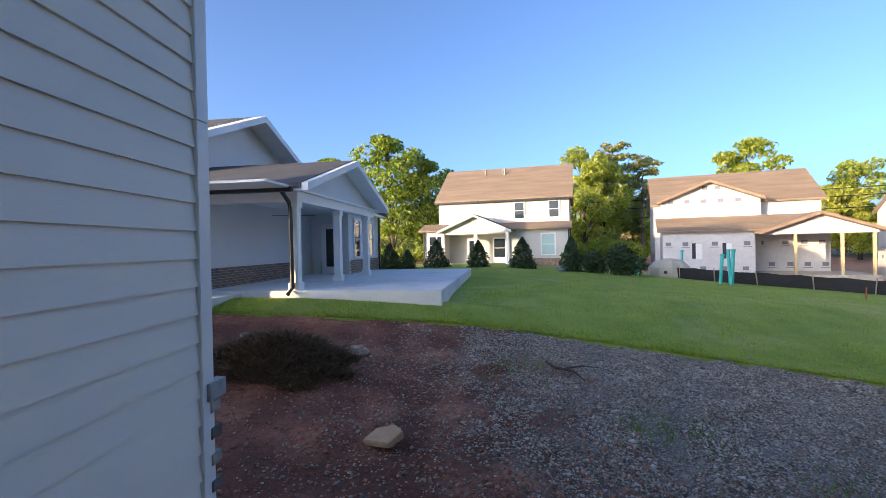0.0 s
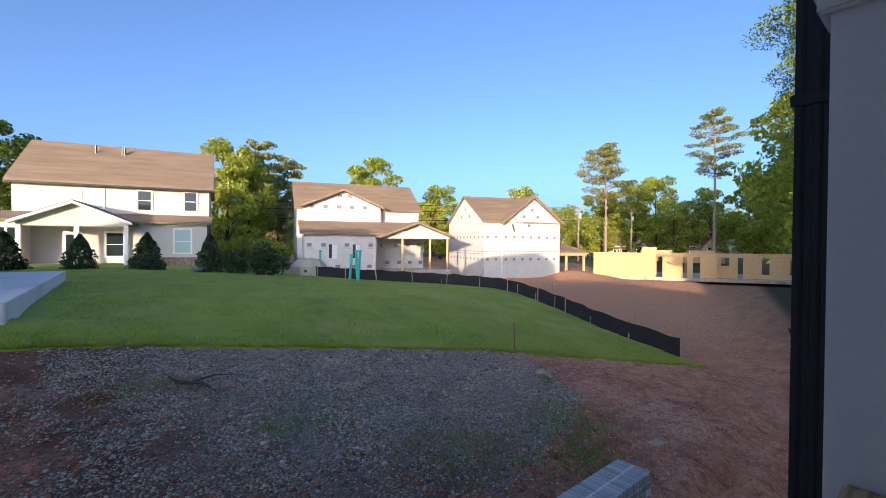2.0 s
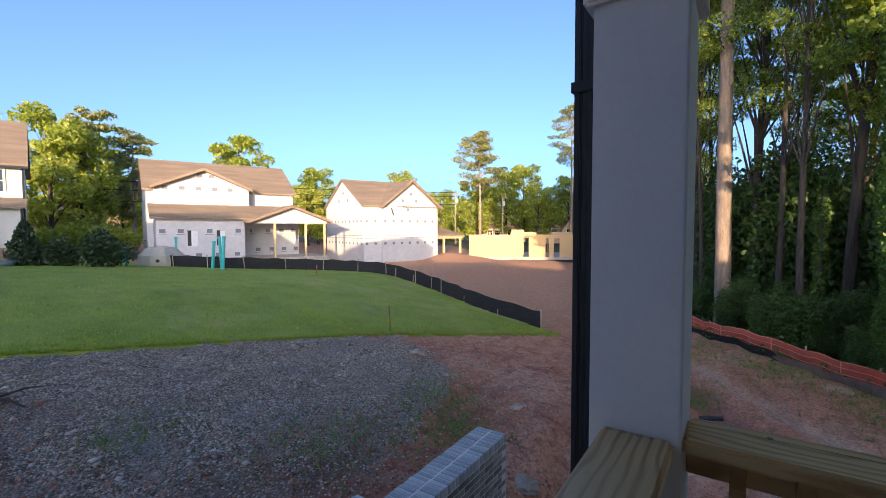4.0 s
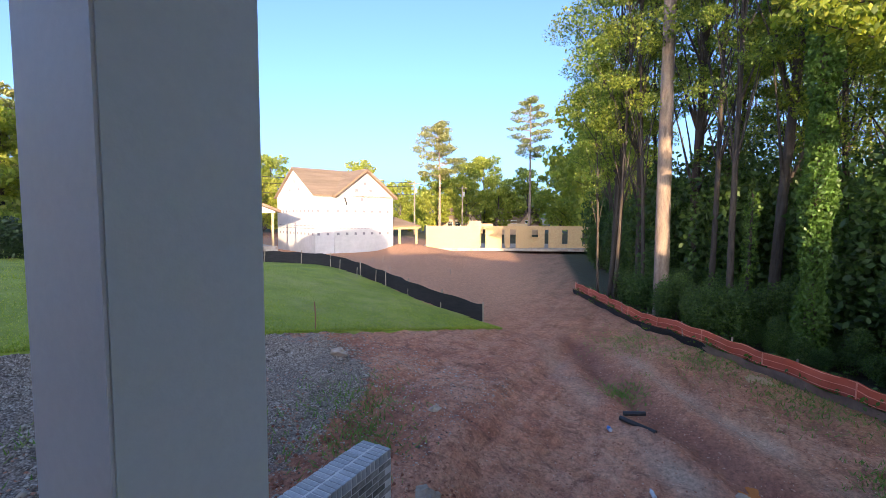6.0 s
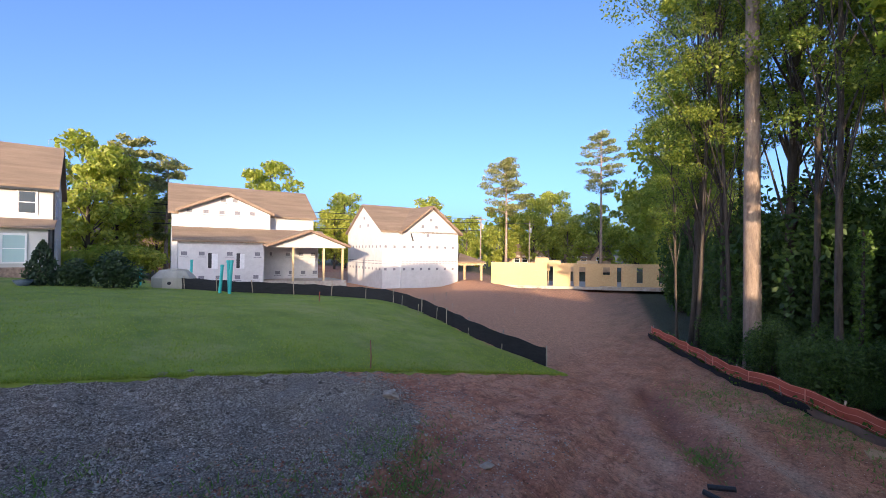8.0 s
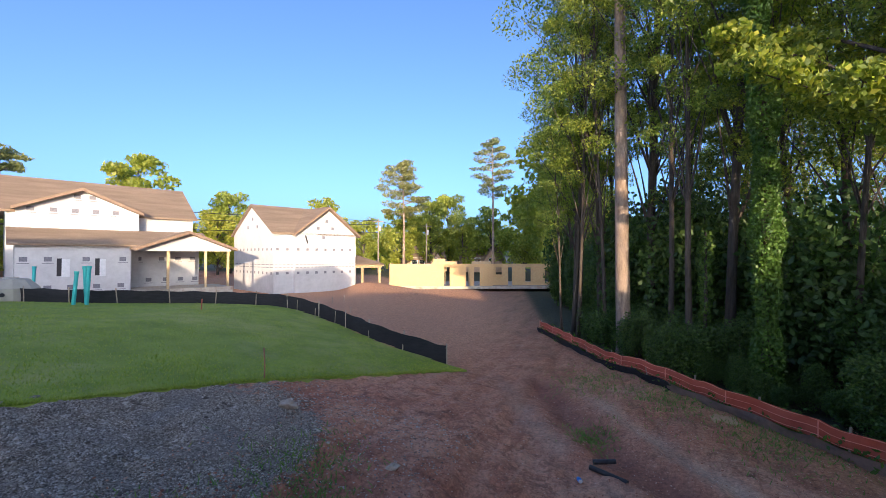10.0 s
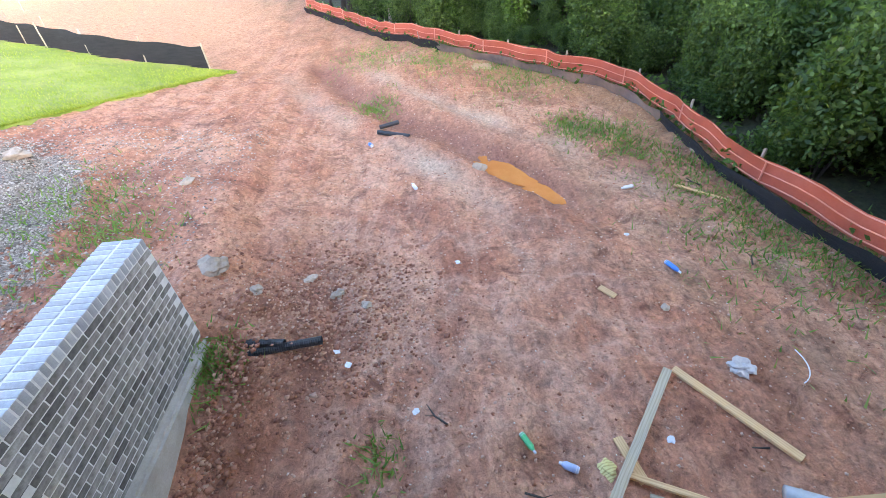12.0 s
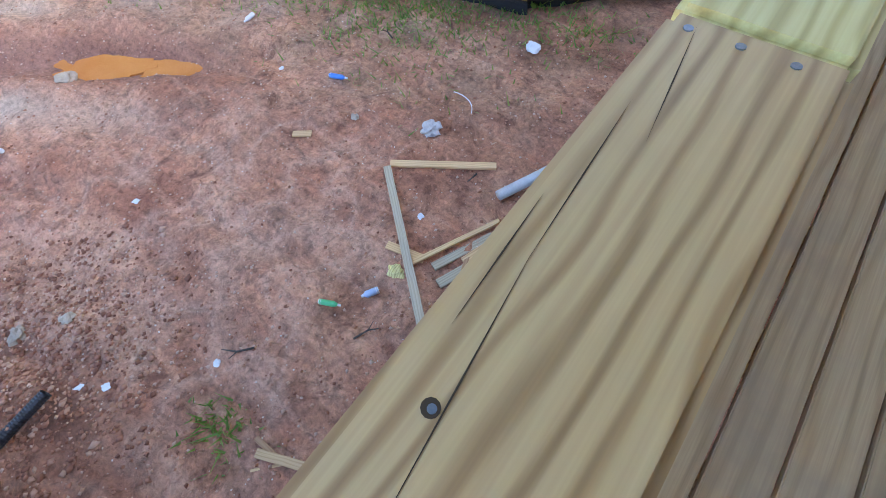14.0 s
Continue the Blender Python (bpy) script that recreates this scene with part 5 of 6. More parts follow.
def broadleaf(seed, h, crown_low, spread, r0, leaves, size, leaf_mat, clumps=26, name="tree", at=None, label="", group=""):
    rng = np.random.default_rng(seed)
    t = thing(name, label, "tree", at, group)
    pts, rad = trunk_geo(rng, h * 0.93, r0, r0 * 0.18, 0.5)
    g = Geo().tube(pts, rad, 10)
    cl = []
    for k in range(clumps):
        f = crown_low + (1 - crown_low) * ((k + 0.5) / clumps) ** 0.85
        wide = spread * math.sin(math.pi * min(0.12 + 0.80 * (f - crown_low) / (1 - crown_low), 1)) ** 0.7
        ang = k * 2.4 + rng.uniform(-0.5, 0.5)
        r = wide * rng.uniform(0.35, 1.0)
        c = np.array((r * math.cos(ang), r * math.sin(ang), h * f + rng.uniform(-0.4, 0.4)))
        rr = spread * rng.uniform(0.26, 0.46)
        cl.append((c, (rr, rr, rr * 0.62)))
        zf = max(crown_low * 0.85, f - 0.14)
        i = min(int(zf / 0.93 * 9), 8)
        p0 = np.array(pts[i])
        mid = (p0 + c) / 2 + np.array((0, 0, 0.1 * r))
        g.tube([tuple(p0), tuple(mid), tuple(c)], [rad[i] * 0.45, rad[i] * 0.25, 0.012], 5, False)
    part("trunk", g, M["bark"], t, smooth=True)
    n = leaves // clumps
    P = np.concatenate([puff(rng, c, r, n) for c, r in cl])
    v, f = leaf_quads(P, size, rng, 0.6)
    part("crown", array_mesh("crown", v, f, leaf_mat), None, t)
    return t


def pine(seed, h, bare, spread, r0, leaves, name="pine_tree", at=None, label="", group=""):
    rng = np.random.default_rng(seed)
    t = thing(name, label, "tree", at, group)
    pts, rad = trunk_geo(rng, h * 0.97, r0, r0 * 0.25, 0.35)
    g = Geo().tube(pts, rad, 10)
    P = []
    k = 0
    tiers = 22
    for k in range(tiers):
        f = bare + (0.98 - bare) * (k / (tiers - 1))
        u = (f - bare) / (0.98 - bare)
        L = spread * math.sin(math.pi * (0.22 + 0.66 * u)) * rng.uniform(0.45, 1.1)
        ang = k * 2.1 + rng.uniform(-0.6, 0.6)
        p0 = np.array(pts[min(int(f / 0.97 * 9), 9)])
        p0[2] = h * f
        end = p0 + np.array((L * math.cos(ang), L * math.sin(ang), L * 0.22))
        g.tube([tuple(p0), tuple((p0 + end) / 2 + np.array((0, 0, -0.1))), tuple(end)], [0.10, 0.06, 0.02], 5, False)
        for s in (0.5, 0.8, 1.05):
            c = p0 + (end - p0) * s + rng.uniform(-0.6, 0.6, 3) * np.array((1, 1, 0.4))
            w = spread * rng.uniform(0.18, 0.34)
            P.append(puff(rng, c, (w, w, rng.uniform(0.07, 0.14) * spread), leaves // (tiers * 3)))
    part("trunk", g, M["bark_pine"], t, smooth=True)
    v, f = leaf_quads(np.concatenate(P), 0.19, rng, -0.5, 2.6)
    part("crown", array_mesh("crown", v, f, M["needles"]), None, t)
    return t


def shrub(seed, h, r, leaves, size, mat, name, label, category="shrub", at=None, group="", cone=False):
    rng = np.random.default_rng(seed)
    t = thing(name, label, category, at, group)
    for k in range(5):
        q = k * 1.26
        part("stem", Geo().tube([(0.03 * math.cos(q), 0.03 * math.sin(q), -0.1), (r * 0.35 * math.cos(q), r * 0.35 * math.sin(q), h * 0.45), (r * 0.5 * math.cos(q), r * 0.5 * math.sin(q), h * 0.8)], [0.03, 0.02, 0.008], 5, False), M["bark"], t)
    if cone:
        f = rng.uniform(0, 1, leaves) ** 1.3
        rr = r * (1 - f ** 1.5) ** 0.8 * (0.55 + 0.5 * rng.uniform(0, 1, leaves) ** 0.6)
        q = rng.uniform(0, 6.283, leaves)
        rr *= 1 + 0.2 * np.sin(q * 4 + f * 11) + 0.14 * np.sin(q * 7 - f * 19 + 1)
        P = np.stack([rr * np.cos(q), rr * np.sin(q), f * h], 1)
    else:
        P = np.concatenate([puff(rng, (rng.uniform(-r, r) * 0.6, rng.uniform(-r, r) * 0.6, h * rng.uniform(0.25, 0.8)), (r * 0.62, r * 0.62, h * 0.34), leaves // 12) for _ in range(12)])
    v, f = leaf_quads(P, size, rng, 0.2)
    part("foliage", array_mesh("foliage", v, f, mat), None, t)
    return t


# evergreens in front of the white house
ev = shrub(1, 1.9, 0.75, 2600, 0.11, M["evergreen"], "evergreen_shrub", "dark green conical evergreen shrub on the lawn", at=pose(-3.4, 29.8, base_z(-3.4, 29.8)), group="evergreen shrubs", cone=True)
for x, y, s in ((-0.6, 29.0, 0.95), (2.15, 28.1, 1.05), (5.0, 27.3, 1.15), (-6.2, 27.5, 0.9), (-5.2, 28.6, 0.7)):
    copy_thing(ev, Matrix.Translation((x, y, base_z(x, y))) @ pose(0, 0, 0, 0, 0, 77 * x) @ Matrix.Diagonal((s * (0.95 if x < 5 else 0.75), s * (1.0 if x < 5 else 0.75), s, 1)))
bu = shrub(2, 1.7, 1.0, 2600, 0.12, M["evergreen"], "evergreen_shrub", "broad dark evergreen shrub beside the beige tank", at=pose(7.4, 25.4, base_z(7.4, 25.4)), group="evergreen shrubs")
copy_thing(bu, Matrix.Translation((6.2, 26.6, base_z(6.2, 26.6))) @ Matrix.Diagonal((0.8, 0.8, 0.75, 1)))
pt = thing("planter_pot", "dark glazed planter bowl on the lawn", "pot", pose(4.2, 26.4, base_z(4.2, 26.4)))
part("bowl", Geo().tube([(0, 0, 0), (0, 0, 0.1), (0, 0, 0.3), (0, 0, 0.34), (0, 0, 0.28)], [0.16, 0.2, 0.36, 0.38, 0.3], 18), M["pot"], pt, smooth=True)

# woods beyond the barrier
wood_kinds = [broadleaf(30 + k, 17 + 2 * k, 0.36, 2.7 + 0.3 * k, 0.12 + 0.02 * k, 15000, 0.085, M["leaf_wood"], 30, "forest_tree", pose(0, 0, -200), "tall slim forest tree with green leaves", "forest trees") for k in range(4)]
spots = [(26.0, 3.2), (24.8, 1.6), (22.8, -0.8), (19.2, -3.3), (18.9, -6.8), (15.2, -9.2), (12.0, -8.9), (28.5, -0.5), (24.5, -5.0), (21.0, -8.5), (17.0, -11.5), (31.0, 3.8), (40.0, 5.2), (30.0, -5.5), (25.0, -11.0), (45.0, 4.0), (50.0, 6.5), (34.0, -10.0), (56.0, 6.0), (46.0, -12.0), (56.0, -20.0), (58.0, -6.0)]
rng_w = random.Random(5)
for k, (x, y) in enumerate(spots):
    s = rng_w.uniform(0.85, 1.2) * (0.72 + 0.36 * sstep(12, 22, x))
    copy_thing(wood_kinds[k % 4], Matrix.Translation((x, y, base_z(x, y) - 0.1)) @ pose(0, 0, 0, rng_w.uniform(-3, 3), rng_w.uniform(-3, 3), rng_w.uniform(0, 360)) @ Matrix.Diagonal((s, s, s * rng_w.uniform(0.9, 1.1), 1)))
slim = [broadleaf(40 + k, 15 + 2.5 * k, 0.42, 1.9, 0.085 + 0.02 * k, 8000, 0.08, M["leaf_wood"], 20, "forest_tree", pose(0, 0, -200), "thin bare-stemmed forest tree with a sparse crown", "forest trees") for k in range(3)]
for k, (x, y) in enumerate(((25.2, 3.7), (24.0, 2.7), (22.6, 1.2), (21.9, -1.6), (19.9, -1.4), (18.4, -2.0), (18.9, -4.4), (16.6, -6.0), (14.9, -7.4), (13.2, -8.0), (11.6, -8.2), (9.9, -8.6), (8.2, -8.9), (17.4, -8.6), (20.6, -5.6), (22.9, -3.9), (25.0, -2.2), (27.2, 1.0), (10.6, -10.2), (6.2, -8.8))):
    s = rng_w.uniform(0.85, 1.2)
    copy_thing(slim[k % 3], Matrix.Translation((x, y, base_z(x, y) - 0.1)) @ pose(0, 0, 0, rng_w.uniform(-4, 4), rng_w.uniform(-4, 4), rng_w.uniform(0, 360)) @ Matrix.Diagonal((s, s, s, 1)))
for k, o in enumerate(slim):
    o.matrix_world = Matrix.Translation((28 + 5 * k, -15 - 2 * k, -2.9))
for o in wood_kinds:
    o.matrix_world = Matrix.Translation((30 + 6 * wood_kinds.index(o), -22 - 3 * wood_kinds.index(o), -2.9))

big = thing("pine_tree", "tall bare-trunked pine with sunlit pinkish bark at the wood's edge", "tree", pose(20.9, 0.35, base_z(20.9, 0.35)))
rng_b = np.random.default_rng(77)
g = Geo().tube([(0, 0, -0.4), (0.02, 0, 0.4), (0.1, 0.05, 5), (0.22, 0.08, 10), (0.30, 0.1, 15), (0.35, 0.1, 20), (0.3, 0.1, 25)], [0.42, 0.31, 0.29, 0.26, 0.23, 0.19, 0.1], 14)
P = []
for k in range(12):
    q, f = k * 2.2, 17.5 + 0.65 * k
    e = (2.6 * math.cos(q), 2.6 * math.sin(q), f + 0.5)
    g.tube([(0.33, 0.1, f), (e[0] * 0.5, e[1] * 0.5, f + 0.1), e], [0.07, 0.045, 0.015], 5, False)
    P.append(puff(rng_b, e, (1.3, 1.3, 0.6), 420))
part("trunk", g, M["bark_pine"], big, smooth=True)
v, f = leaf_quads(np.concatenate(P), 0.2, rng_b, -0.5, 2.4)
part("crown", array_mesh("crown", v, f, M["needles"]), None, big)


rng_b = np.random.default_rng(78)
maple = thing("maple_tree", "young maple with a long low leafy limb reaching over the barrier", "tree", pose(14.2, -6.2, base_z(14.2, -6.2)))
pts, rad = trunk_geo(rng_b, 15, 0.17, 0.05, 0.4)
g, P = Geo().tube(pts, rad, 10), []
for dx, dy, z0_, z1_ in ((-2.9, 3.5, 7.0, 8.1), (-1.6, 3.9, 8.0, 9.4), (-3.6, 1.6, 6.2, 7.4), (1.8, 2.2, 9.0, 10.6), (2.0, -1.5, 8.0, 9.5), (-1.5, -2.0, 9.5, 11.5), (0.6, 1.0, 12.0, 13.5), (-0.8, -0.4, 13.5, 15.2)):
    g.tube([(0, 0, z0_), (dx * 0.5, dy * 0.5, (z0_ + z1_) / 2 + 0.25), (dx, dy, z1_)], [0.06, 0.04, 0.012], 6, False)
    for f in (0.35, 0.5, 0.65, 0.8, 0.92, 1.02):
        P.append(puff(rng_b, (dx * f + rng_b.normal() * 0.2, dy * f + rng_b.normal() * 0.2, z0_ + (z1_ - z0_) * f + 0.1), (0.6, 0.6, 0.16), 190))
part("trunk", g, M["bark"], maple, smooth=True)
v, f = leaf_quads(np.concatenate(P), 0.13, rng_b, 1.0, 1.3)
part("crown", array_mesh("crown", v, f, M["leaf_wood"]), None, maple)


def ivy_tree(seed, h, r, width, leaves, at, label):
    rng = np.random.default_rng(seed)
    t = thing("ivy_tree", label, "tree", at, "ivy-clad trees")
    pts, rad = trunk_geo(rng, h, r, r * 0.4, 0.4)
    part("trunk", Geo().tube(pts, rad, 10), M["bark"], t, smooth=True)
    f = rng.uniform(0, 1, leaves)
    q = rng.uniform(0, 6.283, leaves)
    rr = width * (0.35 + 0.65 * rng.uniform(0, 1, leaves) ** 0.5) * (0.88 + 0.16 * np.sin(f * 23) + 0.12 * np.sin(f * 57 + 1))
    i = np.clip((f * 9).astype(int), 0, 8)
    pa = np.array(pts)
    c = pa[i] + (pa[i + 1] - pa[i]) * (f * 9 - i)[:, None]
    v, fc = leaf_quads(c + np.stack([rr * np.cos(q), rr * np.sin(q), rng.normal(size=leaves) * 0.05], 1), 0.08, rng, 1.2)
    part("ivy", array_mesh("ivy", v, fc, M["leaf_ivy"]), None, t, "dense climbing ivy")
    return t


ivy_tree(8, 15, 0.16, 0.42, 26000, pose(15.6, -3.72, base_z(15.6, -3.7) - 0.1), "tree trunk wrapped in bright green ivy at the wood's edge")
ivy_tree(9, 5.2, 0.08, 0.26, 1300, pose(18.2, -2.35, base_z(18.2, -2.3) - 0.1), "thin stump overgrown with ivy")

# undergrowth: one broad mass of leaves with gaps, and countable saplings in front
und = [shrub(50 + k, 3.4 + k, 1.7, 7500, 0.125, M["leaf_dark"], "sapling", "leafy dark green sapling in the undergrowth", "sapling", pose(0, 0, -200), "saplings") for k in range(3)]
rng_u = random.Random(11)
n_u = 0
while n_u < 54:
    x = rng_u.uniform(2, 46)
    y = rng_u.uniform(-16, 6)
    b_in = barrier_side(x, y)
    if 2.2 < b_in < 10 and math.hypot(x - 15.6, y + 3.72) > 2.2:
        s = rng_u.uniform(0.6, 1.35) * (0.6 if b_in < 3.2 else 1)
        copy_thing(und[n_u % 3], Matrix.Translation((x, y, base_z(x, y) - 0.2)) @ pose(0, 0, 0, 0, 0, rng_u.uniform(0, 360)) @ Matrix.Diagonal((s, s, s * rng_u.uniform(0.8, 1.3), 1)))
        n_u += 1
for k in range(74):
    p_ = barrier_line[int(rng_u.uniform(0.12, 1.0) * (len(barrier_line) - 1))]
    d_ = rng_u.uniform(0.9, 3.4)
    x, y = p_.x + d_ * 0.45, p_.y - d_ * 0.9
    s = rng_u.uniform(0.30, 0.62) * (0.45 if math.hypot(x - 15.6, y + 3.72) < 2.0 else 1)
    copy_thing(und[k % 3], Matrix.Translation((x, y, base_z(x, y) - 0.1)) @ pose(0, 0, 0, 0, 0, rng_u.uniform(0, 360)) @ Matrix.Diagonal((s, s, s * rng_u.uniform(0.7, 1.1), 1)))
for k in range(26):
    x, y = rng_u.uniform(-1.5, 6.5), rng_u.uniform(-11.5, -6.8)
    if barrier_side(x, y) > 0.7:
        s = rng_u.uniform(0.22, 0.45)
        copy_thing(und[k % 3], Matrix.Translation((x, y, base_z(x, y) - 0.1)) @ pose(0, 0, 0, 0, 0, rng_u.uniform(0, 360)) @ Matrix.Diagonal((s, s, s * 0.8, 1)))
for k, o in enumerate(und):
    o.matrix_world = Matrix.Translation((22 + 4 * k, -9 - 2 * k, -2.9))
rng_t = np.random.default_rng(3)
P = []
for k in range(1000):
    x, y = rng_t.uniform(0, 60), rng_t.uniform(-34, 8)
    b_in = barrier_side(x, y)
    if 9 < b_in < 30:
        P.append(puff(rng_t, (x, y, base_z(x, y) + 0.4 + 7.0 * rng_t.uniform() ** 1.8), (1.5, 1.5, 0.8), 190))
v, f = leaf_quads(np.concatenate(P), 0.15, rng_t, 0.4)
tagged(new("undergrowth", array_mesh("undergrowth", v, f, M["leaf_dark"])), "deep dark green forest undergrowth behind the barrier", "undergrowth", kind="stuff")
P = []
for p in barrier_line:
    for k in range(3):
        x, y = p.x + rng_t.normal() * 0.4, p.y + rng_t.normal() * 0.4
        b_in = barrier_side(x, y)
        if 0.1 < b_in < 1.6:
            P.append(puff(rng_t, (x, y, base_z(x, y) + 0.15), (0.4, 0.4, 0.3), 50))
v, f = leaf_quads(np.concatenate(P), 0.085, rng_t, 0.2)
tagged(new("ground_ivy", array_mesh("ground_ivy", v, f, M["leaf_ivy"])), "low green creeping plants behind the orange mesh", "plants", kind="stuff")

# far trees
pine(61, 21, 0.50, 5.2, 0.30, 9500, at=pose(73.8, 41.5, -1.6), label="tall lone pine with a flat tiered crown beyond the houses", group="far pines")
pine(62, 27, 0.56, 4.4, 0.32, 7000, at=pose(86.3, 27.8, -1.6), label="very tall lone pine with sparse sunlit crown", group="far pines")
ft = [broadleaf(70 + k, 13 + 1.5 * k, 0.16, 4.6, 0.28, 5200, 0.36, M["leaf_far"], 26, "tree", pose(0, 0, -200), "broadleaf tree behind the houses with sun-brightened leaf colour", "far trees") for k in range(3)]
far_spots = [(-5.5, 52, 0.85), (13.4, 55.6, 0.95), (16.5, 58, 0.8), (10, 62, 0.9), (43, 72, 1.32), (62, 74, 0.72), (56, 70, 0.62), (68, 70, 0.6), (75, 62, 0.7), (80, 55, 0.62), (88, 50, 0.72), (95, 46, 0.75), (100, 40, 0.72), (104, 34, 0.8), (108, 27, 0.85), (100, 22, 0.9), (92, 18, 0.8), (80, 14, 0.9), (70, 11, 1.0), (62, 9, 1.1), (-20, 60, 1.0), (-28, 50, 1.0), (24, 68, 0.7), (30, 75, 0.6), (36, 80, 0.6), (48, 84, 0.6), (110, 48, 0.9), (112, 58, 0.8), (5, 75, 0.7)]
# Western far trees take the darker forest leaf colour in place of shade.
shaded_tree = broadleaf(75, 13.5, 0.2, 4.6, 0.3, 6500, 0.32, M["leaf_wood"], 26, "oak_tree", pose(-9.5, 49.0, -0.4), "broad tree behind the white house, shade put into its dark leaf colour", "far trees")
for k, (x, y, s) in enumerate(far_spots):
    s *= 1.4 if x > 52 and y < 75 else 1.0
    copy_thing(shaded_tree if x < 0 else ft[k % 3], Matrix.Translation((x, y, base_z(min(x, 60), min(y, 60)) - 0.3)) @ pose(0, 0, 0, 0, 0, 50 * k) @ Matrix.Diagonal((s, s, s, 1)))
for k, o in enumerate(ft):
    o.matrix_world = Matrix.Translation((-34 - 7 * k, 60 + 5 * k, -0.5))
fp = pine(63, 15, 0.28, 3.6, 0.26, 7000, at=pose(18.5, 60, -0.6), label="full pine behind the houses", group="far pines")
for x, y, s in ((22.5, 60.5, 0.92), (20.5, 66, 0.9), (64, 79, 0.85), (70, 84, 0.7), (58, 84, 0.7)):
    copy_thing(fp, Matrix.Translation((x, y, -1.0)) @ pose(0, 0, 0, 0, 0, 40 * x) @ Matrix.Diagonal((s, s, s, 1)))
lowb = shrub(66, 2.6, 2.2, 2400, 0.26, M["leaf_far"], "bush", "rounded bush behind the lawn with sun-brightened leaf colour", "bush", pose(12.0, 46.0, -0.6), "far bushes")
for x, y, s in ((15, 48, 1.0), (9.5, 48, 0.8), (7.5, 50, 0.9), (13.6, 43.0, 0.9), (-9, 44, 0.8), (-6.5, 45, 0.7)):
    copy_thing(lowb, Matrix.Translation((x, y, -0.6)) @ pose(0, 0, 0, 0, 0, 33 * x) @ Matrix.Diagonal((s, s, s, 1)))
rng_t = np.random.default_rng(4)
P = []
for k in range(420):
    q = rng_t.uniform(-25, 115)
    d = rng_t.uniform(115, 150)
    P.append(puff(rng_t, (d * math.cos(radians(q)), d * math.sin(radians(q)), rng_t.uniform(0, 9)), (5, 5, 3), 60))
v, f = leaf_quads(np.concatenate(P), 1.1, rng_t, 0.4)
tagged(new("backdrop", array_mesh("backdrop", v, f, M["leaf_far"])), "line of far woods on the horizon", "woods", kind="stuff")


# utility poles and wires
def power_pole(x, y, h):
    t = thing("utility_pole", "tall weathered wooden utility pole with a crossarm", "utility pole", pose(x, y, -1.5, 0, 0, -30), "utility poles")
    part("shaft", Geo().tube([(0, 0, 0), (0, 0, h)], [0.16, 0.11], 10), M["grey_wood"], t, smooth=True)
    part("crossarm", Geo().box(-1.1, -0.06, h - 0.6, 1.1, 0.06, h - 0.45), M["grey_wood"], t)
    part("transformer", Geo().tube([(0.3, 0, h - 2.2), (0.3, 0, h - 1.3)], [0.2, 0.2], 10), M["pale_metal"], t)


power_pole(66.5, 42.5, 9.6)
power_pole(78.1, 38.8, 9.4)
power_pole(-2.0, 66.0, 9.0)
wires = thing("power_lines", "thin dark overhead power lines beyond the houses", "power lines")
for (x0, y0, zz0), (x1, y1, zz1) in (((-60, 62, 8.3), (-2, 66, 7.0)), ((-60, 62, 6.8), (-2, 66, 5.8)), ((-2, 66, 7.0), (66.5, 42.5, 7.7)), ((-2, 66, 5.8), (66.5, 42.5, 7.0)), ((66.5, 42.5, 7.7), (78.1, 38.8, 7.5)), ((-2, 66, 4.6), (66.5, 42.5, 5.6))):
    part("wire", Geo().tube([(x0 + (x1 - x0) * k / 12, y0 + (y1 - y0) * k / 12, zz0 + (zz1 - zz0) * k / 12 - 1.6 * (k / 12) * (1 - k / 12)) for k in range(13)], [0.045] * 13, 4), M["black_metal"], wires)

# ---------------------------------------------------------------- loose things on the clay
def gz(x, y):
    return ground_z(x, y)


def plank(x0, y0, x1, y1, w, t, mat, label, lift=0.0, tilt=0.0):
    a_, b_ = Vector((x0, y0, gz(x0, y0) + lift)), Vector((x1, y1, gz(x1, y1) + lift))
    d = b_ - a_
    L = d.length
    m = Matrix.Translation(a_) @ d.to_track_quat("X", "Z").to_matrix().to_4x4() @ pose(0, 0, 0, tilt, 0, 0)
    return solid("board", Geo().box(0, -w / 2, 0.002, L, w / 2, t), M[mat], label, "board", "scrap boards", at=m, bevel=0.003)


plank(2.58, -2.86, 0.71, -1.32, 0.085, 0.038, "lumber_grey", "long grey weathered stud lying on the clay", 0.03)
plank(2.60, -2.93, 1.62, -3.59, 0.085, 0.038, "lumber", "short pale stud meeting a grey one at a corner", 0.0)
plank(1.20, -2.48, 0.42, -0.45, 0.05, 0.025, "lumber_red", "thin reddish batten lying across the boards", 0.06)
plank(1.19, -2.40, 0.30, -5.25, 0.10, 0.04, "lumber", "long pale plank in a pile on the clay", 0.05)
plank(1.26, -2.08, 0.28, -4.60, 0.10, 0.038, "lumber_grey", "long grey plank in a pile on the clay", 0.02)
plank(1.62, -2.05, 1.20, -3.02, 0.05, 0.038, "lumber", "narrow batten beside the plank pile", 0.02)
plank(1.42, -2.20, 1.16, -2.85, 0.09, 0.03, "lumber_grey", "short grey board in the plank pile", 0.01)
plank(1.95, -2.12, 1.55, -2.22, 0.09, 0.02, "lumber", "small splintered board end", 0.01)
plank(1.56, -0.02, 1.14, -0.20, 0.075, 0.02, "lumber", "split pale board offcut on the clay")
plank(1.64, -0.10, 1.36, -0.10, 0.045, 0.02, "lumber_red", "split narrow offcut on the clay")
plank(1.50, 0.10, 1.32, -0.10, 0.022, 0.015, "lumber", "thin wood splinter on the clay")
plank(1.22, 0.25, 0.90, -0.22, 0.10, 0.022, "lumber_red", "notched brown board offcut on the clay")
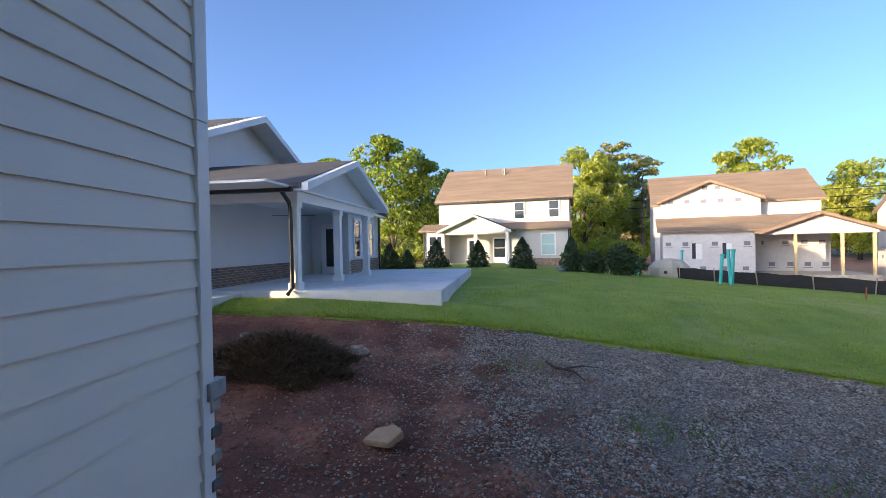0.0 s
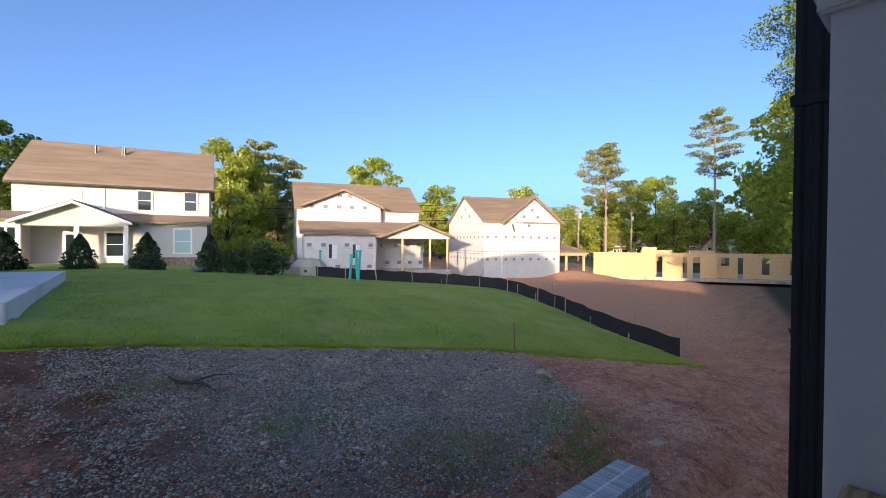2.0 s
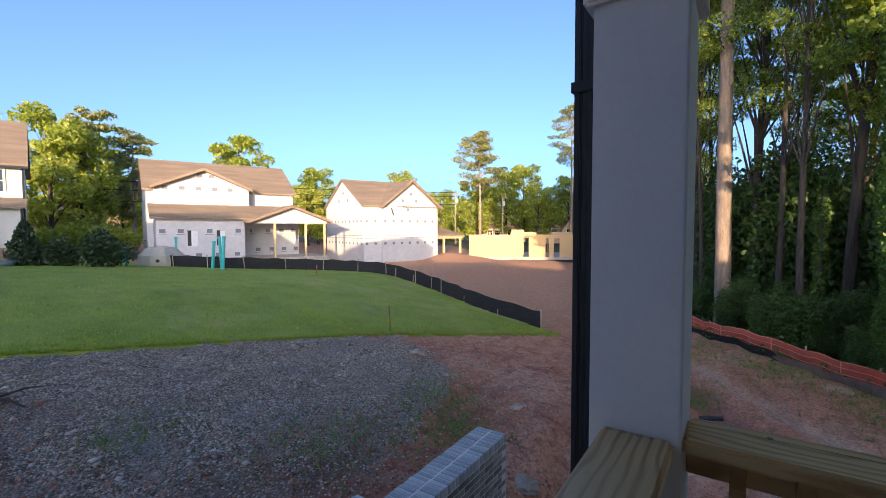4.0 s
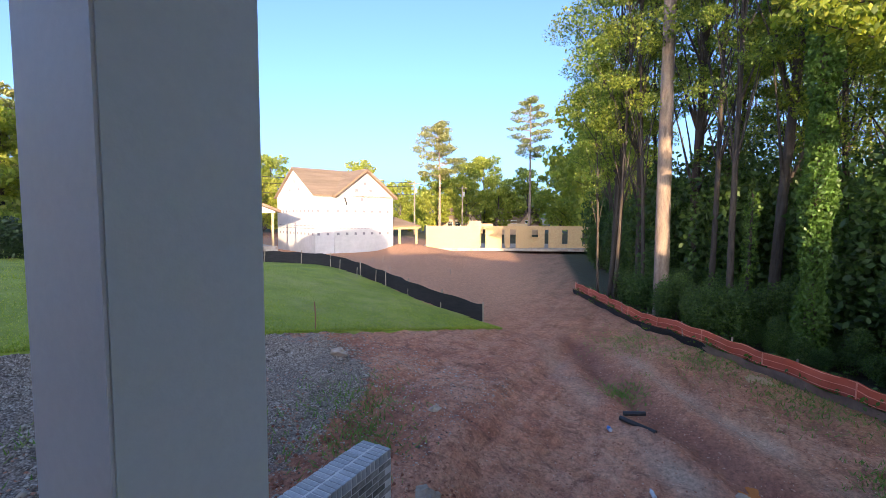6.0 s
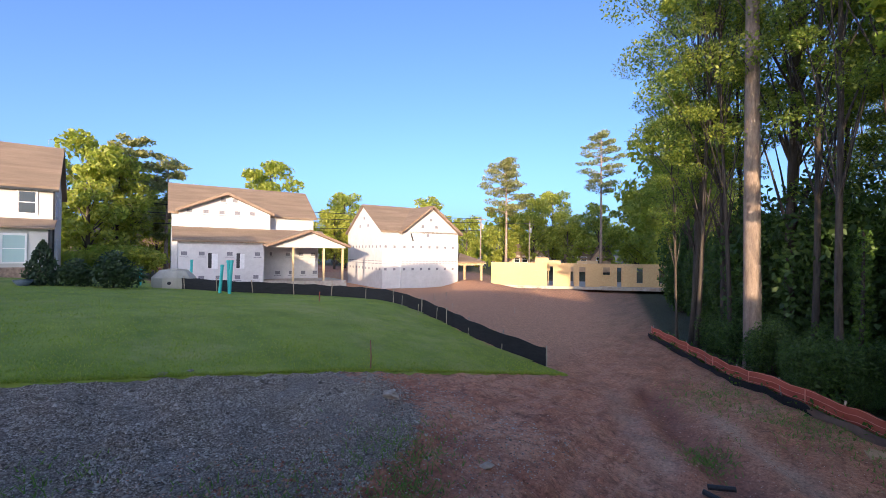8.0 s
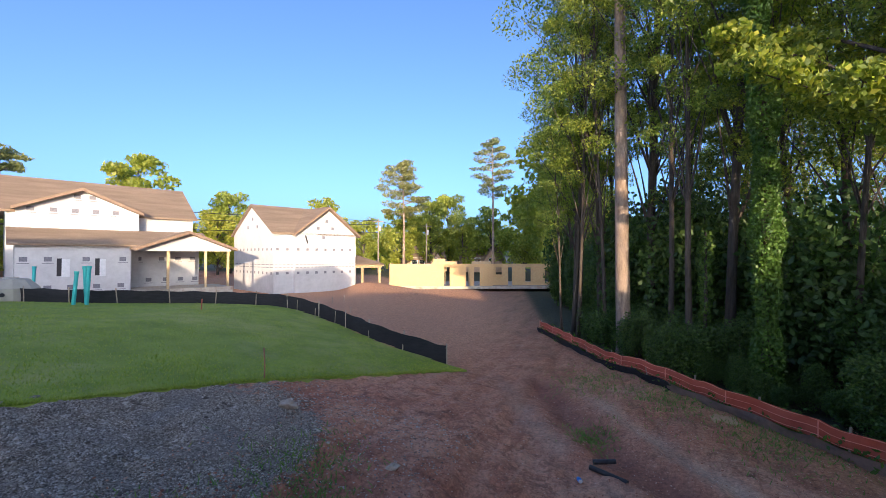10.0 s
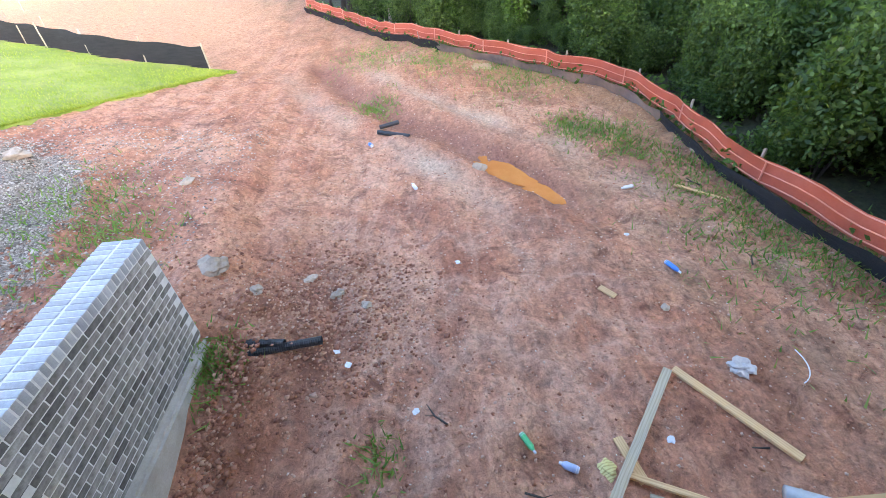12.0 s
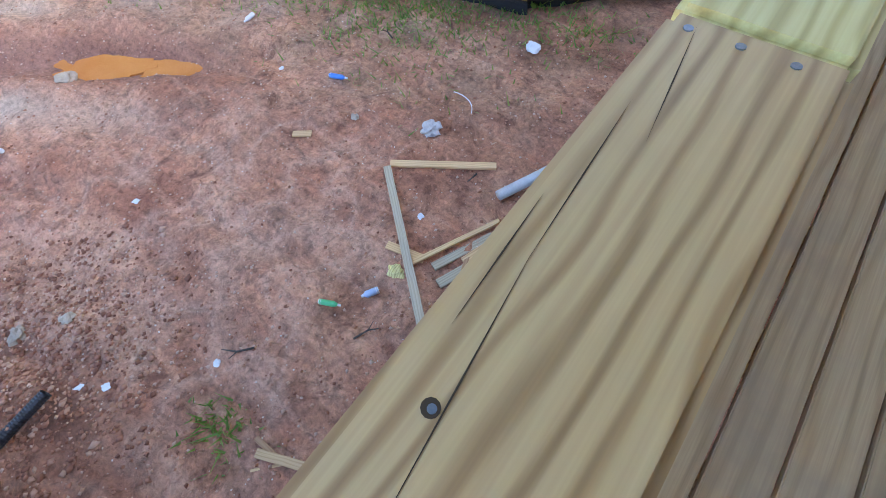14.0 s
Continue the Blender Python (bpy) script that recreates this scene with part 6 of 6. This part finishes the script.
plank(0.80, 0.05, 0.62, -0.20, 0.06, 0.025, "lumber", "broken board end on the clay")
plank(0.62, -1.55, 0.30, -1.95, 0.10, 0.03, "lumber_red", "short brown board beside the batten")
plank(0.80, -1.60, 0.52, -1.84, 0.06, 0.02, "tube", "black plastic scrap beside the short brown board", 0.03)
plank(3.90, -2.62, 3.72, -2.76, 0.09, 0.02, "lumber", "pale block offcut on the clay")
plank(6.1, -4.6, 5.5, -5.2, 0.06, 0.03, "lumber", "weathered lath near the barrier")
plank(2.7, -8.0, 1.9, -8.2, 0.06, 0.03, "lumber", "weathered lath near the low black fence")
solid("gutter_length", Geo().tube([(0, 0, 0.05), (2.5, 0, 0.05)], [0.058, 0.058], 12), M["pale_metal"], "length of pale grey pipe lying on the planks", "pipe", at=Matrix.Translation((1.36, -3.24, gz(1.36, -3.24) + 0.02)) @ pose(0, 0, 0, 0, -1, 246), smooth=True)


def corrugated(L, r, seed, at, label):
    g = Geo()
    n = int(L / 0.012)
    g.tube([(k * 0.012, 0.01 * math.sin(k * 0.03 + seed), r) for k in range(n)], [r * (1.0 if k % 2 else 0.9) for k in range(n)], 12, False)
    solid("drain_tube", g, M["tube"], label, "tube", "drain tubes", at=at)


corrugated(0.80, 0.05, 0, Matrix.Translation((3.08, 1.46, gz(3.1, 1.2) + 0.0)) @ pose(0, 0, 0, 0, 0, -83), "black corrugated drain tube lying by the brick wall")
corrugated(0.42, 0.05, 1, Matrix.Translation((3.17, 1.48, gz(3.2, 1.3) + 0.03)) @ pose(0, 0, 0, 0, 2, -95), "short black drain tube lying against a longer one")
corrugated(0.75, 0.05, 2, Matrix.Translation((9.0, 0.45, gz(9.0, 0.3) + 0.02)) @ pose(0, 0, 0, 0, 3, -110), "black corrugated tube half buried in the rut")
corrugated(0.45, 0.05, 3, Matrix.Translation((9.2, 0.40, gz(9.2, 0.3) + 0.05)) @ pose(0, 0, 0, 0, -4, -70), "short black tube end in the rut")


def bottle(x, y, rz, body, cap, L, label, r=0.033):
    t = thing("bottle", label, "bottle", Matrix.Translation((x, y, gz(x, y) + r)) @ pose(0, 0, 0, 0, 0, rz), "litter bottles")
    part("body", Geo().tube([(0, 0, 0), (0.004, 0, 0), (L * 0.68, 0, 0), (L * 0.8, 0, 0), (L * 0.86, 0, 0)], [r * 0.8, r, r, r * 0.62, r * 0.42], 12), M[body], t, smooth=True)
    part("cap", Geo().tube([(L * 0.86, 0, 0), (L, 0, 0)], [r * 0.45, r * 0.4], 10), M[cap], t)
    part("end_band", Geo().tube([(-0.006, 0, 0), (0.02, 0, 0)], [r * 0.86, r * 1.03], 12), M["white_plastic"], t)


bottle(2.04, -1.27, 205, "green_plastic", "white_plastic", 0.21, "green and white plastic bottle lying on the clay", 0.028)
bottle(1.70, -1.70, 60, "pale_blue", "white_plastic", 0.17, "crushed pale blue bottle lying on the clay", 0.036)
bottle(4.22, -3.60, 200, "blue_plastic", "white_plastic", 0.25, "bright blue plastic bottle lying on the clay", 0.032)
bottle(6.6, -0.35, 20, "white_plastic", "pale_blue", 0.2, "clear white bottle lying by the rut")
bottle(6.1, -3.9, 100, "white_plastic", "white_plastic", 0.2, "white bottle standing out of dead grass")
bottle(8.55, 0.55, 30, "blue_plastic", "blue_plastic", 0.16, "blue bottle beside the black tubes", 0.04)


def rock(name, x, y, r, mat, label, category="stone", squash=0.6, seed=0, crumple=0.22):
    b = bmesh.new()
    bmesh.ops.create_icosphere(b, subdivisions=3, radius=r)
    for v_ in b.verts:
        k = 1 + 0.55 * noise.noise(v_.co / r * 1.3 + Vector((seed, 0, 0))) + crumple * noise.noise(v_.co / r * 4.1 + Vector((0, seed, 0))) - 0.6 * crumple * abs(noise.noise(v_.co / r * 2.6 + Vector((0, 0, seed))))
        v_.co = Vector((v_.co.x * k * 1.2, v_.co.y * k, v_.co.z * k * squash))
    me_ = bpy.data.meshes.new(name)
    b.to_mesh(me_)
    b.free()
    me_.materials.append(M[mat])
    ob = new(name, me_)
    ob.matrix_world = pose(x, y, gz(x, y) + r * squash * 0.45, 0, 0, seed * 47)
    return tagged(ob, label, category, "loose stones" if mat == "stone" else "")


for k, (x, y, r) in enumerate(((4.3, 2.15, 0.16), (6.9, 6.0, 0.16), (6.3, 3.2, 0.09), (12.2, -5.0, 0.16), (7.3, -1.5, 0.12), (2.2, -8.3, 0.2), (4.2, 0.7, 0.08), (4.0, 1.6, 0.07), (3.9, 0.3, 0.06), (4.5, 1.1, 0.07), (3.47, -3.27, 0.05), (-3.6, 8.2, 0.16), (-5.9, 8.5, 0.18), (15.4, 8.0, 0.15), (7.2, -5.5, 0.1))):
    rock("stone", x, y, r, "stone", "rough pale stone lying on the ground", seed=k + 1)
solid("flat_stone", Geo().add([(0, 0, 0.03), (0.42, -0.06, 0.02), (0.5, 0.2, 0.05), (0.3, 0.36, 0.06), (0.04, 0.3, 0.04), (0, 0, -0.05), (0.42, -0.06, -0.05), (0.5, 0.2, -0.05), (0.3, 0.36, -0.05), (0.04, 0.3, -0.05)], [(0, 1, 2, 3, 4), (9, 8, 7, 6, 5)] + [(i, 5 + i, 5 + (i + 1) % 5, (i + 1) % 5) for i in range(5)]), M["card"], "flat tan stone slab lying on the clay", "stone", at=pose(-2.9, 5.5, gz(-2.75, 5.6) + 0.03, 6, -8, -20), bevel=0.01)
solid("mat", Geo().add([(0, 0, 0.03), (0.6, 0.1, 0.02), (0.7, 0.7, 0.04), (0.05, 0.6, 0.02), (0, 0, -0.01), (0.6, 0.1, -0.01), (0.7, 0.7, -0.01), (0.05, 0.6, -0.01)], [(0, 1, 2, 3), (7, 6, 5, 4)] + [(i, 4 + i, 4 + (i + 1) % 4, (i + 1) % 4) for i in range(4)]), M["card"], "flattened piece of tan board on weedy ground", "board", at=pose(13.0, -2.7, gz(13.3, -2.4) + 0.03))
g = Geo().box(-0.097, -0.045, 0, 0.097, 0.045, 0.056)
br = thing("loose_brick", "single cored red-grey brick lying on the clay", "brick", pose(0.82, -0.50, gz(0.82, -0.5), 0, 0, 60))
part("body", g, M["brick"], br, bevel=0.004)
for k in (-1, 0, 1):
    part("core_hole", Geo().tube([(0.055 * k, 0, 0.05), (0.055 * k, 0, 0.0575)], [0.017, 0.017], 10), M["dark_inside"], br)
rock("clod", 0.66, -0.58, 0.12, "card", "round crumbly tan clod on the clay", "soil clod", 0.35, 3)
rock("plastic_bag", 2.58, -3.62, 0.11, "bag_film", "crumpled white plastic bag on the clay", "bag", 0.45, 6, 0.55)
rock("plastic_bag", 2.35, -5.5, 0.10, "white_plastic", "small white plastic scrap on the clay", "bag", 0.3, 7)
rock("foam_scrap", 1.68, -1.95, 0.07, "rail_new", "yellow foam scrap beside the boards", "scrap", 0.4, 8)
for k, (x, y) in enumerate(((3.05, 0.45), (3.25, 0.6), (2.4, -0.3), (0.95, -1.95), (4.6, -0.9), (5.0, -3.4), (1.9, -2.6))):
    rock("paper_scrap", x, y, 0.035, "white_plastic", "small torn white paper scrap on the clay", "scrap", 0.3, k + 20)
solid("wire_bent", Geo().tube([(0.35 * math.cos(k * 0.16) - 0.3, 0.30 * math.sin(k * 0.16), 0.012) for k in range(10)], [0.006] * 10, 6), M["white_plastic"], "bent white plastic cable lying on the clay", "cable", at=pose(2.35, -4.05, gz(2.35, -4.05), 0, 0, 200))
solid("fallen_branch", Geo().tube([(0, 0, 0.03), (0.25, -0.42, 0.07), (0.32, -0.85, 0.04)], [0.028, 0.022, 0.010], 7).tube([(0.12, -0.2, 0.05), (0.5, -0.12, 0.08), (0.75, -0.16, 0.05)], [0.018, 0.013, 0.006], 6).tube([(0.25, -0.42, 0.07), (0.05, -0.8, 0.06)], [0.014, 0.006], 6).tube([(0.0, 0.0, 0.03), (-0.1, 0.32, 0.05), (0.12, 0.5, 0.04)], [0.022, 0.016, 0.007], 6), M["bark"], "dark forked dead branch lying on the gravel", "branch", at=pose(0.05, 8.05, gz(0.05, 8.05)), smooth=True)
rng_s = random.Random(8)
for x, y in ((1.75, -3.4), (4.0, -4.6), (2.2, -0.6), (1.55, -1.2), (6.0, -5.0)):
    q = rng_s.uniform(0, 6)
    solid("stick", Geo().tube([(0, 0, 0.012), (0.15, 0.02, 0.02), (0.3, -0.02, 0.014)], [0.011, 0.009, 0.004], 6).tube([(0.15, 0.02, 0.02), (0.22, 0.08, 0.02)], [0.006, 0.003], 5), M["bark"], "dark dry twig lying on the clay", "stick", "dry twigs", at=pose(x, y, gz(x, y), 0, 0, q * 57))
for px, py, ax, bx in PUDDLES:
    ring = []
    for k in range(48):
        q = k * 2 * math.pi / 48
        wob = 1 + 0.55 * noise.noise((math.cos(q) * 1.6 + px, math.sin(q) * 1.6, 4.4)) + 0.28 * noise.noise((math.cos(q) * 5, math.sin(q) * 5 + px, 1.4))
        u, w = ax * 1.1 * wob * math.cos(q), bx * 1.15 * wob * math.sin(q)
        ring.append((px + 0.87 * u - 0.5 * w, py + 0.5 * u + 0.87 * w))
    zp = sorted(ground_z(x, y) for x, y in ring)[14]
    g = Geo().add([(x, y, zp) for x, y in ring] + [(x, y, zp - 0.05) for x, y in ring], [tuple(range(48)), tuple(range(48, 96))[::-1]] + [(i, 48 + i, 48 + (i + 1) % 48, (i + 1) % 48) for i in range(48)])
    solid("puddle", g, M["puddle"], "shallow puddle of orange muddy water in the rut", "puddle", kind="structure")


# ---------------------------------------------------------------- uncountable: blades, gravel, clods, weeds, brush
def blades(pts, h, w, rng, lean=0.5):
    n = len(pts)
    q = rng.uniform(0, 6.283, n)
    d = np.stack([np.cos(q), np.sin(q), np.zeros(n)], 1)
    s = rng.uniform(0.5, 1.3, (n, 1))
    tip = pts + np.concatenate([rng.normal(size=(n, 2)) * h * lean, np.full((n, 1), h)], 1) * s
    v = np.stack([pts - d * w, pts + d * w, tip], 1).reshape(-1, 3)
    return v, np.arange(3 * n).reshape(-1, 3)


rng_g = np.random.default_rng(12)
pts = []
while len(pts) < 95000:
    x = rng_g.uniform(-9, 16)
    y = lawn_edge(x) + 20 * rng_g.uniform(0, 1) ** 2.2
    if x < 14.7 + 0.3 * max(0, y - 6) and x < fence_x(y) - 0.3 and not (x < -1.6 and 10.9 < y < 21.3):
        pts.append((x, y, base_z(x, y) + 0.055))
v, f = blades(np.array(pts), 0.055, 0.010, rng_g, 0.6)
tagged(new("grass", array_mesh("grass", v, f, M["blade"])), "short mown grass blades of the new sod", "grass", kind="stuff")


def pebbles(pts, r, rng, mat, name, label, squash=0.6):
    """Small irregular stones: cut octahedra."""
    n = len(pts)
    base = np.array([(1, 0, 0), (0, 1, 0), (-1, 0, 0), (0, -1, 0), (0, 0, 1), (0, 0, -1)], float)
    tri = np.array([(0, 1, 4), (1, 2, 4), (2, 3, 4), (3, 0, 4), (1, 0, 5), (2, 1, 5), (3, 2, 5), (0, 3, 5)])
    s = r * rng.uniform(0.35, 1.0, (n, 1, 1)) ** 1.4
    v = base[None] * s * rng.uniform(0.6, 1.35, (n, 6, 1)) * np.array((1, 1, squash))
    q = rng.uniform(0, 6.283, n)
    c, sn = np.cos(q)[:, None], np.sin(q)[:, None]
    vx, vy = v[..., 0] * c - v[..., 1] * sn, v[..., 0] * sn + v[..., 1] * c
    v = np.stack([vx, vy, v[..., 2]], -1) + np.array(pts)[:, None, :]
    f = (tri[None] + 6 * np.arange(n)[:, None, None]).reshape(-1, 3)
    return tagged(new(name, array_mesh(name, v.reshape(-1, 3), f, mat)), label, "stones", kind="stuff")


def island(name, cols, rough=0.9):
    m, ns, ln, b = nodes(name)
    rnd = ns.new("ShaderNodeNewGeometry").outputs["Random Per Island"]
    ln.new(ramp(ns, ln, rnd, [(k / (len(cols) - 1), c) for k, c in enumerate(cols)]), b.inputs["Base Color"])
    b.inputs["Roughness"].default_value = rough
    return m


gravel_mat = island("crushed_stone", [(0.10, 0.078, 0.06), (0.25, 0.20, 0.155), (0.40, 0.335, 0.27), (0.62, 0.55, 0.465)])
clod_mat = island("clay_clods", [(0.26, 0.09, 0.05), (0.38, 0.15, 0.085), (0.48, 0.21, 0.125), (0.56, 0.30, 0.195), (0.62, 0.42, 0.31)])
pts = []
while len(pts) < 80000:
    x, y = rng_g.uniform(-4, 9), rng_g.uniform(2.6, 10)
    wob = 0.5 * noise.noise((x * 0.6, y * 0.6, 0.5))
    inner = 3.6 + 0.03 * x if x < 4 else 3.72 + 0.35 * (x - 4) ** 1.05
    g_ = sstep(-0.5, 0.7, y - inner + wob) * (1 - sstep(6.0, 8.2, x + wob)) * sstep(-2.6, 0.6, x + wob + 0.2 * (y - 5))
    if y < lawn_edge(x) - 0.02 and rng_g.uniform() < 0.05 + g_ * sstep(-0.35, 0.25, noise.noise((x * 1.3, y * 1.3, 11))) * (0.22 + 0.78 * sstep(3.6, 6.6, y)):
        pts.append((x, y, gz(x, y) + 0.002))
pebbles(pts, 0.025, rng_g, gravel_mat, "gravel", "grey crushed stone strewn on the bank")
pebbles([pts[int(k)] for k in rng_g.integers(0, len(pts), 1500)], 0.058, rng_g, gravel_mat, "rubble", "larger broken stones among the gravel", 0.5)
pts = []
while len(pts) < 16000:
    x, y = rng_g.uniform(0.2, 14), rng_g.uniform(-6, 6)
    heap = math.exp(-(((x - 3.9) / 1.0) ** 2 + ((y - 0.9) / 1.1) ** 2))
    near = math.exp(-((x - 1.2) / 2.5) ** 2)
    if not (WALL_Y0 - 0.2 < y < WALL_Y1 + 0.05 and x < WALL_END + 0.05) and rng_g.uniform() < 0.08 + 0.9 * heap + 0.05 * near:
        pts.append((x, y, gz(x, y)))
for x, y in [(rng_g.uniform(-6, 1), rng_g.uniform(3, 9)) for _ in range(5000)]:
    if y < lawn_edge(x):
        pts.append((x, y, gz(x, y)))
pebbles(pts, 0.024, rng_g, clod_mat, "soil_clods", "crumbled red clay clods and chips on the ground", 0.7)

pts = []
for _ in range(1700):
    x, y = 3.8 + rng_g.normal() * 0.75, 0.95 + rng_g.normal() * 0.7
    if not (y > WALL_Y0 - 0.1 and x < WALL_END + 0.1):
        pts.append((x, y, gz(x, y) + 0.005))
for k in range(4600):
    x, y = (rng_g.uniform(-5.5, 0.8), rng_g.uniform(2.6, 8.2)) if k < 2600 else (rng_g.uniform(-2, 4.5), rng_g.uniform(2.5, 5.2))
    pts.append((x, y, gz(x, y)))
for _ in range(900):
    x = rng_g.uniform(0.5, 3.2)
    pts.append((x, WALL_Y0 - 0.18 - abs(rng_g.normal()) * 0.25, gz(x, 1.7)))
pebbles(pts, 0.042, rng_g, island("dark_soil", [(0.22, 0.08, 0.046), (0.31, 0.12, 0.07), (0.42, 0.18, 0.11), (0.52, 0.30, 0.20)]), "soil_lumps", "heap of crumbly red soil lumps by the wall", 0.7)
pts = []
while len(pts) < 3200:
    x, y = rng_g.uniform(0.2, 12), rng_g.uniform(-6, 3.5)
    if not (WALL_Y0 - 0.2 < y and x < WALL_END + 0.05):
        pts.append((x, y, gz(x, y) + 0.002))
pebbles(pts, 0.012, rng_g, island("pale_chips", [(0.55, 0.34, 0.23), (0.64, 0.46, 0.35), (0.74, 0.66, 0.56)]), "stone_chips", "tiny pale stone chips washed out of the clay", 0.7)
pts = []
for cx, cy, r, n in ((2.85, 1.75, 0.22, 420), (1.95, 0.05, 0.16, 120), (4.6, 3.5, 0.5, 500), (5.6, 4.4, 0.6, 500), (11.0, 0.6, 0.4, 420), (7.9, -4.3, 0.5, 800), (8.6, -3.6, 0.4, 500), (5.2, -5.3, 0.7, 800), (12.5, -3.3, 1.0, 1300), (14.5, -1.2, 0.9, 900), (6.5, -5.0, 0.5, 500), (3.9, -5.6, 0.6, 500), (4.2, -4.9, 0.9, 500), (2.3, -6.2, 0.5, 400), (16, 1.0, 1.0, 700), (3.0, 4.6, 0.6, 350), (1.2, 6.2, 0.4, 160), (-0.5, 8.0, 0.5, 120)):
    for _ in range(n):
        x, y = cx + rng_g.normal() * r, cy + rng_g.normal() * r * 0.7
        pts.append((x, y, gz(x, y)))
v, f = blades(np.array(pts), 0.10, 0.012, rng_g, 0.7)
tagged(new("weeds", array_mesh("weeds", v, f, M["weed"])), "patchy green weeds and grass tufts on the clay", "weeds", kind="stuff")
pts = []
for _ in range(9000):
    q, r = rng_g.uniform(0, 6.283), rng_g.uniform(0, 1) ** 0.5
    edge = 1 + 0.35 * noise.noise((math.cos(q) * 2.2, math.sin(q) * 2.2, 3.3))
    x, y = -4.9 + 1.4 * r * edge * math.cos(q), 7.55 + 0.95 * r * edge * math.sin(q)
    pts.append((x, y, gz(x, y) + rng_g.uniform(0, 0.34) * (1 - r) * (0.6 + 0.9 * abs(noise.noise((x * 3, y * 3, 2))))))
v, f = blades(np.array(pts), 0.13, 0.012, rng_g, 1.6)
tagged(new("brush_pile", array_mesh("brush_pile", v, f, M["straw"])), "heap of dark dead brush and straw on the bank", "brush", kind="stuff")
